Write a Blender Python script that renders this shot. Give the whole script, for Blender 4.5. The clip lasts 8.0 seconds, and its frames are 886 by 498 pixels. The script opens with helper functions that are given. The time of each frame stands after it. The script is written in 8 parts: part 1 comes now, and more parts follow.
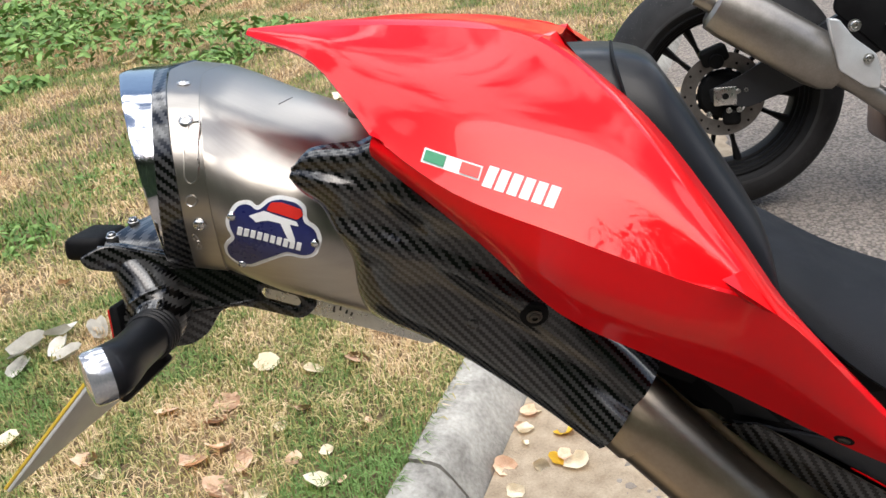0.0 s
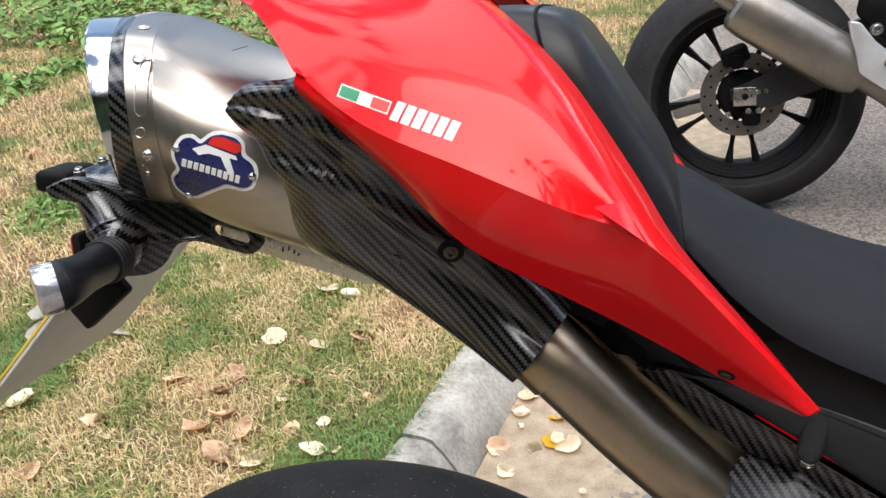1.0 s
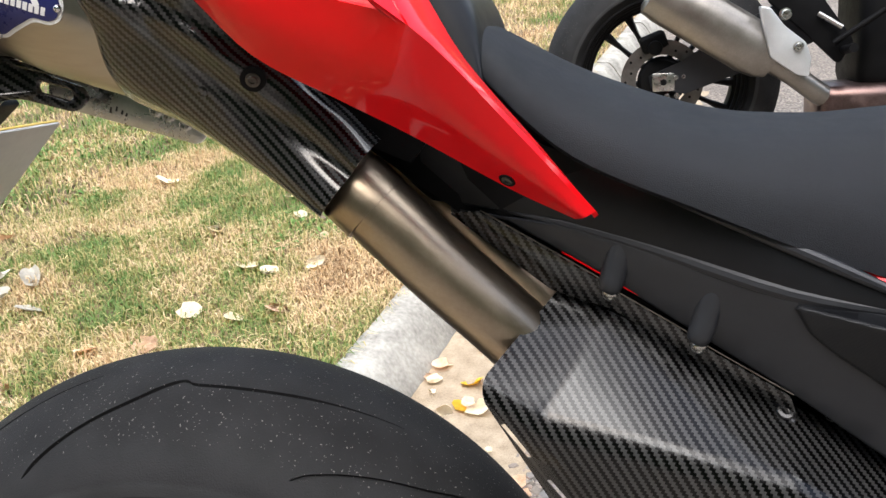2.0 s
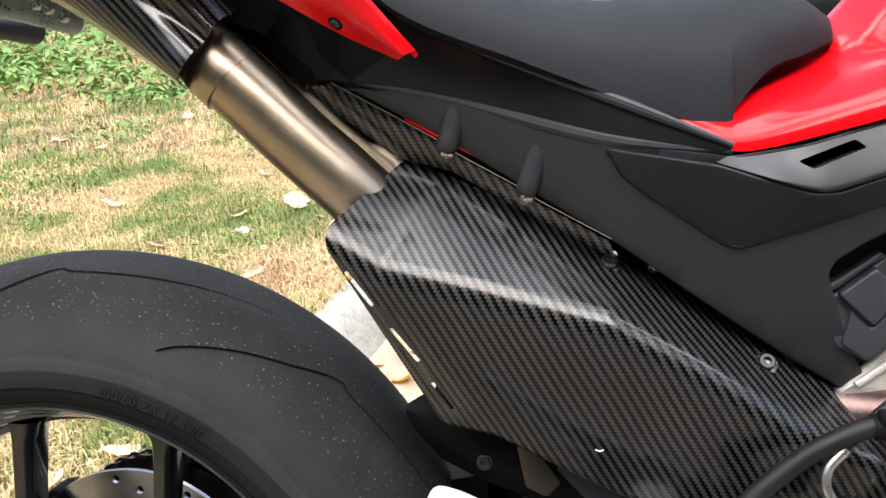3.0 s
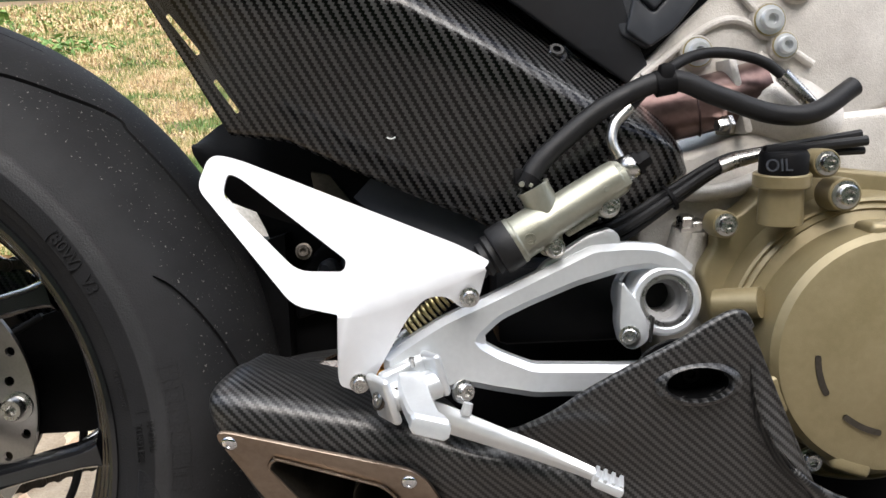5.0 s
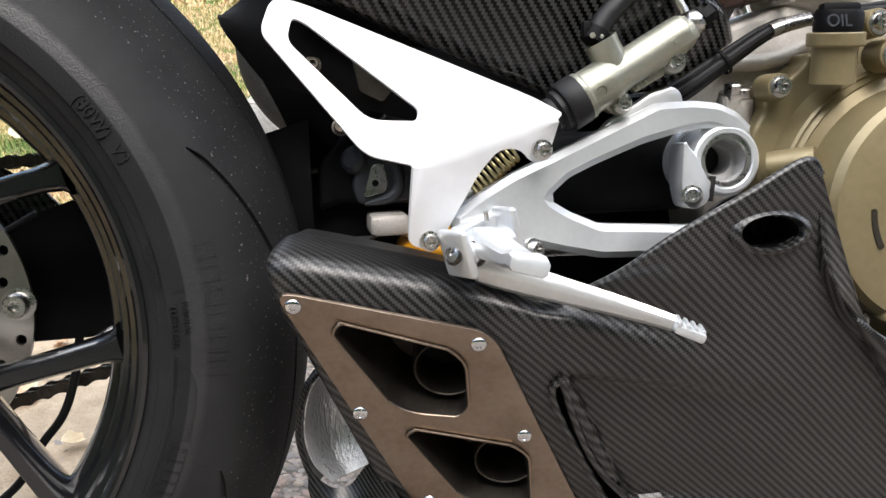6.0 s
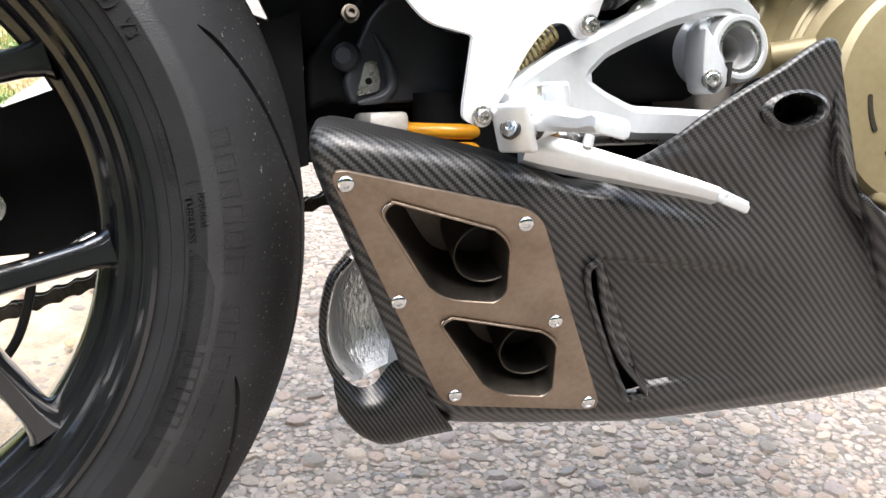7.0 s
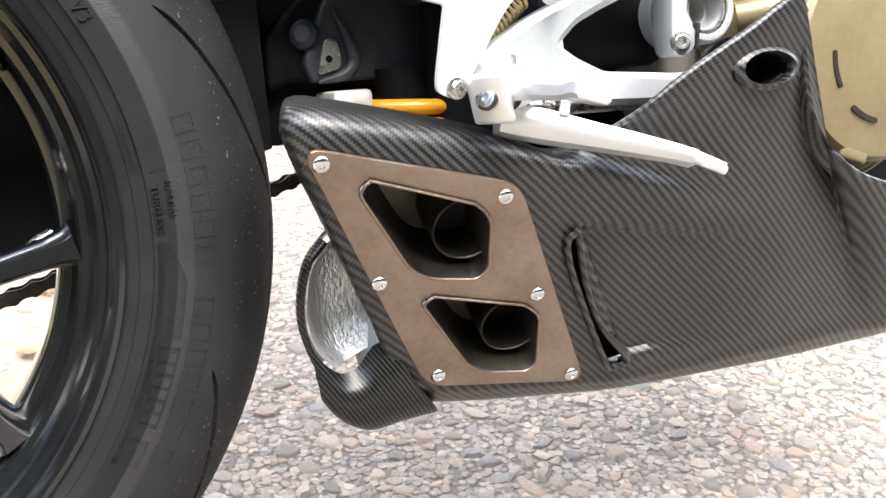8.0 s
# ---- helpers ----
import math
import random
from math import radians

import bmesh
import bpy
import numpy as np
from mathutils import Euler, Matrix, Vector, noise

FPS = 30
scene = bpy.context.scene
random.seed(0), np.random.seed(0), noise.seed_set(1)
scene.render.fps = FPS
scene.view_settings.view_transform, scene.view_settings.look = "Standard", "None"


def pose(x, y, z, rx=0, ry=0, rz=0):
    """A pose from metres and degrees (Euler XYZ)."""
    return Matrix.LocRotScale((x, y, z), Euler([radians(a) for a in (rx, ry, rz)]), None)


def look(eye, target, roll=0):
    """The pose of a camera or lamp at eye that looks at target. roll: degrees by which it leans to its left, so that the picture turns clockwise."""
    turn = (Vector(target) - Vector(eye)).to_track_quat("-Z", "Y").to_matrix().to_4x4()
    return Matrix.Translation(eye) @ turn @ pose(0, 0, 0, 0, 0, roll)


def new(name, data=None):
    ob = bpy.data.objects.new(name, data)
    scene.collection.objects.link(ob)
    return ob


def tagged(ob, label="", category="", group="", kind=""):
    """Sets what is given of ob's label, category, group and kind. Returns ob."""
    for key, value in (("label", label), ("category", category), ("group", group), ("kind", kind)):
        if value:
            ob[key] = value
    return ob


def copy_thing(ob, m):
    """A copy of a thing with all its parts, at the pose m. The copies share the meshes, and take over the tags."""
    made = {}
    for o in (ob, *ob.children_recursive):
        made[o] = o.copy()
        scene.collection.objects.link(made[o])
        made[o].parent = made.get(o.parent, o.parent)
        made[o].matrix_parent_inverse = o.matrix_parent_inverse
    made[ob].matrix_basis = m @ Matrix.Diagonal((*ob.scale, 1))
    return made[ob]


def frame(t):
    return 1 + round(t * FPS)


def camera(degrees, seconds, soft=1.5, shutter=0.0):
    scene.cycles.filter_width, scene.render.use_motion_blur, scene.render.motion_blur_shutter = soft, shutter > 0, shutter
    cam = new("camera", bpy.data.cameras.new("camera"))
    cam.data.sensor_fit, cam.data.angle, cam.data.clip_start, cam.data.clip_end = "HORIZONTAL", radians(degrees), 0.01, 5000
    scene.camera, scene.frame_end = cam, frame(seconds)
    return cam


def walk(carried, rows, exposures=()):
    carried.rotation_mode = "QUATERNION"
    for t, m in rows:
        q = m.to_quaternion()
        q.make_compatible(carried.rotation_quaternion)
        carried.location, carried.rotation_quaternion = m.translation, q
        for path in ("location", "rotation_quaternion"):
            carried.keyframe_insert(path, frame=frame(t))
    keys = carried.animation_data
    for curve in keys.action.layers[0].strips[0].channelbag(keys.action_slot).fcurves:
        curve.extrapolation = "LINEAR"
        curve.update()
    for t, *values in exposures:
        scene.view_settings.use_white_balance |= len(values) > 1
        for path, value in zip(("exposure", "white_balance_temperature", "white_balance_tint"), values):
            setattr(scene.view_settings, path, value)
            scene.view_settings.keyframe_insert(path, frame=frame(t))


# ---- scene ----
cam = camera(52.5, 8.0)
# seconds, place, turn in degrees
PATH = [
    (0.0, 0.1649, -0.4526, 1.1573, 64.28, 7.1, 8.83),
    (0.5, 0.201, -0.4722, 1.1467, 64.89, 6.15, 11.73),
    (1.0, 0.2386, -0.4891, 1.1308, 64.74, 5.92, 12.09),
    (1.5, 0.27, -0.4984, 1.0813, 64.91, 5.75, 10.57),
    (1.7, 0.297, -0.5089, 1.0531, 65.31, 5.39, 10.05),
    (2.8, 0.4052, -0.5954, 0.9232, 69.21, 4.43, 8.44),
    (3.0, 0.4222, -0.6102, 0.8959, 70.16, 4.28, 7.8),
    (3.5, 0.4483, -0.6454, 0.8247, 71.98, 3.55, 6.3),
    (4.0, 0.459, -0.6534, 0.7641, 72.08, 3.13, 4.39),
    (4.2, 0.464, -0.6543, 0.744, 71.88, 3.05, 3.47),
    (5.3, 0.4232, -0.6653, 0.628, 73.2, 1.52, -3.37),
    (5.5, 0.3997, -0.6712, 0.6126, 72.87, 1.47, -3.96),
    (6.0, 0.3412, -0.6572, 0.5757, 72.25, 0.5, -8.55),
    (6.5, 0.2664, -0.635, 0.5457, 71.66, -1.13, -14.74),
    (7.0, 0.2111, -0.6309, 0.5156, 70.91, -1.85, -19.72),
    (7.5, 0.195, -0.6216, 0.5078, 70.2, -1.13, -22.77),
    (8.0, 0.1951, -0.6122, 0.5093, 69.74, -0.1, -24.2),
]
walk(cam, [(r[0], pose(*r[1:])) for r in PATH], exposures=[(0.0, 0.45), (1.5, 0.62), (3.0, 1.2), (4.2, 1.2), (5.5, 0.68), (6.0, 1.06), (6.5, 1.33), (7.0, 1.77), (7.5, 2.15), (8.0, 2.1)])

# ---- light ----
world = bpy.data.worlds.new("world")
scene.world = world
world.use_nodes = True
_wn, _wl = world.node_tree.nodes, world.node_tree.links
_sky = _wn.new("ShaderNodeTexSky")
_sky.sky_type = "NISHITA"
_sky.sun_disc = False
_sky.sun_elevation, _sky.sun_rotation = radians(58), radians(169)
_sky.air_density, _sky.dust_density = 1.0, 3.0
_wn["Background"].inputs["Strength"].default_value = 0.15
# broken cloud all over the sky
_wc = _wn.new("ShaderNodeTexCoord")
_cn = _wn.new("ShaderNodeTexNoise")
_cn.inputs["Scale"].default_value, _cn.inputs["Detail"].default_value = 3.6, 7.0
_cr = _wn.new("ShaderNodeValToRGB")
_cr.color_ramp.elements[0].position, _cr.color_ramp.elements[1].position = 0.51, 0.60
_cm = _wn.new("ShaderNodeMix")
_cm.data_type = "RGBA"
_cm.inputs["B"].default_value = (24.0, 24.2, 24.8, 1)
_wz = _wn.new("ShaderNodeSeparateXYZ")
_wl.new(_wc.outputs["Generated"], _wz.inputs["Vector"])
# thicker and brighter towards the zenith
_cover = _wn.new("ShaderNodeMath")
_cover.operation = "MULTIPLY_ADD"
_cover.inputs[1].default_value = 0.16
_lift = _wn.new("ShaderNodeMath")
_lift.operation = "ADD"
_lift.inputs[1].default_value = -0.105
_wl.new(_wz.outputs["Z"], _cover.inputs[0])
_wl.new(_cn.outputs["Fac"], _cover.inputs[2])
_wl.new(_cover.outputs[0], _lift.inputs[0])
_wl.new(_wc.outputs["Generated"], _cn.inputs["Vector"])
_wl.new(_lift.outputs[0], _cr.inputs["Fac"])
_wl.new(_cr.outputs["Color"], _cm.inputs["Factor"])
_wl.new(_sky.outputs["Color"], _cm.inputs["A"])
_wl.new(_cm.outputs["Result"], _wn["Background"].inputs["Color"])
sun = new("sun", bpy.data.lights.new("sun", "SUN"))
sun.data.energy, sun.data.angle, sun.data.color = 1.0, radians(34), (1.0, 0.96, 0.92)
sun.matrix_basis = look((0.5, -2.6, 4.3), (0, 0, 0))


# ---- materials ----
def shader(name, base=(0.5, 0.5, 0.5), rough=0.5, metal=0.0, coat=0.0, coat_rough=0.05, spec=0.5):
    m = bpy.data.materials.new(name)
    m.use_nodes = True
    b = m.node_tree.nodes["Principled BSDF"]
    b.inputs["Base Color"].default_value = (*base, 1)
    b.inputs["Roughness"].default_value = rough
    b.inputs["Metallic"].default_value = metal
    b.inputs["Coat Weight"].default_value = coat
    b.inputs["Coat Roughness"].default_value = coat_rough
    b.inputs["Specular IOR Level"].default_value = spec
    return m, m.node_tree.nodes, m.node_tree.links, b


def node(nodes, kind, **inputs):
    n = nodes.new(kind)
    for key, value in inputs.items():
        n.inputs[key.replace("_", " ")].default_value = value
    return n


def mathn(nodes, links, op, a, b=None):
    n = nodes.new("ShaderNodeMath")
    n.operation = op
    for i, v in enumerate((a, b)):
        if v is None:
            continue
        if isinstance(v, (int, float)):
            n.inputs[i].default_value = v
        else:
            links.new(v, n.inputs[i])
    return n.outputs[0]


def noisy(name, low, high, scale, rough=(0.4, 0.6), metal=0.0, coat=0.0, bump=0.0, bump_scale=None, fine=0.0, stretch=(1, 1, 1), spec=0.5, coat_rough=0.05, detail=5.0):
    """Colour between low and high by two scales of noise, with matching roughness and a fine relief."""
    m, n, l, b = shader(name, high, rough[1], metal, coat, coat_rough, spec)
    tc = n.new("ShaderNodeTexCoord")
    mp = node(n, "ShaderNodeMapping", Scale=stretch)
    l.new(tc.outputs["Object"], mp.inputs["Vector"])
    a = node(n, "ShaderNodeTexNoise", Scale=scale, Detail=detail)
    c = node(n, "ShaderNodeTexNoise", Scale=scale * 9, Detail=3.0)
    l.new(mp.outputs["Vector"], a.inputs["Vector"])
    l.new(mp.outputs["Vector"], c.inputs["Vector"])
    s = mathn(n, l, "ADD", mathn(n, l, "MULTIPLY", a.outputs["Fac"], 0.65), mathn(n, l, "MULTIPLY", c.outputs["Fac"], 0.35))
    r = n.new("ShaderNodeValToRGB")
    r.color_ramp.elements[0].position, r.color_ramp.elements[1].position = 0.35, 0.65
    r.color_ramp.elements[0].color, r.color_ramp.elements[1].color = (*low, 1), (*high, 1)
    l.new(s, r.inputs["Fac"])
    l.new(r.outputs["Color"], b.inputs["Base Color"])
    mr = node(n, "ShaderNodeMapRange", To_Min=rough[0], To_Max=rough[1])
    mr.inputs["From Min"].default_value, mr.inputs["From Max"].default_value = 0.35, 0.65
    l.new(s, mr.inputs["Value"])
    l.new(mr.outputs["Result"], b.inputs["Roughness"])
    if bump:
        f = node(n, "ShaderNodeTexNoise", Scale=bump_scale or scale * 20, Detail=4.0)
        l.new(mp.outputs["Vector"], f.inputs["Vector"])
        bp = node(n, "ShaderNodeBump", Strength=bump, Distance=0.002)
        l.new(f.outputs["Fac"], bp.inputs["Height"])
        l.new(bp.outputs["Normal"], b.inputs["Normal"])
    return m


def carbon(name, angle, tow=0.002, light=0.03, dark=0.002, rough=0.36, coat=0.9, coat_rough=0.06, draped=False, relief=0.45, shine=0.9, coat_ior=1.5):
    """Two-by-two twill of carbon tows under resin. The tows that lie one way catch the light, the others stay dark."""
    m, n, l, b = shader(name, (0.02, 0.02, 0.02), rough, 0.0, coat, coat_rough, 0.14)
    b.inputs["Coat IOR"].default_value = coat_ior
    tc = n.new("ShaderNodeTexCoord")
    src = tc.outputs["Object"]
    if draped:
        at = n.new("ShaderNodeAttribute")
        at.attribute_name = "weave"
        src = at.outputs["Vector"]
    mp = node(n, "ShaderNodeMapping", Rotation=(0, radians(angle), 0), Scale=(1 / tow, 1 / tow, 1 / tow))
    wob = node(n, "ShaderNodeTexNoise", Scale=9.0, Detail=1.0)
    l.new(tc.outputs["Object"], wob.inputs["Vector"])
    off = node(n, "ShaderNodeVectorMath")
    off.operation = "MULTIPLY_ADD"
    off.inputs[1].default_value = (0.004, 0.004, 0.004)
    l.new(wob.outputs["Color"], off.inputs[0])
    l.new(src, off.inputs[2])
    l.new(off.outputs["Vector"], mp.inputs["Vector"])
    sp = n.new("ShaderNodeSeparateXYZ")
    l.new(mp.outputs["Vector"], sp.inputs["Vector"])
    u, v = sp.outputs["X"], sp.outputs["Z"]
    s = mathn(n, l, "ADD", mathn(n, l, "FLOOR", u), mathn(n, l, "FLOOR", v))
    over = mathn(n, l, "LESS_THAN", mathn(n, l, "FLOORED_MODULO", s, 4.0), 2.0)
    hu = mathn(n, l, "SINE", mathn(n, l, "MULTIPLY", mathn(n, l, "FRACT", u), math.pi))
    hv = mathn(n, l, "SINE", mathn(n, l, "MULTIPLY", mathn(n, l, "FRACT", v), math.pi))
    hmix = n.new("ShaderNodeMix")
    l.new(over, hmix.inputs["Factor"])
    l.new(hu, hmix.inputs["A"])
    l.new(hv, hmix.inputs["B"])
    gl = node(n, "ShaderNodeTexNoise", Scale=700.0, Detail=2.0)
    l.new(tc.outputs["Object"], gl.inputs["Vector"])
    big = node(n, "ShaderNodeTexNoise", Scale=14.0, Detail=3.0)
    l.new(tc.outputs["Object"], big.inputs["Vector"])
    f = mathn(n, l, "MULTIPLY", over, mathn(n, l, "ADD", 0.45, mathn(n, l, "MULTIPLY", gl.outputs["Fac"], 0.7)))
    f = mathn(n, l, "MULTIPLY", f, mathn(n, l, "ADD", 0.6, mathn(n, l, "MULTIPLY", big.outputs["Fac"], 0.8)))
    c = n.new("ShaderNodeMix")
    c.data_type = "RGBA"
    c.inputs["A"].default_value, c.inputs["B"].default_value = (dark, dark, dark * 1.05, 1), (light, light * 0.985, light * 0.97, 1)
    l.new(f, c.inputs["Factor"])
    l.new(c.outputs["Result"], b.inputs["Base Color"])
    l.new(mathn(n, l, "ADD", 0.03, mathn(n, l, "MULTIPLY", f, shine)), b.inputs["Specular IOR Level"])
    bp = node(n, "ShaderNodeBump", Strength=relief, Distance=0.0005)
    l.new(hmix.outputs["Result"], bp.inputs["Height"])
    l.new(bp.outputs["Normal"], b.inputs["Normal"])
    return m


def brushed(name, low, high, rough, along, amount=0.25):
    """Drawn metal, its grain running along the given stretch."""
    return noisy(name, low, high, 40.0, rough, 1.0, bump=amount, bump_scale=260.0, stretch=along)


M_RED = noisy("red_paint", (0.745, 0.003, 0.007), (0.795, 0.004, 0.009), 6.0, (0.30, 0.36), coat=0.48, coat_rough=0.03, spec=0.05)
M_CARBON_DUCT = carbon("carbon_twill_duct", -17, light=0.052, dark=0.0012, coat=1.0, coat_rough=0.10, relief=0.10, shine=0.26)
M_CARBON_SKIN = carbon("carbon_twill_heat_shield", -17, light=0.045, dark=0.0012, coat=0.65, coat_rough=0.14, draped=True, relief=0.10, shine=0.26, coat_ior=1.5)
M_CARBON_SHIELD = carbon("carbon_twill_shield", 4, tow=0.0019, light=0.046, dark=0.0012, coat=1.0, coat_rough=0.12, relief=0.10, shine=0.26, coat_ior=1.55)
M_CARBON_DRAPE = carbon("carbon_twill_link_shield", -6, tow=0.0018, light=0.046, dark=0.0012, coat=1.0, coat_rough=0.12, draped=True, relief=0.10, shine=0.26, coat_ior=1.55)
M_CARBON_BELLY = carbon("carbon_twill_belly", 0, tow=0.00155, light=0.053, dark=0.0055, rough=0.5, coat=0.9, coat_rough=0.33, draped=True, relief=0.08, shine=0.22)
M_CARBON_LIP = carbon("carbon_twill_belly_edge", 0, tow=0.00155, light=0.053, dark=0.0055, rough=0.5, coat=0.9, coat_rough=0.33, relief=0.08, shine=0.22)
M_TITAN = brushed("brushed_titanium", (0.395, 0.362, 0.322), (0.435, 0.40, 0.358), (0.29, 0.35), (1, 14, 1), 0.035)
M_STRAP = noisy("stamped_titanium", (0.40, 0.375, 0.34), (0.46, 0.43, 0.39), 40.0, (0.24, 0.34), 1.0)
M_TITAN_PIPE = brushed("bronzed_titanium", (0.37, 0.295, 0.215), (0.44, 0.36, 0.27), (0.30, 0.38), (1, 4, 1), 0.05)
M_TITAN_PLATE = noisy("heat_tinted_steel", (0.24, 0.185, 0.14), (0.34, 0.275, 0.22), 26.0, (0.30, 0.42), 1.0, bump=0.08, bump_scale=500)
M_STEEL = noisy("bare_steel", (0.50, 0.49, 0.47), (0.62, 0.61, 0.59), 60.0, (0.22, 0.36), 1.0, bump=0.05)
M_CHROME = noisy("polished_steel", (0.66, 0.67, 0.69), (0.74, 0.75, 0.77), 20.0, (0.06, 0.12), 1.0)
M_SILVER = noisy("satin_anodised_aluminium", (0.67, 0.69, 0.705), (0.75, 0.77, 0.785), 30.0, (0.30, 0.38), 0.62, bump=0.06, bump_scale=1500)
M_WHITE = noisy("pale_anodised_aluminium", (0.72, 0.73, 0.75), (0.80, 0.81, 0.83), 12.0, (0.38, 0.46), 0.15, bump=0.03, bump_scale=1500)
M_CAST = noisy("cast_aluminium", (0.50, 0.47, 0.43), (0.66, 0.63, 0.585), 45.0, (0.42, 0.58), 0.40, bump=0.35, bump_scale=900)
def ribbed_plastic():
    """Black plastic with fine raised lines running along the panel."""
    m, n, l, b = shader("ribbed_black_plastic", (0.010, 0.010, 0.011), 0.52, spec=0.4)
    tc = n.new("ShaderNodeTexCoord")
    wv = node(n, "ShaderNodeTexWave", Scale=330.0, Distortion=0.4, Detail=1.0)
    wv.bands_direction = "Z"
    mp = node(n, "ShaderNodeMapping", Rotation=(0, radians(-5), 0))
    l.new(tc.outputs["Object"], mp.inputs["Vector"])
    l.new(mp.outputs["Vector"], wv.inputs["Vector"])
    cr = n.new("ShaderNodeValToRGB")
    cr.color_ramp.elements[0].color, cr.color_ramp.elements[1].color = (0.0075, 0.008, 0.0098, 1), (0.0125, 0.0132, 0.0155, 1)
    l.new(wv.outputs["Fac"], cr.inputs["Fac"])
    l.new(cr.outputs["Color"], b.inputs["Base Color"])
    bp = node(n, "ShaderNodeBump", Strength=0.5, Distance=0.0003)
    l.new(wv.outputs["Fac"], bp.inputs["Height"])
    l.new(bp.outputs["Normal"], b.inputs["Normal"])
    return m


M_GRIP = ribbed_plastic()
M_SATIN = noisy("satin_dark_grey_plastic", (0.030, 0.033, 0.040), (0.040, 0.044, 0.052), 18.0, (0.34, 0.44), bump=0.06, bump_scale=1500)
M_GOLD = noisy("bronze_cast_magnesium", (0.215, 0.175, 0.092), (0.27, 0.222, 0.125), 22.0, (0.30, 0.40), 0.30, bump=0.10, bump_scale=1300)
M_BLACK = noisy("satin_black_plastic", (0.0145, 0.0157, 0.0190), (0.0205, 0.0220, 0.0262), 18.0, (0.36, 0.46), bump=0.10, bump_scale=1600, spec=0.5)
# matt black parts, and the shade painted behind gaps, slots and vents
M_DARK = noisy("matt_black_and_gap_shade", (0.0025, 0.0025, 0.003), (0.006, 0.006, 0.0065), 25.0, (0.5, 0.65), bump=0.15, bump_scale=1200, spec=0.12)
M_SEAT = noisy("black_seat_cover", (0.017, 0.0195, 0.0245), (0.026, 0.0295, 0.037), 30.0, (0.50, 0.66), bump=0.35, bump_scale=1800, spec=0.4)
M_PAD = noisy("smooth_black_vinyl", (0.0055, 0.006, 0.0075), (0.009, 0.010, 0.012), 12.0, (0.34, 0.42), bump=0.05, bump_scale=900, spec=0.28)
def tyre_rubber():
    """Scuffed grey tread, a smoother pale shoulder band with a ragged edge, and a darker flank."""
    m, n, l, b = shader("worn_tyre_rubber", (0.03, 0.03, 0.03), 0.65, spec=0.2)
    tc = n.new("ShaderNodeTexCoord")
    sp = n.new("ShaderNodeSeparateXYZ")
    l.new(tc.outputs["Object"], sp.inputs["Vector"])
    zz = mathn(n, l, "SUBTRACT", sp.outputs["Z"], 0.333)
    r = mathn(n, l, "SQRT", mathn(n, l, "ADD", mathn(n, l, "MULTIPLY", sp.outputs["X"], sp.outputs["X"]), mathn(n, l, "MULTIPLY", zz, zz)))
    rag = node(n, "ShaderNodeTexNoise", Scale=70.0, Detail=6.0)
    l.new(tc.outputs["Object"], rag.inputs["Vector"])
    rr = mathn(n, l, "ADD", r, mathn(n, l, "MULTIPLY", mathn(n, l, "SUBTRACT", rag.outputs["Fac"], 0.5), mathn(n, l, "MULTIPLY", mathn(n, l, "GREATER_THAN", r, 0.2600), 0.0045)))
    cr = n.new("ShaderNodeValToRGB")
    cr.color_ramp.interpolation = "LINEAR"
    # part of the band's sheen and the flank's shade is put into these colours
    ramp = ((0.0, (0.022, 0.0223, 0.0235)), (0.330, (0.023, 0.0233, 0.0245)), (0.345, (0.035, 0.0355, 0.038)), (0.46, (0.035, 0.0355, 0.038)), (0.50, (0.031, 0.0313, 0.033)), (0.80, (0.034, 0.0343, 0.036)), (1.0, (0.033, 0.0333, 0.035)))
    els = cr.color_ramp.elements
    for p, c in ramp[1:-1]:
        els.new(p).color = (*c, 1)
    els[0].color, els[len(els) - 1].color = (*ramp[0][1], 1), (*ramp[-1][1], 1)
    mr = node(n, "ShaderNodeMapRange")
    mr.inputs["From Min"].default_value, mr.inputs["From Max"].default_value = 0.233, 0.303
    l.new(rr, mr.inputs["Value"])
    l.new(mr.outputs["Result"], cr.inputs["Fac"])
    spk = node(n, "ShaderNodeTexNoise", Scale=420.0, Detail=2.0)
    l.new(tc.outputs["Object"], spk.inputs["Vector"])
    sm = node(n, "ShaderNodeMapRange", To_Min=0.0, To_Max=0.30)
    sm.inputs["From Min"].default_value, sm.inputs["From Max"].default_value = 0.672, 0.73
    l.new(spk.outputs["Fac"], sm.inputs["Value"])
    tread = mathn(n, l, "MULTIPLY", mathn(n, l, "GREATER_THAN", rr, 0.292), sm.outputs["Result"])
    cl = node(n, "ShaderNodeTexNoise", Scale=26.0, Detail=6.0)
    l.new(tc.outputs["Object"], cl.inputs["Vector"])
    mul = n.new("ShaderNodeMix")
    mul.data_type, mul.blend_type = "RGBA", "MULTIPLY"
    mul.inputs["Factor"].default_value = 0.6
    l.new(cr.outputs["Color"], mul.inputs["A"])
    l.new(cl.outputs["Fac"], mul.inputs["B"])
    bright = n.new("ShaderNodeMix")
    bright.data_type = "RGBA"
    bright.inputs["B"].default_value = (0.5, 0.48, 0.45, 1)
    l.new(tread, bright.inputs["Factor"])
    l.new(mul.outputs["Result"], bright.inputs["A"])
    l.new(bright.outputs["Result"], b.inputs["Base Color"])
    bp = node(n, "ShaderNodeBump", Strength=0.35, Distance=0.001)
    f = node(n, "ShaderNodeTexNoise", Scale=750.0, Detail=4.0)
    l.new(tc.outputs["Object"], f.inputs["Vector"])
    l.new(f.outputs["Fac"], bp.inputs["Height"])
    l.new(bp.outputs["Normal"], b.inputs["Normal"])
    gloss = n.new("ShaderNodeValToRGB")
    ge = gloss.color_ramp.elements
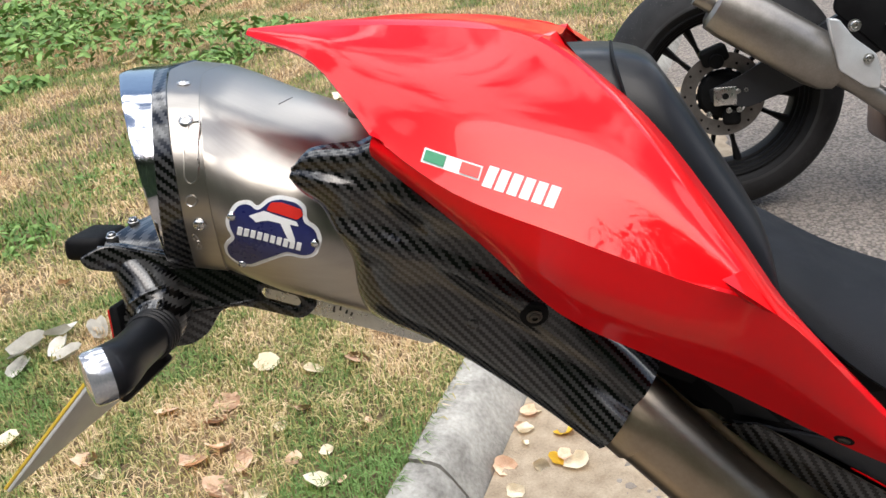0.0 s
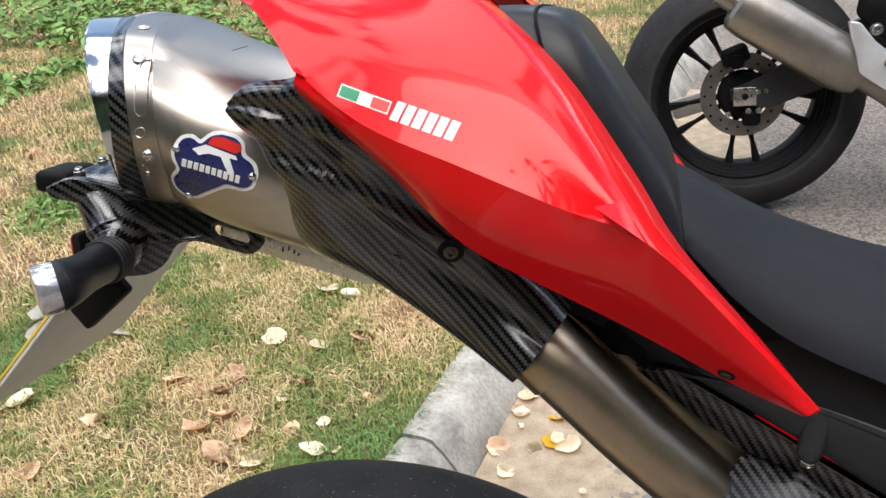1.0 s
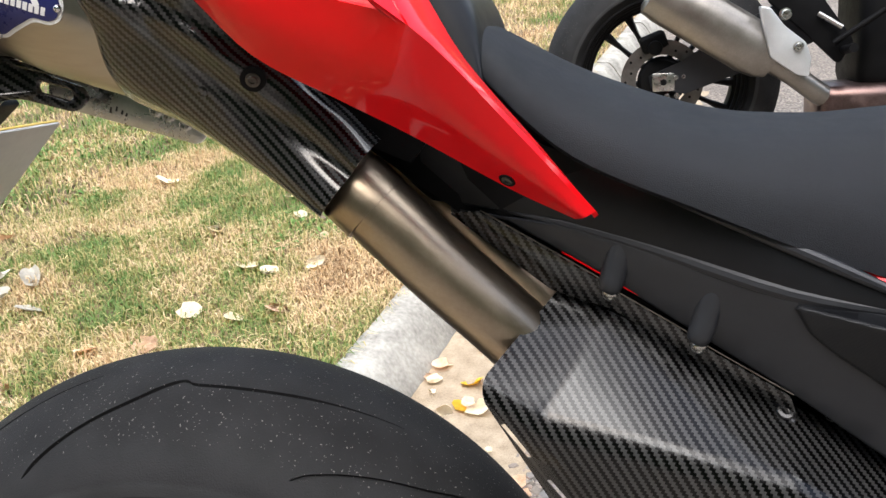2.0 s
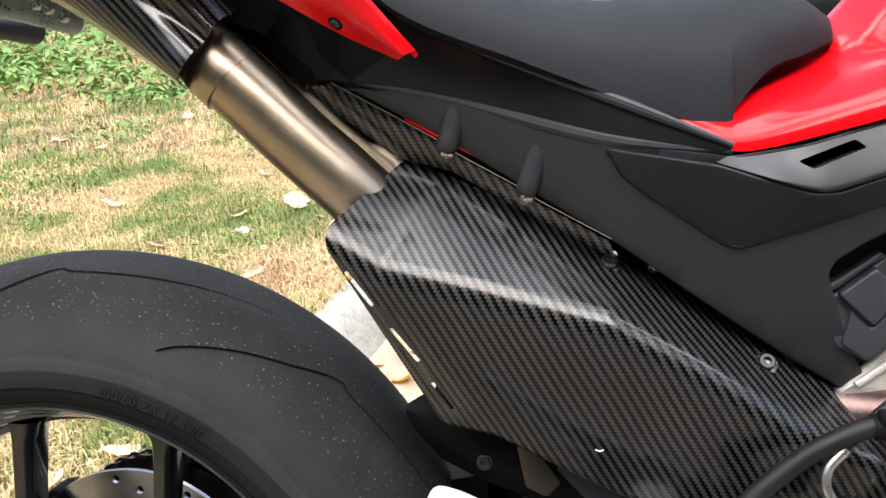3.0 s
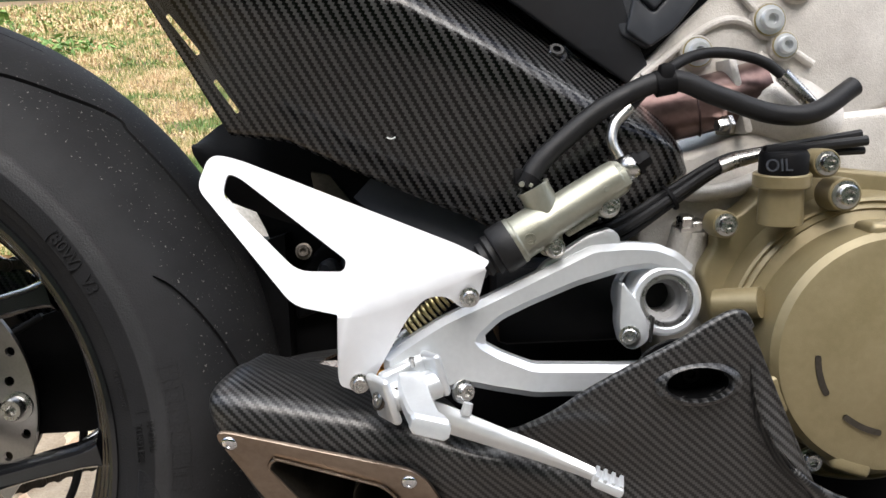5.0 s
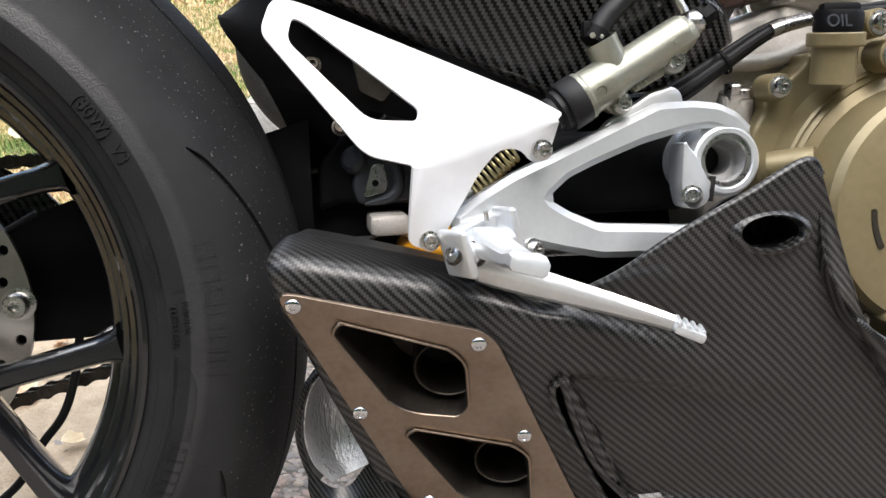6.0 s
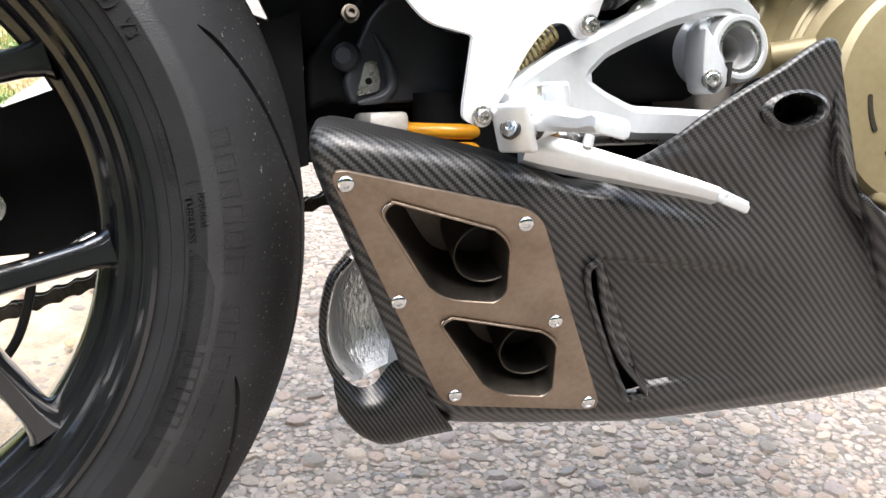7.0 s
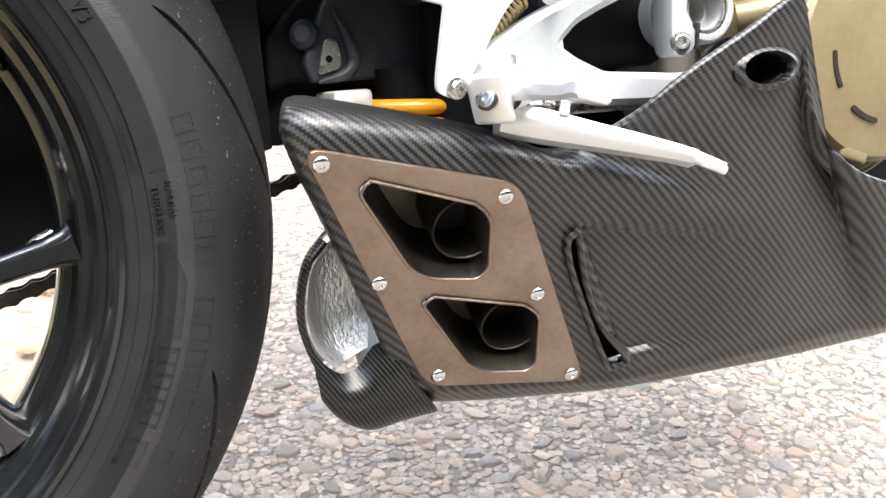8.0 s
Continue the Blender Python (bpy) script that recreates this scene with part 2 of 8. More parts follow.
    for p, v in ((0.330, 0.68), (0.345, 0.38), (0.45, 0.41), (0.51, 0.58)):
        ge.new(p).color = (v, v, v, 1)
    ge[0].color, ge[len(ge) - 1].color = (0.66, 0.66, 0.66, 1), (0.66, 0.66, 0.66, 1)
    l.new(mr.outputs["Result"], gloss.inputs["Fac"])
    l.new(gloss.outputs["Color"], b.inputs["Roughness"])
    l.new(mathn(n, l, "MULTIPLY", mathn(n, l, "SUBTRACT", 0.74, gloss.outputs["Color"]), 1.5), b.inputs["Specular IOR Level"])
    return m


M_TYRE = tyre_rubber()
M_WALL = noisy("tyre_sidewall_rubber", (0.010, 0.0105, 0.012), (0.016, 0.0165, 0.018), 22.0, (0.5, 0.66), bump=0.12, bump_scale=1100)
M_RIM = noisy("gloss_black_rim", (0.006, 0.0062, 0.007), (0.009, 0.0093, 0.0105), 12.0, (0.18, 0.26), coat=0.9, coat_rough=0.06, spec=0.40)
M_RUBBER = noisy("black_rubber", (0.006, 0.006, 0.0065), (0.012, 0.012, 0.013), 50.0, (0.42, 0.6), bump=0.1, bump_scale=900, spec=0.3)
M_HEAT = noisy("heat_browned_steel", (0.11, 0.07, 0.065), (0.19, 0.13, 0.12), 30.0, (0.28, 0.45), 0.9)
M_FOIL = noisy("crinkled_heat_foil", (0.78, 0.79, 0.80), (0.90, 0.91, 0.92), 60.0, (0.25, 0.40), 0.7, bump=1.0, bump_scale=420, stretch=(1, 1, 0.35))
# tailpipe soot, and shade put as black into the clamp's bore and slit
M_SOOT_SHADE = noisy("soot_and_bore_shade", (0.006, 0.006, 0.006), (0.014, 0.013, 0.012), 40.0, (0.5, 0.7), 0.3)
M_BORE = noisy("dull_pipe_steel", (0.075, 0.066, 0.056), (0.13, 0.115, 0.098), 50.0, (0.35, 0.5), 0.9)
M_YELLOW = noisy("amber_spring_paint", (0.55, 0.24, 0.01), (0.68, 0.32, 0.02), 20.0, (0.3, 0.4), coat=0.4)
M_BRASS = noisy("zinc_yellow_spring", (0.42, 0.34, 0.16), (0.58, 0.50, 0.28), 60.0, (0.3, 0.45), 0.9)
M_CHAIN = noisy("oiled_chain_steel", (0.05, 0.042, 0.035), (0.14, 0.12, 0.10), 90.0, (0.35, 0.55), 0.8)
M_DISC = noisy("drilled_disc_steel", (0.42, 0.40, 0.38), (0.52, 0.50, 0.48), 60.0, (0.28, 0.4), 1.0, stretch=(1, 1, 1))
M_CLEAR = noisy("clear_lamp_lens", (0.36, 0.37, 0.39), (0.56, 0.57, 0.58), 90.0, (0.06, 0.14), 0.6, coat=1.0)
M_REFLECTOR = noisy("red_reflector", (0.38, 0.012, 0.01), (0.5, 0.02, 0.015), 30.0, (0.12, 0.2), coat=0.5)
M_PLATE_FACE = noisy("yellow_plate", (0.66, 0.46, 0.05), (0.74, 0.52, 0.07), 12.0, (0.3, 0.4))
M_PLATE_BACK = noisy("pale_grey_plate_back", (0.48, 0.48, 0.46), (0.58, 0.58, 0.55), 14.0, (0.4, 0.5))
M_LABEL_W = noisy("white_label", (0.76, 0.76, 0.75), (0.82, 0.82, 0.81), 40.0, (0.25, 0.35))
M_LABEL_B = noisy("navy_label", (0.014, 0.018, 0.09), (0.02, 0.025, 0.12), 40.0, (0.25, 0.35))
M_LABEL_R = noisy("red_label", (0.55, 0.02, 0.015), (0.62, 0.03, 0.02), 40.0, (0.25, 0.35))
M_LABEL_G = noisy("green_label", (0.0, 0.20, 0.08), (0.01, 0.26, 0.11), 40.0, (0.25, 0.35))
M_MARK = noisy("etched_dark_mark", (0.03, 0.03, 0.03), (0.05, 0.05, 0.05), 40.0, (0.5, 0.6))


# ---- mesh helpers ----
def shell(bm, thick):
    """Give an open skin an even thickness on its inner side."""
    bm.normal_update()
    faces, rim = bm.faces[:], [e for e in bm.edges if len(e.link_faces) == 1]
    inner = {v: bm.verts.new(v.co - v.normal * thick) for v in bm.verts[:]}
    lay = bm.verts.layers.float_vector.get("weave")
    for v, w in inner.items():
        if lay:
            w[lay] = v[lay]
    for f in faces:
        bm.faces.new([inner[v] for v in reversed(f.verts)])
    for e in rim:
        a, b = (lp.vert for lp in (e.link_loops[0], e.link_loops[0].link_loop_next))
        bm.faces.new((b, a, inner[a], inner[b]))
    return bm


def V(*p):
    return Vector(p)


def part(name, bm, material, parent=None, label="", sharp=34):
    bmesh.ops.recalc_face_normals(bm, faces=bm.faces[:])
    me = bpy.data.meshes.new(name)
    bm.to_mesh(me)
    bm.free()
    me.materials.append(material)
    me.shade_smooth()
    me.set_sharp_from_angle(angle=radians(sharp))
    ob = new(name, me)
    if parent:
        ob.parent = parent
    if label:
        ob["label"] = label
    return ob


def thing(name, label, category, group="", kind="", at=None):
    ob = new(name)
    ob.empty_display_size = 0.05
    if at is not None:
        ob.matrix_basis = at
    return tagged(ob, label, category, group, kind)


def catmull(pts, n, closed=False):
    """Smooth line through the points, n steps a span."""
    pts = [Vector(p) for p in pts]
    out, k = [], len(pts)
    for i in range(k if closed else k - 1):
        if closed:
            a, b, c, d = (pts[(i + j) % k] for j in (-1, 0, 1, 2))
        else:
            b, c = pts[i], pts[i + 1]
            a = pts[i - 1] if i else b * 2 - c
            d = pts[i + 2] if i + 2 < k else c * 2 - b
        for j in range(n):
            t = j / n
            out.append(0.5 * (2 * b + (c - a) * t + (2 * a - 5 * b + 4 * c - d) * t * t + (3 * b - a - 3 * c + d) * t ** 3))
    if not closed:
        out.append(pts[-1])
    return out


def rounded(pts, r, n=4):
    """A closed outline with its corners rounded; r may be one radius or one for each corner."""
    pts, out = [Vector(p) for p in pts], []
    for i, p in enumerate(pts):
        a, b = pts[i - 1] - p, pts[(i + 1) % len(pts)] - p
        q = r[i] if isinstance(r, (list, tuple)) else r
        q = min(q, a.length * 0.45, b.length * 0.45)
        s, e = p + a.normalized() * q, p + b.normalized() * q
        for j in range(n + 1):
            t = j / n
            out.append(s * (1 - t) ** 2 + p * 2 * t * (1 - t) + e * t * t)
    return out


def in_plane(pts, plane):
    """Side-view points (x, z) laid onto a plane given as y = a + b*x + c*z."""
    a, b, c = plane
    return [V(x, a + b * x + c * z, z) for x, z in pts]


def sheet(outer, holes=(), ext=(0, 0.003, 0), bevel=0.0, seg=2):
    """A plate of the given outline, with holes through it."""
    bm = bmesh.new()
    edges = []
    for loop in (outer, *holes):
        vs = [bm.verts.new(p) for p in loop]
        edges += [bm.edges.new((vs[i], vs[(i + 1) % len(vs)])) for i in range(len(vs))]
    bmesh.ops.triangle_fill(bm, use_beauty=True, use_dissolve=False, edges=edges)
    top = bmesh.ops.extrude_face_region(bm, geom=bm.faces[:])["geom"]
    bmesh.ops.translate(bm, vec=Vector(ext), verts=[g for g in top if isinstance(g, bmesh.types.BMVert)])
    bmesh.ops.recalc_face_normals(bm, faces=bm.faces[:])
    if bevel:
        rim = [e for e in bm.edges if len(e.link_faces) == 2 and e.calc_face_angle(0) > 0.9]
        bmesh.ops.bevel(bm, geom=rim, offset=bevel, segments=seg, affect="EDGES", profile=0.5)
    return bm


def loft(rings, cap=True, closed=True, bm=None):
    bm = bm or bmesh.new()
    rows = [[bm.verts.new(p) for p in ring] for ring in rings]
    k = len(rows[0])
    for a, b in zip(rows, rows[1:]):
        for i in range(k if closed else k - 1):
            j = (i + 1) % k
            bm.faces.new((a[i], a[j], b[j], b[i]))
    if cap and closed:
        bm.faces.new(rows[0][::-1])
        bm.faces.new(rows[-1])
    return bm


def patch(grid, nu=4, nv=4, thick=0.0, bm=None):
    """A smooth surface through rows of points, given a thickness."""
    rows = [catmull(r, nu) for r in grid]
    cols = [catmull([r[i] for r in rows], nv) for i in range(len(rows[0]))]
    bm = bm or bmesh.new()
    vs = [[bm.verts.new(p) for p in c] for c in cols]
    fs = [bm.faces.new((vs[i][j], vs[i + 1][j], vs[i + 1][j + 1], vs[i][j + 1])) for i in range(len(vs) - 1) for j in range(len(vs[0]) - 1)]
    if thick:
        bm.normal_update()
        bmesh.ops.solidify(bm, geom=fs, thickness=thick)
    return bm


def lay_weave(bm, rows, ref):
    """Marks how cloth lies over a patch of that many rows: along x, and round the section from the row ref."""
    lay = bm.verts.layers.float_vector.new("weave")
    bm.verts.ensure_lookup_table()
    vs = bm.verts[:]
    for i in range(0, len(vs), rows):
        col = vs[i:i + rows]
        at = [0.0]
        for a, b in zip(col, col[1:]):
            at.append(at[-1] + math.hypot(b.co.y - a.co.y, b.co.z - a.co.z))
        for v, d in zip(col, at):
            v[lay] = (v.co.x, 0.0, col[ref].co.z + at[ref] - d)
    return bm


def tube(path, r, sides=12, n=6, cap=True, bm=None, smooth=True):
    """A round bar along a smooth line; r is one radius or one for each given point."""
    pts = catmull(path, n) if smooth else [Vector(p) for p in path]
    m = len(pts)
    if isinstance(r, (list, tuple)):
        rr = [x.x for x in catmull([V(v, 0, 0) for v in r], n)] if smooth else list(r)
    else:
        rr = [r] * m
    up, rings = None, []
    for i, p in enumerate(pts):
        d = (pts[min(i + 1, m - 1)] - pts[max(i - 1, 0)]).normalized()
        if up is None:
            up = d.orthogonal().normalized()
        up = (up - d * up.dot(d)).normalized()
        side = d.cross(up)
        rings.append([p + (up * math.cos(a) + side * math.sin(a)) * rr[i] for a in (2 * math.pi * k / sides for k in range(sides))])
    return loft(rings, cap, True, bm)


def basis(place, axis):
    """A pose whose z axis points along axis."""
    q = Vector(axis).normalized().to_track_quat("Z", "Y")
    return Matrix.Translation(place) @ q.to_matrix().to_4x4()


def turned(profile, place=(0, 0, 0), axis=(0, 0, 1), sides=24, close=False, bm=None):
    """A body turned about an axis from (radius, height) pairs."""
    m = basis(place, axis)
    bm = bm or bmesh.new()
    rings = []
    for r, h in profile:
        rings.append([m @ V(r * math.cos(2 * math.pi * k / sides), r * math.sin(2 * math.pi * k / sides), h) for k in range(sides)])
    rows = [[bm.verts.new(p) for p in ring] for ring in rings]
    pairs = list(zip(rows, rows[1:])) + ([(rows[-1], rows[0])] if close else [])
    for a, b in pairs:
        for i in range(sides):
            j = (i + 1) % sides
            bm.faces.new((a[i], a[j], b[j], b[i]))
    if not close:
        for row, (r, _) in ((rows[0][::-1], profile[0]), (rows[-1], profile[-1])):
            if r > 1e-6:
                bm.faces.new(row)
    return bm


def block(size, m, bevel=0.002, seg=2, bm=None):
    """A box with rounded edges."""
    b = bmesh.new()
    bmesh.ops.create_cube(b, size=1.0, matrix=Matrix.Diagonal((*size, 1)))
    if bevel:
        bmesh.ops.bevel(b, geom=b.edges[:], offset=bevel, segments=seg, affect="EDGES", profile=0.5)
    bmesh.ops.transform(b, matrix=m, verts=b.verts[:])
    if bm is None:
        return b
    me = bpy.data.meshes.new("tmp")
    b.to_mesh(me)
    b.free()
    bm.from_mesh(me)
    bpy.data.meshes.remove(me)
    return bm


def cut(ob, *cutters):
    """Takes the bodies away from a part."""
    for bm in cutters:
        bmesh.ops.recalc_face_normals(bm, faces=bm.faces[:])
        me = bpy.data.meshes.new("cutter")
        bm.to_mesh(me)
        bm.free()
        tool = new("cutter", me)
        tool.parent = ob.parent
        mod = ob.modifiers.new("cut", "BOOLEAN")
        mod.operation, mod.solver, mod.object = "DIFFERENCE", "EXACT", tool
        bpy.context.view_layer.update()
        done = bpy.data.meshes.new_from_object(ob.evaluated_get(bpy.context.evaluated_depsgraph_get()))
        ob.modifiers.clear()
        old = ob.data
        ob.data = done
        done.set_sharp_from_angle(angle=radians(34))
        bpy.data.objects.remove(tool)
        bpy.data.meshes.remove(me)
        bpy.data.meshes.remove(old)
    return ob


def onto(ob, x, z, out=0.0, start=-0.6):
    """The place on a part's right flank at x and z, and the way out of it."""
    bpy.context.view_layer.update()
    ok, p, n, _ = ob.ray_cast(V(x, start, z), V(0, 1, 0))
    n = n if n.y < 0 else -n
    return p + n * out, n


def laid(ob, pts, out=0.0):
    return [onto(ob, x, z, out)[0] for x, z in pts]


_heads = {}


def screw(parent, place, axis, r=0.005, h=0.004, material=None, name="bolt", kind="socket", label=""):
    """A screw head with a hexagon socket, or a domed one with a star recess, and its washer flange."""
    material = material or M_STEEL
    key = (round(r, 5), round(h, 5), kind, material.name)
    if key not in _heads:
        if kind == "socket":
            prof = [(r * 1.35, -0.002), (r * 1.35, 0.0006), (r, 0.0009), (r, h * 0.8), (r * 0.86, h), (r * 0.5, h), (r * 0.46, h * 0.35), (0.00001, h * 0.3)]
        elif kind == "hex":
            prof = [(r * 1.5, -0.002), (r * 1.5, 0.0008), (r, 0.001), (r, h * 0.85), (r * 0.85, h), (0.00001, h)]
        else:
            prof = [(r, -0.002), (r, 0.0005), (r * 0.93, h * 0.5), (r * 0.7, h * 0.85), (r * 0.30, h), (r * 0.24, h * 0.75), (0.00001, h * 0.72)]
        bm = turned(prof, sides=6 if kind == "hex" else 18)
        bmesh.ops.recalc_face_normals(bm, faces=bm.faces[:])
        me = bpy.data.meshes.new(name)
        bm.to_mesh(me)
        bm.free()
        me.materials.append(material)
        me.shade_smooth()
        me.set_sharp_from_angle(angle=radians(34))
        _heads[key] = me
    ob = new(name, _heads[key])
    ob.matrix_basis = basis(place, axis)
    ob.parent = parent
    if label:
        ob["label"] = label
    return ob


# ---- ground: road, kerb, verge ----
KERB = pose(-0.215, 0.95, 0, 0, 0, -10.5)


def road_material():
    m, n, l, b = shader("worn_tarmac_with_pebbles", (0.2, 0.19, 0.18), 0.8)
    tc = n.new("ShaderNodeTexCoord")
    vo = node(n, "ShaderNodeTexVoronoi", Scale=110.0)
    l.new(tc.outputs["Object"], vo.inputs["Vector"])
    rp = n.new("ShaderNodeValToRGB")
    for p, c in ((0.0, (0.185, 0.160, 0.136)), (0.3, (0.251, 0.218, 0.186)), (0.55, (0.304, 0.256, 0.217)), (0.8, (0.343, 0.294, 0.248)), (1.0, (0.238, 0.211, 0.192))):
        e = rp.color_ramp.elements.new(p) if p not in (0.0, 1.0) else rp.color_ramp.elements[0 if p == 0.0 else len(rp.color_ramp.elements) - 1]
        e.color = (*c, 1)
    sp = n.new("ShaderNodeSeparateColor")
    l.new(vo.outputs["Color"], sp.inputs["Color"])
    l.new(sp.outputs["Red"], rp.inputs["Fac"])
    gap = node(n, "ShaderNodeMapRange", To_Min=1.0, To_Max=0.0)
    gap.inputs["From Min"].default_value, gap.inputs["From Max"].default_value = 0.45, 0.75
    l.new(vo.outputs["Distance"], gap.inputs["Value"])
    big = node(n, "ShaderNodeTexNoise", Scale=2.2, Detail=6.0)
    l.new(tc.outputs["Object"], big.inputs["Vector"])
    mx = n.new("ShaderNodeMix")
    mx.data_type = "RGBA"
    mx.inputs["A"].default_value = (0.13, 0.112, 0.095, 1)
    l.new(gap.outputs["Result"], mx.inputs["Factor"])
    l.new(rp.outputs["Color"], mx.inputs["B"])
    mu = n.new("ShaderNodeMix")
    mu.data_type, mu.blend_type = "RGBA", "MULTIPLY"
    mu.inputs["Factor"].default_value = 0.7
    br = n.new("ShaderNodeValToRGB")
    br.color_ramp.elements[0].position, br.color_ramp.elements[1].position = 0.3, 0.7
    br.color_ramp.elements[0].color, br.color_ramp.elements[1].color = (0.62, 0.6, 0.58, 1), (1, 1, 1, 1)
    l.new(big.outputs["Fac"], br.inputs["Fac"])
    l.new(mx.outputs["Result"], mu.inputs["A"])
    l.new(br.outputs["Color"], mu.inputs["B"])
    l.new(mu.outputs["Result"], b.inputs["Base Color"])
    bp = node(n, "ShaderNodeBump", Strength=0.9, Distance=0.004)
    l.new(gap.outputs["Result"], bp.inputs["Height"])
    l.new(bp.outputs["Normal"], b.inputs["Normal"])
    return m


M_ROAD = road_material()
M_SOIL = noisy("dry_turf_soil", (0.09, 0.062, 0.032), (0.27, 0.185, 0.095), 5.0, (0.85, 0.95), bump=1.0, bump_scale=160, detail=8.0)
M_KERB = noisy("weathered_concrete", (0.19, 0.178, 0.155), (0.47, 0.45, 0.40), 11.0, (0.8, 0.92), bump=1.0, bump_scale=170, detail=8.0)


def sheet_grid(name, x0, x1, y0, y1, step, height, m, mat, label, cat):
    bm = bmesh.new()
    nx, ny = int((x1 - x0) / step), int((y1 - y0) / step)
    vs = [[bm.verts.new((x0 + i * step, y0 + j * step, height(x0 + i * step, y0 + j * step))) for j in range(ny + 1)] for i in range(nx + 1)]
    for i in range(nx):
        for j in range(ny):
            bm.faces.new((vs[i][j], vs[i + 1][j], vs[i + 1][j + 1], vs[i][j + 1]))
    ob = part(name, bm, mat, None, "", 80)
    ob.matrix_basis = m
    return tagged(ob, label, cat, kind="structure")


# one sheet to the horizon, the road near it
g = bmesh.new()
bmesh.ops.create_grid(g, x_segments=2, y_segments=2, size=400)
ground = tagged(part("road", g, M_ROAD), "worn grey tarmac road of bare pebbly aggregate", "road", kind="structure")


def verge_z(x, y):
    """Height of the verge over the kerb's line, x across and y along."""
    d = min(1.0, max(0.0, -x / 0.25))
    return 0.090 + 0.012 * d + 0.025 * noise.noise((x * 1.3, y * 1.3, 0.0)) * d + 0.012 * noise.noise((x * 6, y * 6, 3.0)) * d


verge = sheet_grid("verge", -20.0, 0.0, -4.0, 26.0, 0.125, verge_z, KERB, M_SOIL, "dry autumn turf verge behind the kerb", "ground")
vf = bmesh.new()
bmesh.ops.create_grid(vf, x_segments=1, y_segments=1, size=1.0, matrix=Matrix.Translation((-100, 95, 0.086)) @ Matrix.Diagonal((100, 100, 1, 1)))
far = part("verge", vf, M_SOIL)
far.matrix_basis = KERB
tagged(far, "dry grass field beyond the verge", "ground", kind="structure")

# kerb stones with a sloped, worn arris
kerb_bm = loft([[V(x, y, z) for x, z in ((-0.002, 0.0), (-0.002, 0.096), (0.004, 0.101), (0.050, 0.099), (0.066, 0.094), (0.086, 0.074), (0.138, -0.004), (0.138, -0.05), (0.0, -0.05))] for y in [0.0, 0.006] + [0.03 * k for k in range(1, 30)] + [0.898, 0.904]])
for v in kerb_bm.verts:
    v.co += V(noise.noise(v.co * 9) * 0.005 + noise.noise(v.co * 31) * 0.003, 0, (noise.noise(v.co * 7 + V(5, 0, 0)) * 0.004 + noise.noise(v.co * 26) * 0.003) if v.co.z > 0.02 else 0)
stone = part("kerb_stone", kerb_bm, M_KERB, None, "", 50)
tagged(stone, "weathered grey concrete kerb stone", "kerb", group="kerb along the verge")
stone.matrix_basis = KERB @ pose(0, -0.118, 0)
for i in range(-4, 8):
    if i:
        copy_thing(stone, KERB @ pose(0.003 * math.sin(i * 2.1), -0.118 + 0.912 * i, 0.002 * math.sin(i * 3.3), 0, 0, 0.25 * math.sin(i)))


# ---- the motorcycle, leaning on its stand; its parts are laid out upright, axle over the origin ----
bike = thing("motorcycle", "red sport motorcycle with carbon fibre panels leaning on its stand", "motorcycle", at=pose(0, -0.0636, 0.002, -11.0))
AXLE = V(0, 0, 0.333)


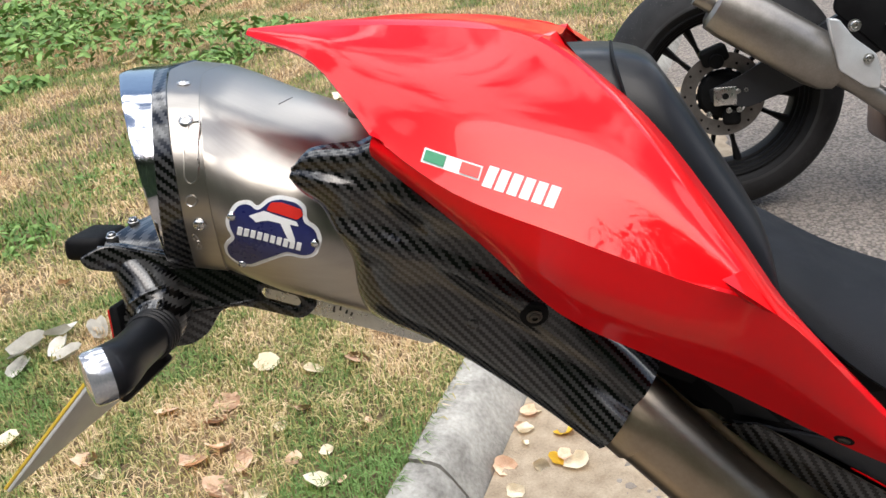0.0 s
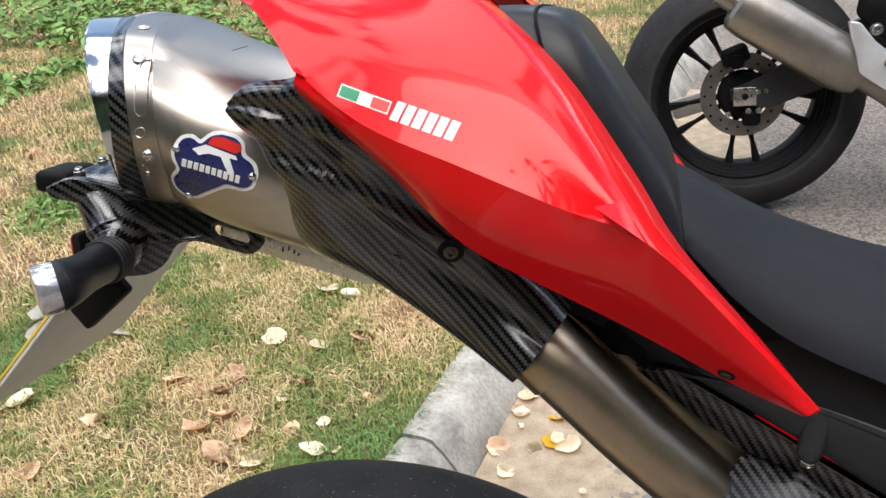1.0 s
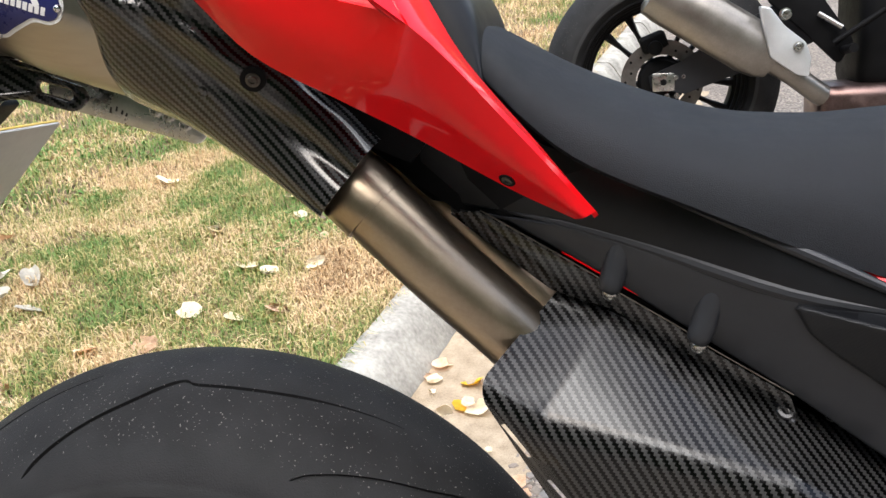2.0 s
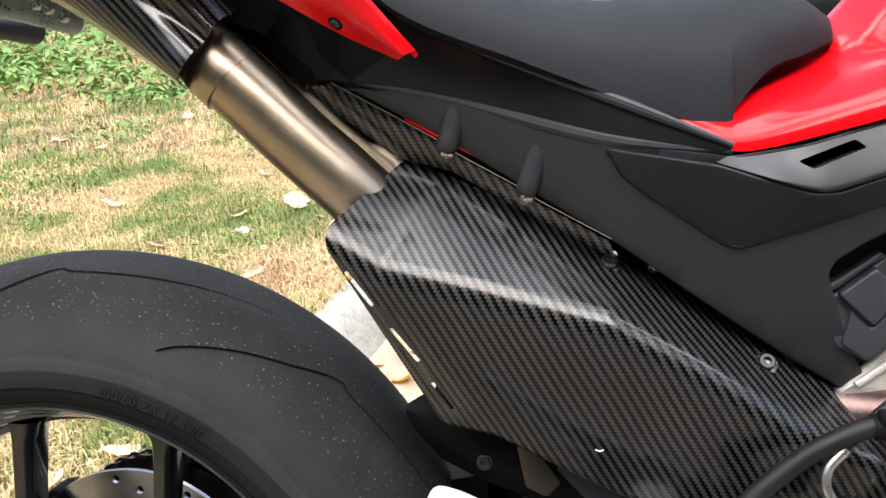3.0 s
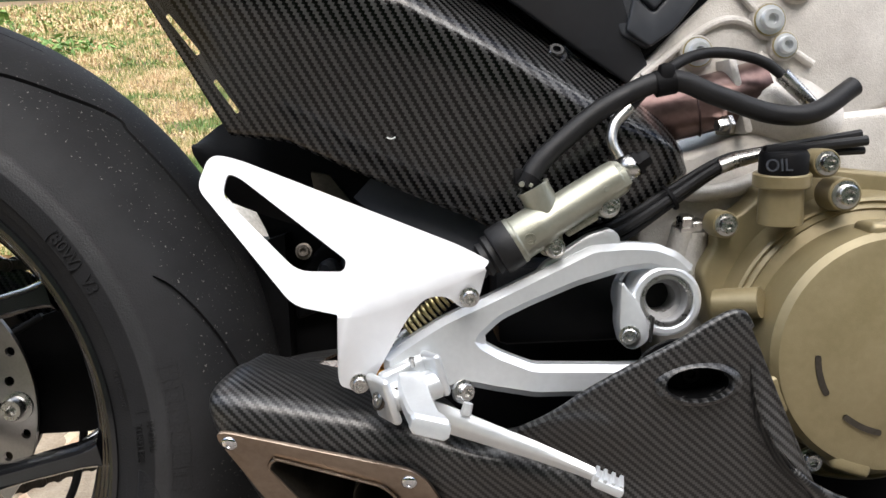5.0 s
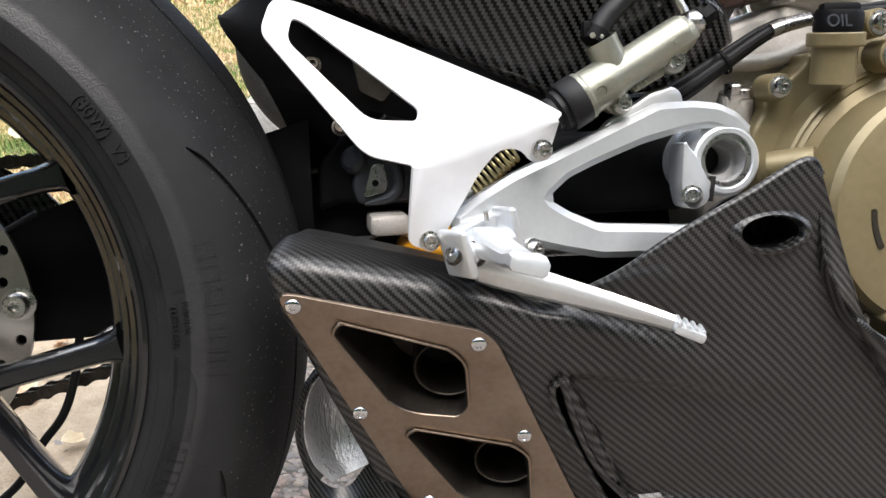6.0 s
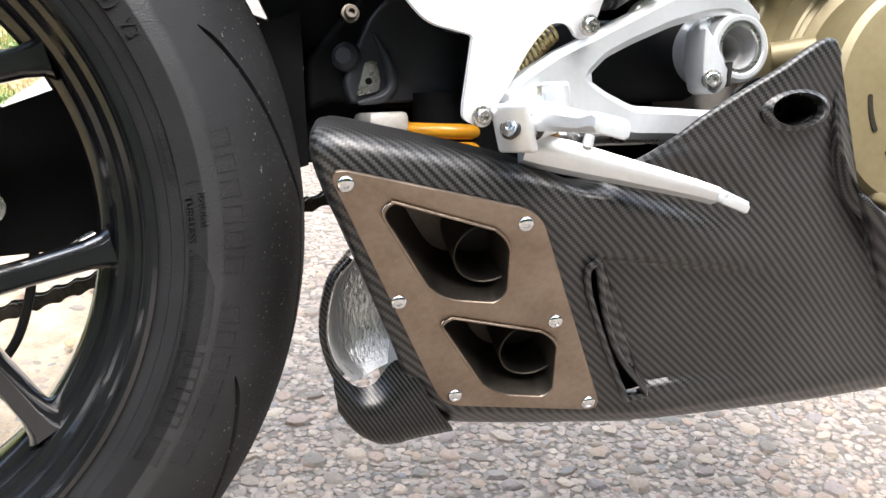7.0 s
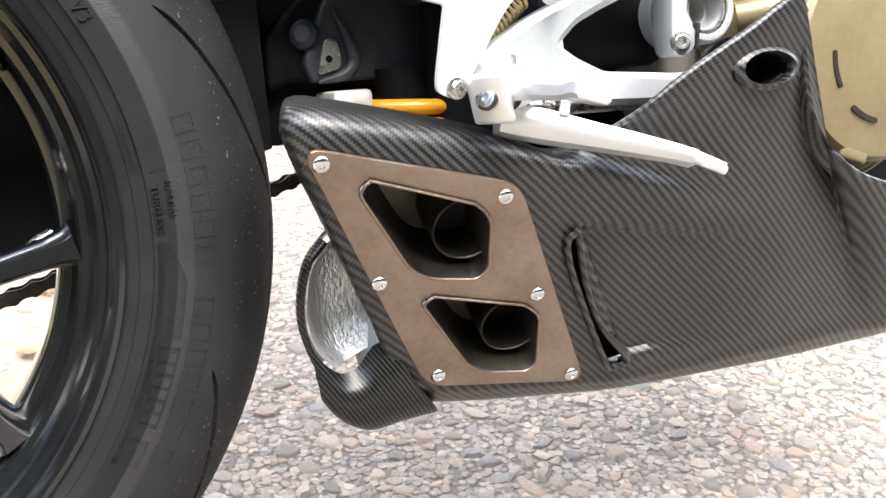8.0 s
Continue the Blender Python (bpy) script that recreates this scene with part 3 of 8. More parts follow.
# rear wheel
def wheel(parent, r_out, half, r_rim, r_in, y_rim, spokes, phase, rim_m, hub_r, tread=True, fork=0.2):
    w = part("wheel", turned([(hub_r, -0.05), (hub_r, 0.05), (hub_r * 0.6, 0.055), (hub_r * 0.6, -0.055)], AXLE, (0, 1, 0), 32, close=True), rim_m, parent)
    w.name = "wheel"
    # tyre section: sidewall bulge and round crown
    sec = []
    cr = r_out - half * 1.0
    for k in range(45):
        a = math.pi * (k / 44)
        sec.append((cr + half * 1.0 * abs(math.sin(a)) ** 0.92, -half * math.cos(a)))
    low = [(r_rim + 0.0175, -half * 0.985), (r_rim + 0.0170, -half * 0.966), (r_rim + 0.010, -half * 0.935), (r_rim + 0.0095, -half * 0.92), (r_rim + 0.0035, -half * 0.885), (r_rim - 0.006, -half * 0.84)]
    sec = [q for q in sec if q[0] > r_rim + 0.0185]
    inner = [(r_rim - 0.006, half * 0.8), (r_rim + 0.02, half * 0.75), (r_out - 0.02, 0.02), (r_out - 0.02, -0.02), (r_rim + 0.02, -half * 0.75), (r_rim - 0.006, -half * 0.8)]
    prof = low[::-1] + sec + [(r, -h) for r, h in low] + inner
    tyre = part("tyre", turned(prof, AXLE, (0, 1, 0), 180, close=True), M_TYRE, w, "worn grooved rubber tyre", 50)
    # rim barrel with its stepped lip
    y = y_rim
    rim = [(r_rim + 0.002, -y), (r_rim + 0.0035, -y + 0.004), (r_rim - 0.004, -y + 0.010), (r_rim - 0.012, -y + 0.03), (r_in + 0.004, -0.02), (r_in + 0.004, 0.02), (r_rim - 0.012, y - 0.03), (r_rim - 0.004, y - 0.01), (r_rim + 0.0035, y - 0.004), (r_rim + 0.002, y),
           (r_rim - 0.003, y), (r_rim - 0.012, y - 0.008), (r_in - 0.006, y - 0.04), (r_in - 0.012, 0.012), (r_in - 0.012, -0.028), (r_in - 0.0095, -0.034), (r_in - 0.0075, -0.0355), (r_in - 0.004, -0.0365), (r_in - 0.0015, -0.040), (r_in - 0.001, -0.052), (r_in + 0.001, -0.0555), (r_in + 0.005, -0.057), (r_in + 0.0072, -0.0600), (r_in + 0.0080, -0.0720), (r_in + 0.0100, -0.0750), (r_in + 0.0135, -0.0765), (r_in + 0.0150, -0.0790), (r_in + 0.0155, -y + 0.003), (r_rim - 0.0035, -y), (r_rim - 0.001, -y - 0.0006)]
    part("rim", turned(rim, AXLE, (0, 1, 0), 128, close=True), rim_m, w, "", 24)
    return w, tyre


rear, tyre = wheel(bike, 0.333, 0.100, 0.226, 0.205, 0.090, 5, 0, M_RIM, 0.055)


# one tread groove: degrees from its start, and its offset from the wheel's plane
SIPE = [(0.0, -0.0862), (-3.0, -0.0815), (-10.5, -0.0702), (-18.0, -0.0575), (-24.5, -0.0405), (-27.0, -0.0432), (-35.0, -0.0412), (-44.0, -0.0345), (-56.0, -0.0225)]


def sipe(start, bm):
    """A closed wedge that follows the groove over the crown, to be cut out of the tread."""
    line = [p for p in catmull([V(a, h, 0) for a, h in SIPE], 6)]
    pts, outs = [], []
    for p in line:
        a, h = radians(start + p.x), p.y
        r = 0.233 + 0.1 * math.sqrt(1 - (h / 0.1) ** 2) ** 0.92
        pts.append(AXLE + V(r * math.cos(a), h, r * math.sin(a)))
        outs.append(V((r - 0.233) * math.cos(a), h, (r - 0.233) * math.sin(a)).normalized())
    rings = []
    for i, (p, n) in enumerate(zip(pts, outs)):
        t = i / (len(pts) - 1)
        d = (pts[min(i + 1, len(pts) - 1)] - pts[max(i - 1, 0)]).normalized()
        s = n.cross(d)
        w = 0.0025 * min(1.0, 0.25 + t * 8) * (1.0 if t < 0.5 else 0.75) * min(1.0, 0.2 + (1 - t) * 5)
        rings.append([p + s * w + n * 0.004, p - s * w + n * 0.004, p - s * w * 0.7 - n * 0.0034, p + s * w * 0.7 - n * 0.0034])
    return loft(rings, True, True, bm)


wedges = bmesh.new()
for k in range(8):
    sipe(24.5 + 45 * k, wedges)
cut(tyre, wedges)


def wall_y(r):
    """Offset of the tyre's flank at a radius."""
    k = max(0.0, min(1.0, (r - 0.233) / 0.1)) ** (1 / 0.92)
    return -0.1 * math.sqrt(1 - k * k)


def wall_text(body, a_mid, r, size, raised=0.0010):
    """Moulded letters round the tyre's flank, tops outward."""
    c = bpy.data.curves.new("t", "FONT")
    c.body, c.size, c.align_x = body, size, "CENTER"
    o = new("t", c)
    me = bpy.data.meshes.new_from_object(o.evaluated_get(bpy.context.evaluated_depsgraph_get()))
    bpy.data.objects.remove(o)
    bm = bmesh.new()
    bm.from_mesh(me)
    bpy.data.meshes.remove(me)
    ext = bmesh.ops.extrude_face_region(bm, geom=bm.faces[:])["geom"]
    for g in ext:
        if isinstance(g, bmesh.types.BMVert):
            g.co.z = 1.0
    for v in bm.verts:
        rr = r + v.co.y
        a = radians(a_mid) - v.co.x / r
        v.co = AXLE + V(rr * math.cos(a), wall_y(rr) - (raised if v.co.z > 0.5 else -0.0006), rr * math.sin(a))
    return part("moulded_lettering", bm, M_TYRE, tyre, "moulded tyre lettering")


def wall_bar(a0, a1, r0, r1, name="moulded_bar", raised=0.0007, mat=None, n=10):
    rows = []
    for k in range(n + 1):
        a = radians(a0 + (a1 - a0) * k / n)
        rows.append([AXLE + V(r * math.cos(a), wall_y(r) - h, r * math.sin(a)) for r, h in ((r0, -0.0004), (r0, raised), (r1, raised), (r1, -0.0004))])
    return part(name, loft(rows, False, False), mat or M_TYRE, tyre)


bpy.context.view_layer.update()
wall_text("200/60 ZR 17  M/C", 66, 0.2445, 0.0115)
wall_text("(80W)  V3", 32, 0.2465, 0.0115)
wall_text("RADIAL", 2, 0.2535, 0.0066)
wall_text("TUBELESS", 1, 0.2455, 0.0066)
wall_text("MADE IN GERMANY", 11.0, 0.2395, 0.0034, 0.0006)
# maker's block and model name as plain bars
for a0, a1, r0, r1 in ((-16.7, -17.7, 0.2500, 0.2640), (-17.7, -30.6, 0.2628, 0.2640), (-28.8, -30.6, 0.2500, 0.2628)):
    wall_bar(a0, a1, r0, r1)
for k in range(6):
    wall_bar(-18.4 - 1.72 * k, -19.6 - 1.72 * k, 0.2512, 0.2612)
for k in range(14):
    a = 12.2 - 3.3 * k
    if k != 6:
        wall_bar(a, a - 2.4, 0.2672, 0.2680)
        wall_bar(a, a - 2.4, 0.2792, 0.2800)
        wall_bar(a, a - 0.35, 0.2680, 0.2792, n=1)
        wall_bar(a - 2.05, a - 2.4, 0.2680, 0.2792, n=1)
for a in range(6, 366, 30):
    wall_bar(a, a + 0.25, 0.2475, 0.2555, "mould_mark", n=1)

# finely hatched field under the lettering
hatch = bmesh.new()
for k in range(130):
    a = radians(-3.5 - 0.24 * k)
    da = radians(0.07)
    top_r = 0.2475 + 0.0145 * min(1.0, k / 22) ** 0.6
    pts = [AXLE + V(r * math.cos(b), wall_y(r) - h, r * math.sin(b)) for b, h in ((a - da, -0.0003), (a, 0.00045), (a + da, -0.0003)) for r in (0.2455, top_r)]
    vs = [hatch.verts.new(p) for p in pts]
    hatch.faces.new((vs[0], vs[1], vs[3], vs[2]))
    hatch.faces.new((vs[2], vs[3], vs[5], vs[4]))
part("moulded_hatching", hatch, M_WALL, tyre, "", 20)

# spokes: five that split in two towards the rim
def spoke(angle):
    bm = bmesh.new()
    c, s = math.cos(radians(angle)), math.sin(radians(angle))
    out, tan = V(c, 0, s), V(-s, 0, c)

    def bar(p, q, wa, wb, ya, yb, ta, tb):
        d = (q - p).normalized()
        side = V(-d.z, 0, d.x)
        rings = []
        for t, k in ((0.0, 1.0), (0.15, 0.92), (0.50, 0.86), (0.84, 0.90), (0.95, 1.10), (1.0, 1.5)):
            o, wd, y0, th = p.lerp(q, t), (wa + (wb - wa) * t) * k, ya + (yb - ya) * t, ta + (tb - ta) * t
            rings.append([o + side * (wd * u) + V(0, y0 + th * v, 0) for u, v in ((-0.5, 0.2), (-0.5, -0.20), (-0.47, -0.26), (-0.30, -0.47), (-0.25, -0.5), (0.25, -0.5), (0.30, -0.47), (0.47, -0.26), (0.5, -0.20), (0.5, 0.2), (0.36, 0.5), (-0.36, 0.5))])
        loft(rings, True, True, bm)

    k = AXLE + out * 0.105
    bar(AXLE + out * 0.045, k + out * 0.012, 0.046, 0.026, -0.030, -0.040, 0.05, 0.03)
    for sg in (-1, 1):
        e = AXLE + (out * math.cos(0.314) + tan * (sg * math.sin(0.314))) * 0.203
        bar(k, e, 0.018, 0.021, -0.040, -0.036, 0.030, 0.036)
    return bm


for i in range(5):
    part("spoke", spoke(49 + 72 * i), M_RIM, rear)
# disc and its carrier, on the far side of the spokes
ring = turned([(0.085, 0.030), (0.1225, 0.030), (0.1225, 0.035), (0.085, 0.035)], AXLE, (0, 1, 0), 96, close=True)
disc = part("brake_disc", ring, M_DISC, rear, "drilled steel brake disc")
_cut = []
for i in range(30):
    a = radians(12 * i)
    rr = (0.094, 0.104, 0.114)[i % 3]
    _cut.append(turned([(0.0042, -0.02), (0.0042, 0.02)], AXLE + V(rr * math.cos(a), 0.033, rr * math.sin(a)), (0, 1, 0), 10))
_all = bmesh.new()
for c in _cut:
    me = bpy.data.meshes.new("tmp")
    c.to_mesh(me)
    c.free()
    _all.from_mesh(me)
    bpy.data.meshes.remove(me)
cut(disc, _all)
part("disc_carrier", turned([(0.05, 0.026), (0.088, 0.030), (0.088, 0.037), (0.05, 0.04)], AXLE, (0, 1, 0), 48, close=True), M_DARK, rear)
part("wheel_nut", turned([(0.030, -0.075), (0.034, -0.070), (0.034, -0.055), (0.018, -0.055), (0.018, -0.075)], AXLE, (0, 1, 0), 6, close=True), M_STEEL, rear)
part("sprocket", turned([(0.07, 0.095), (0.105, 0.095), (0.105, 0.101), (0.07, 0.101)], AXLE, (0, 1, 0), 84, close=True), M_CHAIN, rear)
# valve stem
part("valve", tube([V(0.190, 0.014, 0.318), V(0.182, 0.012, 0.314), V(0.168, 0.008, 0.306)], [0.0042, 0.0046, 0.0036], 12, 3), M_STEEL, rear, "steel angled tyre valve")

# silencer under the tail: a box-section can with an oblique, swept end
REAR = [(-0.070, 0.914), (-0.105, 0.921), (-0.135, 0.960), (-0.133, 1.000), (-0.106, 1.027), (-0.050, 1.041), (0.0, 1.043), (0.020, 0.990), (0.0, 0.925)]
MID = [(-0.065, 0.884), (-0.098, 0.889), (-0.125, 0.936), (-0.121, 0.968), (-0.098, 0.993), (-0.050, 1.005), (0.0, 1.006), (0.018, 0.955), (0.0, 0.892)]
FORE = [(-0.060, 0.850), (-0.080, 0.854), (-0.098, 0.888), (-0.096, 0.910), (-0.080, 0.930), (-0.050, 0.940), (-0.02, 0.940), (-0.005, 0.905), (-0.02, 0.860)]


def can_ring(x0, sweep, sec, grow=1.0, lean=0.0):
    """A rounded section of the can at x0, swept back towards the centre plane."""
    cy, cz = sum(p[0] for p in sec) / len(sec), sum(p[1] for p in sec) / len(sec)
    pts = []
    for y, z in sec:
        y, z = cy + (y - cy) * grow, cz + (z - cz) * grow
        pts.append(V(0, y, z))
    out = []
    for p in rounded(pts, 0.017, 5):
        out.append(V(x0 + sweep * max(0.0, -p.y - 0.055) - lean * (p.z - cz), p.y, p.z))
    return out


def blend(a, b, t):
    return [(p[0] + (q[0] - p[0]) * t, p[1] + (q[1] - p[1]) * t) for p, q in zip(a, b)]


silencer = part("silencer", loft([can_ring(-0.114, 0.40, REAR, 0.985), can_ring(-0.088, 0.34, blend(REAR, MID, 0.10)), can_ring(-0.070, 0.20, blend(REAR, MID, 0.30)), can_ring(-0.045, 0.08, blend(REAR, MID, 0.62)), can_ring(-0.008, 0.0, MID), can_ring(0.03, 0, blend(MID, FORE, 0.38)), can_ring(0.07, 0, blend(MID, FORE, 0.75)), can_ring(0.11, 0, FORE, 0.9)]), M_TITAN, bike, "brushed titanium exhaust silencer", 30)
cap = part("end_cap", loft([can_ring(-0.1290, 0.46, REAR, 0.985, -0.08), can_ring(-0.1280, 0.455, REAR, 1.020, -0.08), can_ring(-0.114, 0.43, REAR, 1.024), can_ring(-0.112, 0.42, REAR, 0.99)]), M_CARBON_SHIELD, silencer, "carbon fibre end cap")
spout = loft([can_ring(-0.1275, 0.46, REAR, 0.985, -0.08), can_ring(-0.1330, 0.47, REAR, 1.000, -0.01), can_ring(-0.1390, 0.49, REAR, 1.022, 0.10), can_ring(-0.1408, 0.50, REAR, 1.018, 0.12), can_ring(-0.1400, 0.50, REAR, 0.985, 0.12), can_ring(-0.130, 0.46, REAR, 0.93, 0.0)], False)
part("spout", spout, M_CHROME, silencer, "polished steel outlet lip")


def mirrored(bm):
    """Adds the other side's half."""
    me = bpy.data.meshes.new("tmp")
    bm.to_mesh(me)
    for v in me.vertices:
        v.co.y = -v.co.y
    me.flip_normals()
    bm.from_mesh(me)
    bpy.data.meshes.remove(me)
    return bm


# tail fairing
CREASE = [(-0.043, -0.091, 1.0575), (0.008, -0.130, 1.040), (0.045, -0.160, 1.003), (0.087, -0.178, 0.974), (0.14, -0.187, 0.952), (0.19, -0.192, 0.931), (0.234, -0.200, 0.914)]
TOPROW = [(-0.042, -0.088, 1.061), (0.010, -0.098, 1.058), (0.05, -0.101, 1.055), (0.09, -0.105, 1.050), (0.128, -0.118, 1.041), (0.172, -0.150, 1.003), (0.234, -0.200, 0.9145)]
MIDROW = [tuple((Vector(a) + Vector(b)) / 2 + V(0, -0.010, 0.006) * (1 - abs(i - 3) / 3.2)) for i, (a, b) in enumerate(zip(CREASE, TOPROW))]
tb = patch([CREASE, MIDROW, TOPROW], 5, 6)
low_top = [(0.045, -0.160, 1.003), (0.087, -0.178, 0.974), (0.14, -0.187, 0.952), (0.19, -0.192, 0.931), (0.234, -0.200, 0.914), (0.282, -0.174, 0.858), (0.322, -0.153, 0.808)]
low_bot = [(0.0400, -0.1500, 0.9900), (0.0937, -0.1570, 0.9434), (0.1339, -0.1600, 0.9036), (0.1818, -0.1580, 0.8768), (0.2224, -0.1540, 0.8544), (0.2752, -0.1480, 0.8223), (0.3120, -0.1470, 0.8037)]
low_mid = [tuple((Vector(a) + Vector(b)) / 2 + V(0, -0.005, 0)) for a, b in zip(low_top, low_bot)]
patch([low_top, low_mid, low_bot], 5, 5, bm=tb)
# turned-in edge along the seat: from the ridge to the inner line
ridge = catmull(TOPROW, 5)[20:30] + catmull(low_top, 5)[20:31]
inner = catmull([(0.134, -0.075, 1.041), (0.184, -0.098, 0.994), (0.224, -0.118, 0.938), (0.251, -0.132, 0.895), (0.292, -0.139, 0.846), (0.325, -0.148, 0.806)], 4)
loft([ridge, [p.lerp(q, 0.12) + V(0.0015, 0, 0.0015) for p, q in zip(ridge, inner)], [p.lerp(q, 0.5) + V(0.001, 0, 0.001) for p, q in zip(ridge, inner)], inner], False, False, tb)
deck = [[(-0.041, -0.087, 1.0592), (0.010, -0.097, 1.0562), (0.05, -0.100, 1.0532), (0.09, -0.104, 1.0482), (0.128, -0.117, 1.0392)], [(-0.034, -0.078, 1.061), (0.012, -0.076, 1.061), (0.05, -0.074, 1.058), (0.09, -0.074, 1.053), (0.134, -0.075, 1.041)],
        [(0.005, -0.05, 1.058), (0.03, -0.045, 1.058), (0.055, -0.04, 1.056), (0.09, -0.04, 1.051), (0.135, -0.04, 1.040)], [(0.02, 0.0, 1.056), (0.035, 0.0, 1.057), (0.055, 0.0, 1.055), (0.09, 0.0, 1.05), (0.135, 0.0, 1.039)]]
patch(deck, 4, 4, bm=tb)
mirrored(tb)
bmesh.ops.remove_doubles(tb, verts=tb.verts[:], dist=0.0006)
bmesh.ops.recalc_face_normals(tb, faces=tb.faces[:])
bmesh.ops.solidify(tb, geom=tb.faces[:], thickness=0.0028)
tail = part("tail_fairing", tb, M_RED, bike, "glossy red tail fairing", 22)
# hole and its screw near the fairing's lower tip; the hole's shade is a flat dark disc
_p, _n = onto(tail, 0.2750, 0.8278)
part("screw_cup", turned([(0.0001, 0.0004), (0.0040, 0.0004), (0.0048, 0.0006), (0.0051, 0.0001), (0.0051, -0.002)], _p, _n, 20), M_DARK, tail, "flat dark disc standing in for the shaded screw recess")
screw(tail, _p + _n * 0.0002, _n, 0.0024, 0.0010, M_BORE)


def decal(pts, material, name, parent, out=(0, -0.0010, 0), label=""):
    o = Vector(out)
    return part(name, sheet([p + o for p in pts], (), tuple(-o * 0.6)), material, parent, label)


def on_tail(u, v, out):
    """A place on the flank, u along the lettering's line and v across it."""
    x, z = 0.0705 + 0.066 * u + 0.0022 * v, 0.9890 - 0.0235 * u + 0.0063 * v
    return onto(tail, x, z, out)[0]


for u0, u1, m in ((0.0, 0.44, M_LABEL_W), (0.015, 0.17, M_LABEL_G), (0.29, 0.43, M_LABEL_R)):
    k, lift = (0.0, 0.0004) if m is M_LABEL_W else (0.12, 0.0009)
    quad = [on_tail(u0, k, lift), on_tail(u1, k, lift), on_tail(u1, 1 - k, lift), on_tail(u0, 1 - k, lift)]
    part("decal", sheet(quad, (), (0.0002, 0.0004, 0)), m, tail, "small striped flag decal")
for k in range(6):
    u0 = 0.47 + k * 0.09
    quad = [on_tail(u0, -0.25, 0.0005), on_tail(u0 + 0.068, -0.25, 0.0005), on_tail(u0 + 0.085, 1.2, 0.0005), on_tail(u0 + 0.017, 1.2, 0.0005)]
    part("decal", sheet(quad, (), (0.0002, 0.0004, 0)), M_LABEL_W, tail, "white slanted lettering bar")

# pad behind the seat, seat, tank
def saddle(center, edge, mid=0.72, crown=0.012, thick=0.03, nu=5):
    """A cushion from its centre line and its right edge, mirrored."""
    right = [[Vector(e) for e in edge]]
    rows = []
    for f in (1.0, 0.93, mid, 0.38, 0.0):
        row = []
        for c, e in zip(center, edge):
            c, e = Vector(c), Vector(e)
            p = c.lerp(e, f)
            k = math.sqrt(max(0.0, 1 - f ** 2.6))
            p.z = e.z + (c.z - e.z) * k
            row.append(p)
        rows.append(row)
    under = [Vector(e) + V(0, 0.012, -thick) for e in edge]
    rows = [under, [Vector(e) + V(0, 0.002, -thick * 0.35) for e in edge]] + rows
    full = rows + [[V(p.x, -p.y, p.z) for p in r] for r in rows[-2::-1]]
    return patch(full, nu, 3)


pad_line = catmull([(0.118, 0, 1.031), (0.140, 0, 1.031), (0.166, 0, 1.029), (0.187, 0, 1.022), (0.200, 0, 1.006), (0.223, 0, 0.969), (0.243, 0, 0.936), (0.250, 0, 0.919), (0.2535, 0, 0.900), (0.2545, 0, 0.875)], 4)
rings = []
for i, p in enumerate(pad_line):
    t = i / (len(pad_line) - 1)
    w = 0.080 + 0.012 * t
    half = [(w + 0.006, -0.075 + 0.03 * t), (w + 0.003, -0.034), (w - 0.004, -0.014), (w - 0.013, -0.004), (w - 0.028, -0.0005), (0.03, 0.001)]
    rings.append([V(p.x + 0.10 * max(0.0, -dz), -y, p.z + dz) for y, dz in half] + [V(p.x + 0.10 * max(0.0, -dz), y, p.z + dz) for y, dz in half[::-1]])
part("pillion_pad", loft(rings), M_PAD, bike, "black pillion seat cowl", 50)
part("pad_seam", tube([(0.176, -0.093, 0.990), (0.170, -0.086, 1.013), (0.167, -0.075, 1.0245), (0.166, -0.05, 1.0292), (0.166, 0, 1.0298), (0.166, 0.06, 1.0285)], 0.0012, 6, 5), M_DARK, bike)
SEAT_C = [(0.215, 0, 0.926), (0.252, 0, 0.914), (0.32, 0, 0.879), (0.40, 0, 0.851), (0.47, 0, 0.844), (0.52, 0, 0.847), (0.535, 0, 0.847), (0.555, 0, 0.845), (0.578, 0, 0.840), (0.597, 0, 0.826)]
SEAT_E = [(0.222, -0.062, 0.916), (0.258, -0.092, 0.880), (0.31, -0.108, 0.836), (0.385, -0.116, 0.803), (0.45, -0.114, 0.776), (0.5125, -0.111, 0.7555), (0.522, -0.105, 0.768), (0.545, -0.092, 0.790), (0.572, -0.076, 0.799), (0.592, -0.058, 0.806)]
sb = saddle(SEAT_C, SEAT_E, 0.7, thick=0.006, nu=6)
bmesh.ops.solidify(sb, geom=sb.faces[:], thickness=0.004)
part("seat", sb, M_SEAT, bike, "black matt rider seat", 75)
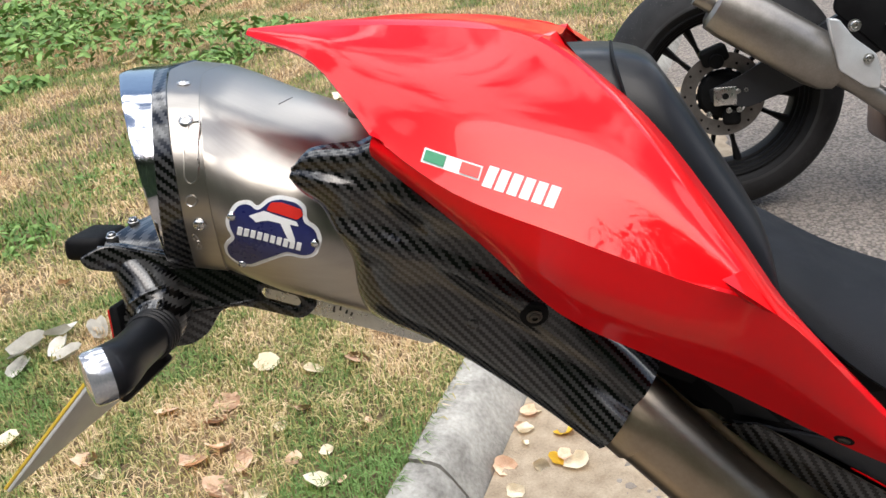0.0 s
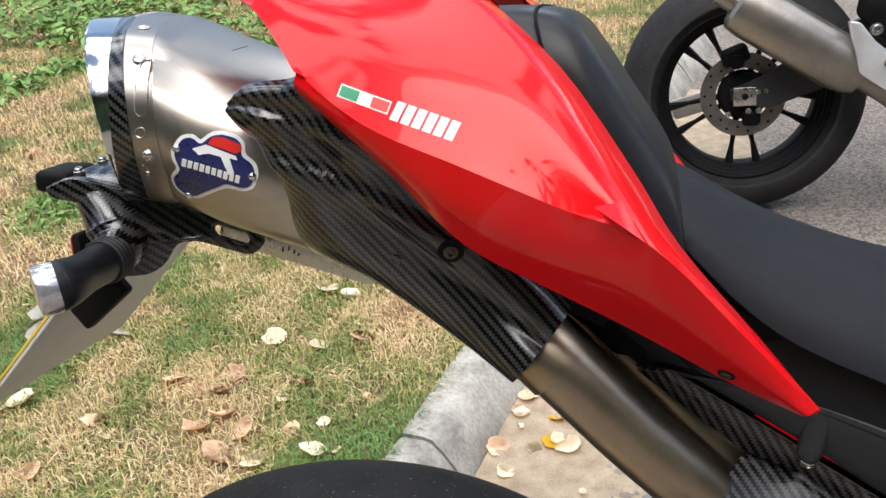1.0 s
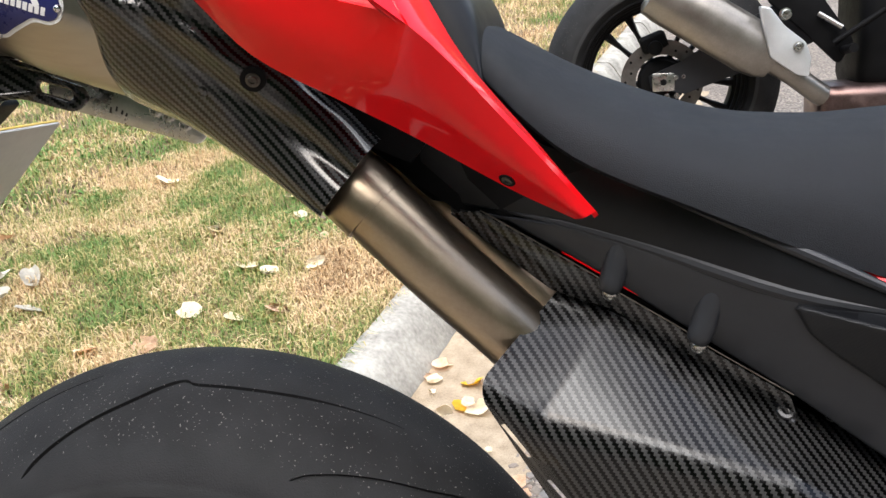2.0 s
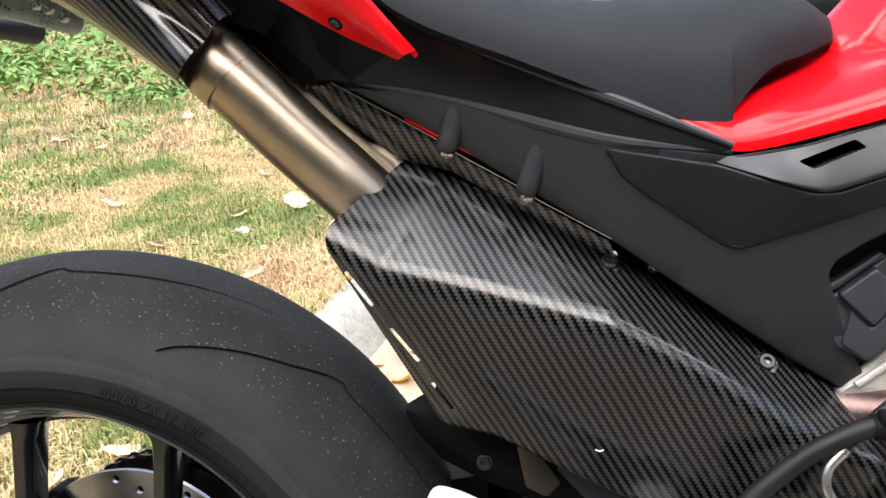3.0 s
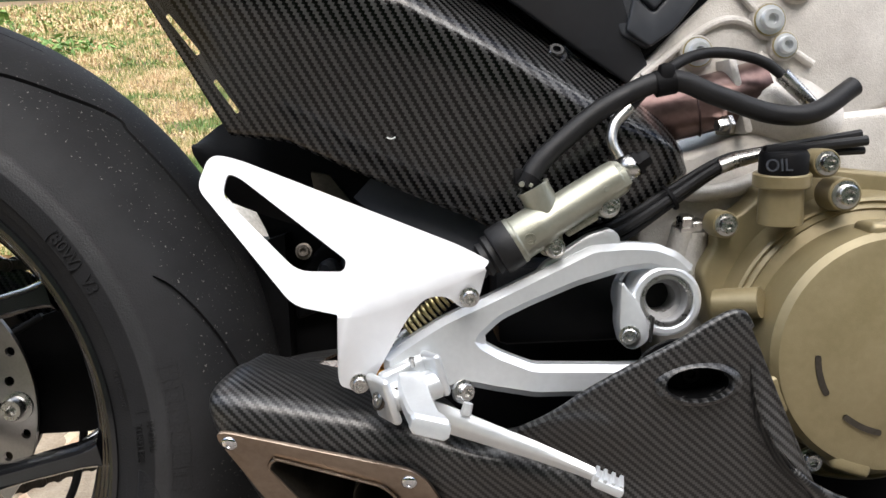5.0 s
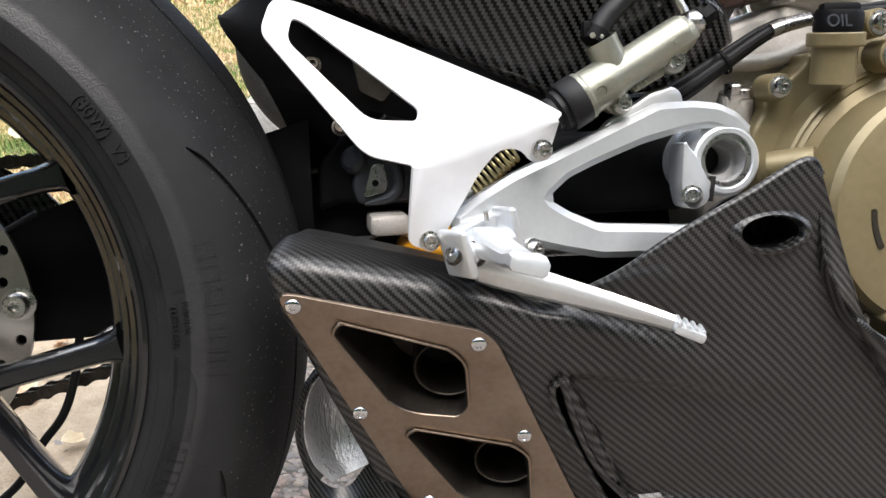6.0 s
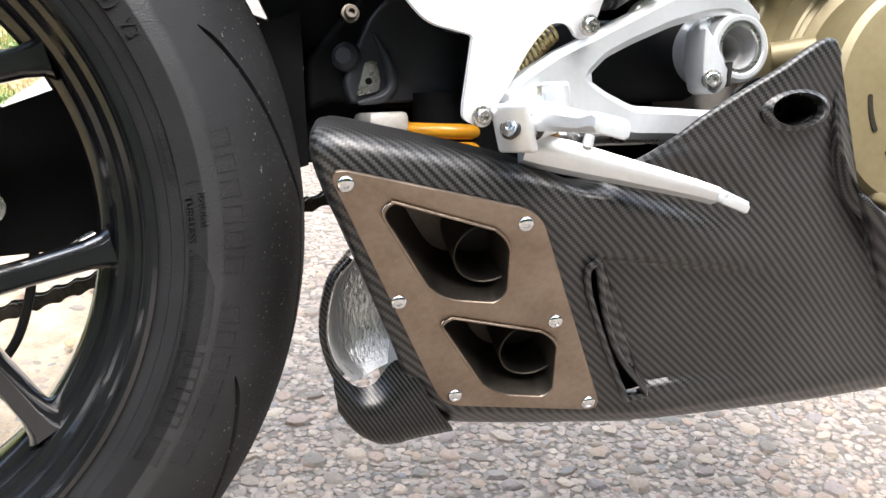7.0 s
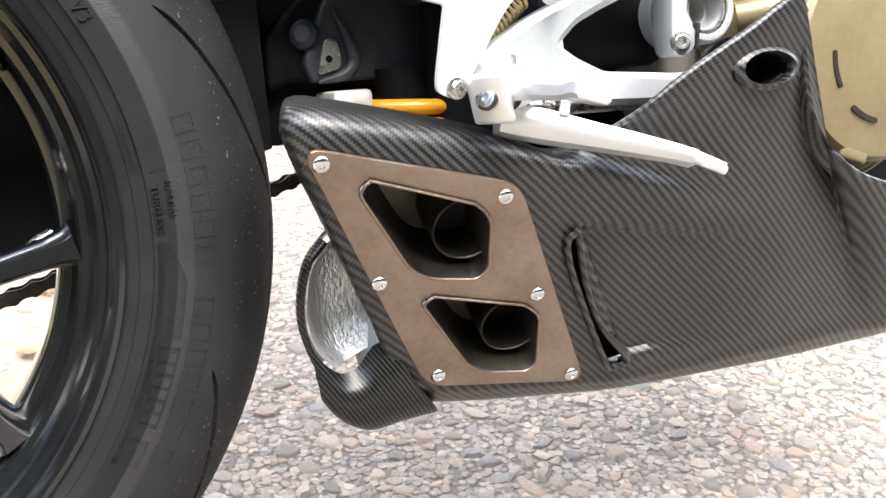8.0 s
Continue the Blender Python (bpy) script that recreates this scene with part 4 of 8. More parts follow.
TK = [[(0.470, -0.108, 0.768), (0.500, -0.118, 0.748), (0.522, -0.126, 0.7375), (0.58, -0.134, 0.749), (0.65, -0.142, 0.768), (0.74, -0.145, 0.795)],
      [(0.474, -0.106, 0.769), (0.502, -0.1165, 0.752), (0.525, -0.1255, 0.745), (0.58, -0.133, 0.757), (0.65, -0.141, 0.777), (0.74, -0.144, 0.805)],
      [(0.478, -0.1035, 0.770), (0.505, -0.111, 0.757), (0.528, -0.1185, 0.752), (0.58, -0.127, 0.764), (0.65, -0.135, 0.784), (0.74, -0.138, 0.813)],
      [(0.487, -0.098, 0.772), (0.512, -0.102, 0.760), (0.535, -0.103, 0.764), (0.585, -0.103, 0.777), (0.65, -0.112, 0.798), (0.74, -0.115, 0.83)],
      [(0.495, -0.085, 0.772), (0.522, -0.085, 0.770), (0.548, -0.080, 0.778), (0.592, -0.072, 0.791), (0.655, -0.086, 0.812), (0.745, -0.09, 0.85)],
      [(0.505, -0.05, 0.775), (0.530, -0.05, 0.775), (0.560, -0.05, 0.785), (0.612, -0.046, 0.815), (0.665, -0.06, 0.87), (0.75, -0.07, 0.915)],
      [(0.515, 0, 0.780), (0.540, 0, 0.785), (0.570, 0, 0.795), (0.625, 0, 0.850), (0.69, 0, 0.925), (0.77, 0, 0.96)]]
kb = patch(TK, 5, 4)
mirrored(kb)
bmesh.ops.remove_doubles(kb, verts=kb.verts[:], dist=0.0005)
bmesh.ops.solidify(kb, geom=kb.faces[:], thickness=0.002)
part("fuel_tank", kb, M_RED, bike, "glossy red fuel tank", 30)


# black side covers
COVER_TOP = [(0.22, 0.794), (0.30, 0.786), (0.437, 0.747), (0.516, 0.735), (0.56, 0.741), (0.64, 0.763), (0.75, 0.790)]


def along(pts, x):
    for p, q in zip(pts, pts[1:]):
        if x <= q[0]:
            return p[1] + (q[1] - p[1]) * max(0.0, (x - p[0]) / (q[0] - p[0]))
    return pts[-1][1]


def side_y(x, z, off=0.0):
    """The cover's outer face: it spreads towards the tank and leans in below."""
    ramp = lambda x0, w: max(0.0, min(1.0, (x - x0) / w))
    return -0.057 - 0.056 * ramp(0.22, 0.22) - 0.0165 * ramp(0.44, 0.08) - 0.006 * ramp(0.52, 0.10) + 0.27 * max(0.0, along(COVER_TOP, x) - z) + off


def side(pts, off=0.0):
    return [V(x, side_y(x, z, off), z) for x, z in pts]


def dense(pts, n=4):
    out = []
    for i, p in enumerate(pts):
        q = pts[(i + 1) % len(pts)]
        out += [(p[0] + (q[0] - p[0]) * k / n, p[1] + (q[1] - p[1]) * k / n) for k in range(n)]
    return out


LOWER = [(0.222, 0.794), (0.3, 0.786), (0.437, 0.747), (0.516, 0.735), (0.56, 0.741), (0.64, 0.763), (0.75, 0.79), (0.75, 0.735), (0.6609, 0.7123), (0.6307, 0.6927), (0.5996, 0.6762), (0.5822, 0.6641), (0.579, 0.6549), (0.5856, 0.6356), (0.5948, 0.6078), (0.6088, 0.5816), (0.6107, 0.569), (0.5999, 0.5679), (0.5572, 0.5963), (0.4396, 0.6813), (0.3276, 0.7511), (0.2613, 0.7883)]
SLOTS = ([(0.553, 0.731), (0.562, 0.726), (0.592, 0.738), (0.586, 0.743)], [(0.606, 0.744), (0.612, 0.739), (0.645, 0.752), (0.64, 0.756)])


def gridded(bm, x0, x1, z0, z1, step):
    """Cuts a flat plate into a grid, so that it can be bent."""
    for k in range(1, int((x1 - x0) / step) + 1):
        bmesh.ops.bisect_plane(bm, geom=bm.verts[:] + bm.edges[:] + bm.faces[:], plane_co=(x0 + step * k, 0, 0), plane_no=(1, 0, 0))
    for k in range(1, int((z1 - z0) / step) + 1):
        bmesh.ops.bisect_plane(bm, geom=bm.verts[:] + bm.edges[:] + bm.faces[:], plane_co=(0, 0, z0 + step * k), plane_no=(0, 0, 1))
    return bm


cover_flat = gridded(sheet(rounded([V(x, 0, z) for x, z in LOWER], 0.004, 3), [rounded([V(x, 0, z) for x, z in q], 0.002) for q in SLOTS], (0, 0.006, 0), 0.0016), 0.22, 0.75, 0.56, 0.80, 0.018)
for v in cover_flat.verts:
    v.co.y += side_y(v.co.x, v.co.z)
cover = part("side_cover", cover_flat, M_BLACK, bike, "matt black plastic side cover", 40)
# black sheet stands in for the shade inside the slots
part("slot_shade_sheet", sheet(side([(0.545, 0.724), (0.60, 0.734), (0.655, 0.752), (0.65, 0.765), (0.59, 0.752), (0.545, 0.738)], 0.012), (), (0, 0.002, 0)), M_DARK, bike)
# knee panel, standing proudest along its upper edge, and the band above it that leans back under the tank
CREST = [(0.506, 0.731), (0.535, 0.7205), (0.562, 0.7115), (0.576, 0.7115), (0.620, 0.7265), (0.66, 0.742), (0.75, 0.774)]
UNDER = [(0.5125, 0.7350), (0.535, 0.7365), (0.560, 0.7410), (0.580, 0.7465), (0.615, 0.7555), (0.65, 0.7655), (0.75, 0.790)]
GRIPPY = [(0.4378, 0.7428), (0.448, 0.7237), (0.4624, 0.7114), (0.5122, 0.6763), (0.5227, 0.6732), (0.5736, 0.6888), (0.6646, 0.7195), (0.755, 0.7514)] + CREST[::-1]
FOOT = [(0.4378, 0.7428), (0.448, 0.7237), (0.4624, 0.7114), (0.5122, 0.6763), (0.5227, 0.6732), (0.5736, 0.6888), (0.6646, 0.7195), (0.755, 0.7514)]


gp = gridded(sheet(rounded([V(x, 0, z) for x, z in GRIPPY], 0.004), (), (0, 0.006, 0), 0.0024, 3), 0.43, 0.75, 0.66, 0.78, 0.012)
for v in gp.verts:
    v.co.y += side_y(v.co.x, v.co.z, -0.0030)
    lo, hi = along(FOOT, v.co.x), along([(0.438, 0.742)] + CREST, v.co.x)
    v.co.y -= 0.014 * max(0.0, min(1.0, (v.co.z - lo) / max(0.004, hi - lo))) * max(0.0, min(1.0, (v.co.x - 0.44) / 0.06))
part("grip_panel", gp, M_GRIP, cover, "ribbed black knee panel")
rows = []
for f, out in ((0.0, -0.0130), (0.08, -0.0168), (0.2, -0.0155), (0.6, -0.0075), (1.0, 0.0010)):
    rows.append([V(a[0] + (b[0] - a[0]) * f, side_y(a[0] + (b[0] - a[0]) * f, a[1] + (b[1] - a[1]) * f) + (out if i else 0.1 * out), a[1] + (b[1] - a[1]) * f) for i, (a, b) in enumerate(zip(CREST, UNDER))])
cb = patch(rows, 5, 4)
shell(cb, 0.0025)
band = part("cover_band", cb, M_BLACK, cover, "", 40)
cut(band, *[sheet(rounded(side(q, -0.03), 0.002), (), (0, 0.06, 0)) for q in SLOTS])
UPPER = [(0.13, 0.93), (0.20, 0.92), (0.235, 0.895), (0.31, 0.834), (0.385, 0.800), (0.45, 0.773), (0.485, 0.756), (0.5165, 0.741), (0.51, 0.737), (0.437, 0.750), (0.30, 0.789), (0.235, 0.797), (0.21, 0.80), (0.17, 0.84)]
part("seat_rail_cover", sheet(rounded(side(dense(UPPER, 2), 0.001), 0.002, 1), (), (0, 0.02, 0), 0.0015), M_PAD, bike, "", 40)
part("rail_edge", tube(side([(0.30, 0.836), (0.385, 0.798), (0.45, 0.771), (0.5165, 0.7415)], 0.001), [0.002, 0.003, 0.004, 0.002], 10, 5), M_BLACK, cover)
part("rail_edge", tube(side([(0.26, 0.795), (0.34, 0.777), (0.437, 0.7485), (0.5165, 0.7375)], 0.004), [0.002, 0.004, 0.005, 0.002], 10, 5), M_BLACK, cover)
# two moulded bosses that hold the shield's strip, running out into the cover
for x, z, xe, ze in ((0.331, 0.747, 0.3395, 0.778), (0.386, 0.716, 0.3965, 0.748)):
    p, e = V(x, side_y(x, z, -0.004), z), V(xe, side_y(xe, ze, 0.010), ze)
    part("boss", tube([p + V(-0.0012, 0.001, -0.003), p + V(0.0005, 0, 0.001), p.lerp(e, 0.35), p.lerp(e, 0.7), e], [0.0070, 0.0080, 0.0082, 0.0084, 0.0086], 20, 5), M_BLACK, cover, "", 60)

# exhaust pipes up to the silencers
part("exhaust_pipe", tube([(0.088, -0.055, 0.883), (0.135, -0.070, 0.838), (0.174, -0.076, 0.803), (0.221, -0.074, 0.755), (0.268, -0.067, 0.708), (0.32, -0.050, 0.645)], [0.030, 0.0265, 0.0258, 0.0258, 0.0262, 0.027], 36, 6), M_TITAN_PIPE, bike, "bronzed titanium exhaust pipe")
part("pipe_collar", tube([(0.1600, -0.0755, 0.8165), (0.1612, -0.0756, 0.8153), (0.1770, -0.0757, 0.7990), (0.1782, -0.0758, 0.7978)], [0.0256, 0.0270, 0.0270, 0.0256], 36, 1, smooth=False), M_TITAN_PIPE, bike)
part("exhaust_pipe", tube([(0.12, 0.020, 0.875), (0.19, -0.005, 0.808), (0.25, -0.022, 0.752), (0.30, -0.028, 0.702), (0.34, -0.028, 0.655)], 0.026, 28, 6), M_TITAN_PIPE, bike, "bronzed titanium exhaust pipe")

# added black sheets that put shade into the gaps under the tail
part("tail_gap_sheet", sheet([V(x, -0.085, z) for x, z in ((0.05, 0.97), (0.09, 0.935), (0.13, 0.885), (0.17, 0.845), (0.205, 0.83), (0.23, 0.86), (0.18, 0.92), (0.10, 0.985))], (), (0, 0.004, 0)), M_DARK, bike, "added black sheet standing in for the shaded gap under the tail")
part("tail_gap_sheet", sheet([V(x, -0.012, z) for x, z in ((0.14, 0.85), (0.20, 0.80), (0.30, 0.69), (0.37, 0.69), (0.30, 0.81), (0.20, 0.89), (0.14, 0.92))], (), (0, 0.004, 0)), M_DARK, bike, "added black sheet standing in for the shaded gap under the tail")

# carbon shield over the silencer's link pipe
def shield_y(x, z):
    return 0.274 - 0.0839 * x - 0.4227 * z


top = [(-0.006, 0.987), (0.004, 0.9935), (0.028, 0.994), (0.052, 0.992), (0.090, 0.945), (0.132, 0.889), (0.163, 0.862), (0.183, 0.842)]
bot = [(-0.009, 0.979), (-0.006, 0.971), (0.006, 0.956), (0.013, 0.930), (0.014, 0.890), (0.060, 0.861), (0.108, 0.826), (0.147, 0.798)]
rows = []
for f, out in ((-0.10, 0.012), (0.0, 0.0), (0.18, -0.006), (0.36, -0.004), (0.55, -0.009), (0.78, -0.010), (0.94, -0.004), (1.0, 0.003), (1.08, 0.014)):
    row = []
    for i, (a, b) in enumerate(zip(top, bot)):
        x, z = a[0] + (b[0] - a[0]) * f, a[1] + (b[1] - a[1]) * f
        wrap = (0.5, 0.6, 0.8, 0.9, 0.9, 0.9, 1.1, 1.25)[i]
        row.append(V(x, shield_y(x, z) + out * wrap + (0, 0, 0, 0, 0, -0.003, -0.013, -0.026)[i] * max(0.0, min(1.0, f)) - (0.004 if i == 7 else 0), z))
    rows.append(row)
cs = patch(rows, 12, 8)
soft = lambda k: max(0.0, min(1.0, k)) ** 2 * (3 - 2 * max(0.0, min(1.0, k)))
for v in cs.verts:
    x, z = v.co.x, v.co.z
    for line, deep, long in (((-0.030, 0.9960, -0.310, 0.110), 0.0060, 0.022), ((0.0000, 0.9590, -0.380, 0.115), 0.0080, 0.034)):
        x0, z0, slope, end = line
        d = z0 + slope * (x - x0) - 1.1 * max(0.0, x - 0.055) ** 1.5 - z
        v.co.y -= deep * soft((d + 0.006) / 0.013) * (1 - soft(d / long)) * soft((x + 0.012) / 0.03) * (1 - soft((x - end + 0.02) / 0.04))
lay_weave(cs, 65, 24)
bmesh.ops.recalc_face_normals(cs, faces=cs.faces[:])
shell(cs, 0.0016)
shield = part("link_shield", cs, M_CARBON_DRAPE, bike, "glossy carbon fibre exhaust shield", 50)
_p, _n = onto(shield, 0.1165, 0.8890)
part("screw_dimple", turned([(0.0001, 0.0004), (0.0070, 0.0004), (0.0082, 0.0002), (0.0086, -0.002)], _p, _n, 22), M_DARK, shield)
screw(shield, _p + _n * 0.0010, _n, 0.0034, 0.0022, M_BORE)
_p, _n = onto(shield, 0.0800, 0.8830)
part("screw_dimple", turned([(0.0001, 0.0006), (0.0022, 0.0008), (0.0034, 0.0002), (0.0040, -0.001)], _p, _n, 16), M_CARBON_SHIELD, shield)


# strap, rivets, badge and marks on the silencer
SN = V(-0.014, -0.858, -0.514)


def on_can(x, z, out=0.001):
    p, n = onto(silencer, x, z)
    return p + n * out


BADGE = [(-0.0551, 0.958), (-0.0481, 0.9664), (-0.0404, 0.9667), (-0.0365, 0.9619), (-0.0302, 0.9668), (-0.0232, 0.9675), (-0.0137, 0.9644), (-0.0087, 0.9596), (-0.0095, 0.9524), (-0.0033, 0.9474), (-0.0019, 0.9393), (-0.0068, 0.9306), (-0.0147, 0.9289), (-0.0241, 0.9323), (-0.0381, 0.9279), (-0.0508, 0.9233), (-0.0592, 0.925), (-0.0647, 0.9321), (-0.0629, 0.9404), (-0.0544, 0.946), (-0.0562, 0.9522)]


def wrapped(pts, r, top, deep=0.0012):
    """A thin plate of the given outline that follows the silencer's side."""
    bm = gridded(sheet(rounded([V(x, 0, z) for x, z in pts], r, 5), (), (0, 1, 0)), -0.07, 0.0, 0.92, 0.97, 0.005)
    for v in bm.verts:
        p, n = onto(silencer, v.co.x, v.co.z)
        v.co = p + n * (top if v.co.y < 0.5 else top - deep)
    bmesh.ops.recalc_face_normals(bm, faces=bm.faces[:])
    return bm


badge = part("badge", wrapped(BADGE, 0.004, 0.0012, 0.002), M_LABEL_W, silencer, "riveted white, navy and red maker's badge")


def inset(pts, d):
    """The outline drawn in by d along its own normals."""
    n, out = len(pts), []
    turn = sum(a[0] * b[1] - b[0] * a[1] for a, b in zip(pts, pts[1:] + pts[:1]))
    for i, (x, z) in enumerate(pts):
        a, b = pts[i - 1], pts[(i + 1) % n]
        tx, tz = b[0] - a[0], b[1] - a[1]
        k = math.hypot(tx, tz)
        out.append((x + tz / k * d, z - tx / k * d) if turn < 0 else (x - tz / k * d, z + tx / k * d))
    return out


part("badge_field", wrapped(inset(BADGE, 0.0024), 0.003, 0.0016), M_LABEL_B, badge)
part("badge_band", wrapped([(-0.0418, 0.9577), (-0.0330, 0.9596), (-0.0223, 0.9549), (-0.0150, 0.9518), (-0.0141, 0.9489), (-0.0190, 0.9506), (-0.0171, 0.9413), (-0.0208, 0.9404), (-0.0242, 0.9516), (-0.0312, 0.9540), (-0.0381, 0.9537)], 0.0006, 0.0019), M_LABEL_W, badge)
part("badge_bar", wrapped([(-0.0284, 0.9638), (-0.0225, 0.9634), (-0.0120, 0.9585), (-0.0108, 0.9550), (-0.0146, 0.9528), (-0.0209, 0.9555), (-0.0314, 0.9599)], 0.0010, 0.0022), M_LABEL_R, badge)
for k in range(10):
    t0, t1 = k / 10, (k + 0.72) / 10
    bar = [(-0.0488 + 0.0362 * t + dx, 0.9522 - 0.0132 * t + dz) for t, dx, dz in ((t0, -0.0019, -0.0044), (t1, -0.0019, -0.0044), (t1, 0, 0), (t0, 0, 0))]
    part("lettering_bar", wrapped(bar, 0.0002, 0.0020), M_LABEL_W, badge)
for x, z in ((-0.0515, 0.9582), (-0.0063, 0.9383), (-0.0562, 0.9262)):
    screw(badge, on_can(x, z, 0.0014), SN, 0.0027, 0.0018, M_CHROME, "rivet", "dome")
# end strap with stamped recesses
strap = part("strap", loft([can_ring(-0.1135, 0.41, REAR, 0.99), can_ring(-0.1125, 0.405, REAR, 1.010), can_ring(-0.0905, 0.36, blend(REAR, MID, 0.10), 1.009), can_ring(-0.0895, 0.355, blend(REAR, MID, 0.105), 0.99)], False), M_TITAN, silencer, "", 30)
def on_strap(x, z, out=0.0006):
    hit, p, n, _ = strap.ray_cast(V(x + 0.0035, -0.6, z), V(0, 1, 0))
    return p + n * out if hit else on_can(x + 0.0035, z, 0.0018)


for pts in ([(-0.0735, 1.012), (-0.0670, 1.012), (-0.0655, 0.990), (-0.0668, 0.981), (-0.0715, 0.9783), (-0.0745, 0.9815)], [(-0.0750, 0.9715), (-0.0710, 0.9727), (-0.0685, 0.9688), (-0.0730, 0.9653), (-0.0765, 0.9678)], [(-0.0785, 0.9490), (-0.0760, 0.9417), (-0.0810, 0.9440)], [(-0.0790, 0.9420), (-0.0775, 0.9372), (-0.0820, 0.9365)]):
    loop = rounded([V(x, 0, z) for x, z in pts], 0.0025, 4)
    line = [on_strap(p.x - 0.0035, p.z, 0.0002) for a, b in zip(loop, loop[1:] + loop[:1]) for p in (a, a.lerp(b, 0.5))]
    part("stamping", tube(line + line[:1], 0.0006, 6, 1, smooth=False), M_STRAP, strap)
screw(strap, on_strap(-0.0750, 0.9545, 0.0004), SN, 0.0042, 0.0028, M_STEEL, "rivet", "dome")
for y, z in ((-0.122, 1.020), (-0.085, 1.038)):
    way = V(-0.1, -0.45, 0.88).normalized()
    hit, p, n, _ = strap.ray_cast(V(-0.0765 - (0.122 + y) * 0.42, y, z) + way * 0.05, -way)
    screw(strap, p + n * 0.0002, n, 0.0042, 0.0018, M_STEEL, "rivet", "dome")
screw(silencer, (0.010, -0.060, 1.005), (0.25, -0.3, 0.9), 0.0045, 0.004, M_BORE, "bolt", "socket")
for a, b in (((-0.0440, 1.0206), (-0.0370, 1.0176)), ((-0.0402, 1.0202), (-0.0394, 1.0135)), ((-0.0440, 1.0206), (-0.0402, 1.0170)), ((-0.0394, 1.0135), (-0.0370, 1.0155))):
    part("mark", tube([on_can(a[0] + (b[0] - a[0]) * k / 3, a[1] + (b[1] - a[1]) * k / 3, 0.0) for k in range(4)], 0.00035, 6, 1, smooth=False), M_MARK, silencer)

# steel bracket, carbon plate hanger, lamp, indicator, plate
brk = [(-0.075, 0.903), (0.014, 0.876), (0.020, 0.876), (0.046, 0.856), (0.043, 0.846), (0.036, 0.842), (-0.044, 0.866), (-0.078, 0.875)]
bracket = part("hanger_bracket", sheet(rounded([V(x, -0.040, z) for x, z in brk], 0.004), (), (0, 0.003, 0), 0.0006), M_STEEL, bike, "brushed steel tail bracket")
for x, z in ((0.017, 0.864), (0.0075, 0.868), (0.029, 0.857)):
    screw(bracket, (x, -0.041, z), (0, -1, -0.1), 0.0036, 0.0045, M_STEEL)
for k, (dx, dz) in enumerate(((0, 0), (0.003, 0.0005), (0.0055, -0.001), (0.0075, -0.002))):
    part("mark", sheet([V(-0.030 + dx * 1.6, -0.0405, 0.868 + dz * 1.6), V(-0.0285 + dx * 1.6, -0.0405, 0.8675 + dz * 1.6), V(-0.0275 + dx * 1.6, -0.0405, 0.8715 + dz * 1.6 - k * 0.0006), V(-0.0285 + dx * 1.6, -0.0405, 0.872 + dz * 1.6 - k * 0.0006)], (), (0, 0.0008, 0)), M_MARK, bracket)
arm = [(-0.172, 0.930), (-0.156, 0.937), (-0.120, 0.922), (-0.075, 0.9015), (-0.036, 0.8875), (-0.033, 0.879), (-0.044, 0.8695), (-0.085, 0.881), (-0.098, 0.882), (-0.108, 0.866), (-0.118, 0.860), (-0.136, 0.861), (-0.153, 0.872), (-0.155, 0.886), (-0.143, 0.905), (-0.146, 0.915), (-0.168, 0.922)]
hang_y = lambda x: -0.061 - max(0.0, -0.085 - x) * 0.5
slot = rounded([V(x, hang_y(x), z) for x, z in ((-0.0690, 0.8932), (-0.0460, 0.8862), (-0.0440, 0.8815), (-0.0475, 0.8785), (-0.0700, 0.8855), (-0.0722, 0.8895))], 0.0035)
hanger = part("plate_hanger", sheet(rounded([V(x, hang_y(x), z) for x, z in arm], 0.007), (slot,), (0, 0.005, 0), 0.0016, 3), M_CARBON_SHIELD, bike, "carbon fibre number plate hanger", 50)
hb = patch([[(-0.172, -0.092, 0.927), (-0.130, -0.076, 0.922), (-0.09, -0.058, 0.908)], [(-0.168, -0.06, 0.936), (-0.13, -0.05, 0.930), (-0.09, -0.04, 0.915)], [(-0.165, 0.0, 0.938), (-0.13, 0.0, 0.932), (-0.09, 0.0, 0.918)], [(-0.165, 0.05, 0.934), (-0.13, 0.05, 0.930), (-0.09, 0.04, 0.915)]], 4, 4, 0.004)
part("hanger_top", hb, M_CARBON_SHIELD, hanger)
part("hanger_neck", tube([(-0.166, -0.080, 0.930), (-0.152, -0.080, 0.920), (-0.141, -0.080, 0.906), (-0.134, -0.083, 0.893), (-0.129, -0.092, 0.885), (-0.1265, -0.103, 0.8815)], [0.005, 0.0130, 0.0185, 0.0215, 0.0185, 0.0155], 28, 5), M_CARBON_SHIELD, hanger, "", 50)
part("hanger_rib", tube([(-0.168, -0.086, 0.932), (-0.140, -0.078, 0.9265), (-0.105, -0.066, 0.913), (-0.060, -0.058, 0.8985)], [0.0015, 0.0030, 0.0032, 0.0020], 10, 5), M_CARBON_SHIELD, hanger)
part("hanger_rib", tube([(-0.150, -0.094, 0.912), (-0.128, -0.092, 0.907), (-0.108, -0.075, 0.894), (-0.100, -0.066, 0.886)], [0.001, 0.0032, 0.0036, 0.0012], 10, 5), M_CARBON_SHIELD, hanger)
part("plate_lamp", block((0.027, 0.045, 0.016), Matrix.Translation((-0.184, -0.060, 0.930)) @ Euler((0, radians(4), radians(6))).to_matrix().to_4x4(), 0.005, 3), M_DARK, hanger, "black number plate lamp")
for p in ((-0.166, -0.040, 0.9385), (-0.166, -0.070, 0.9355)):
    screw(hanger, p, (0, -0.2, 1), 0.003, 0.003, M_STEEL)
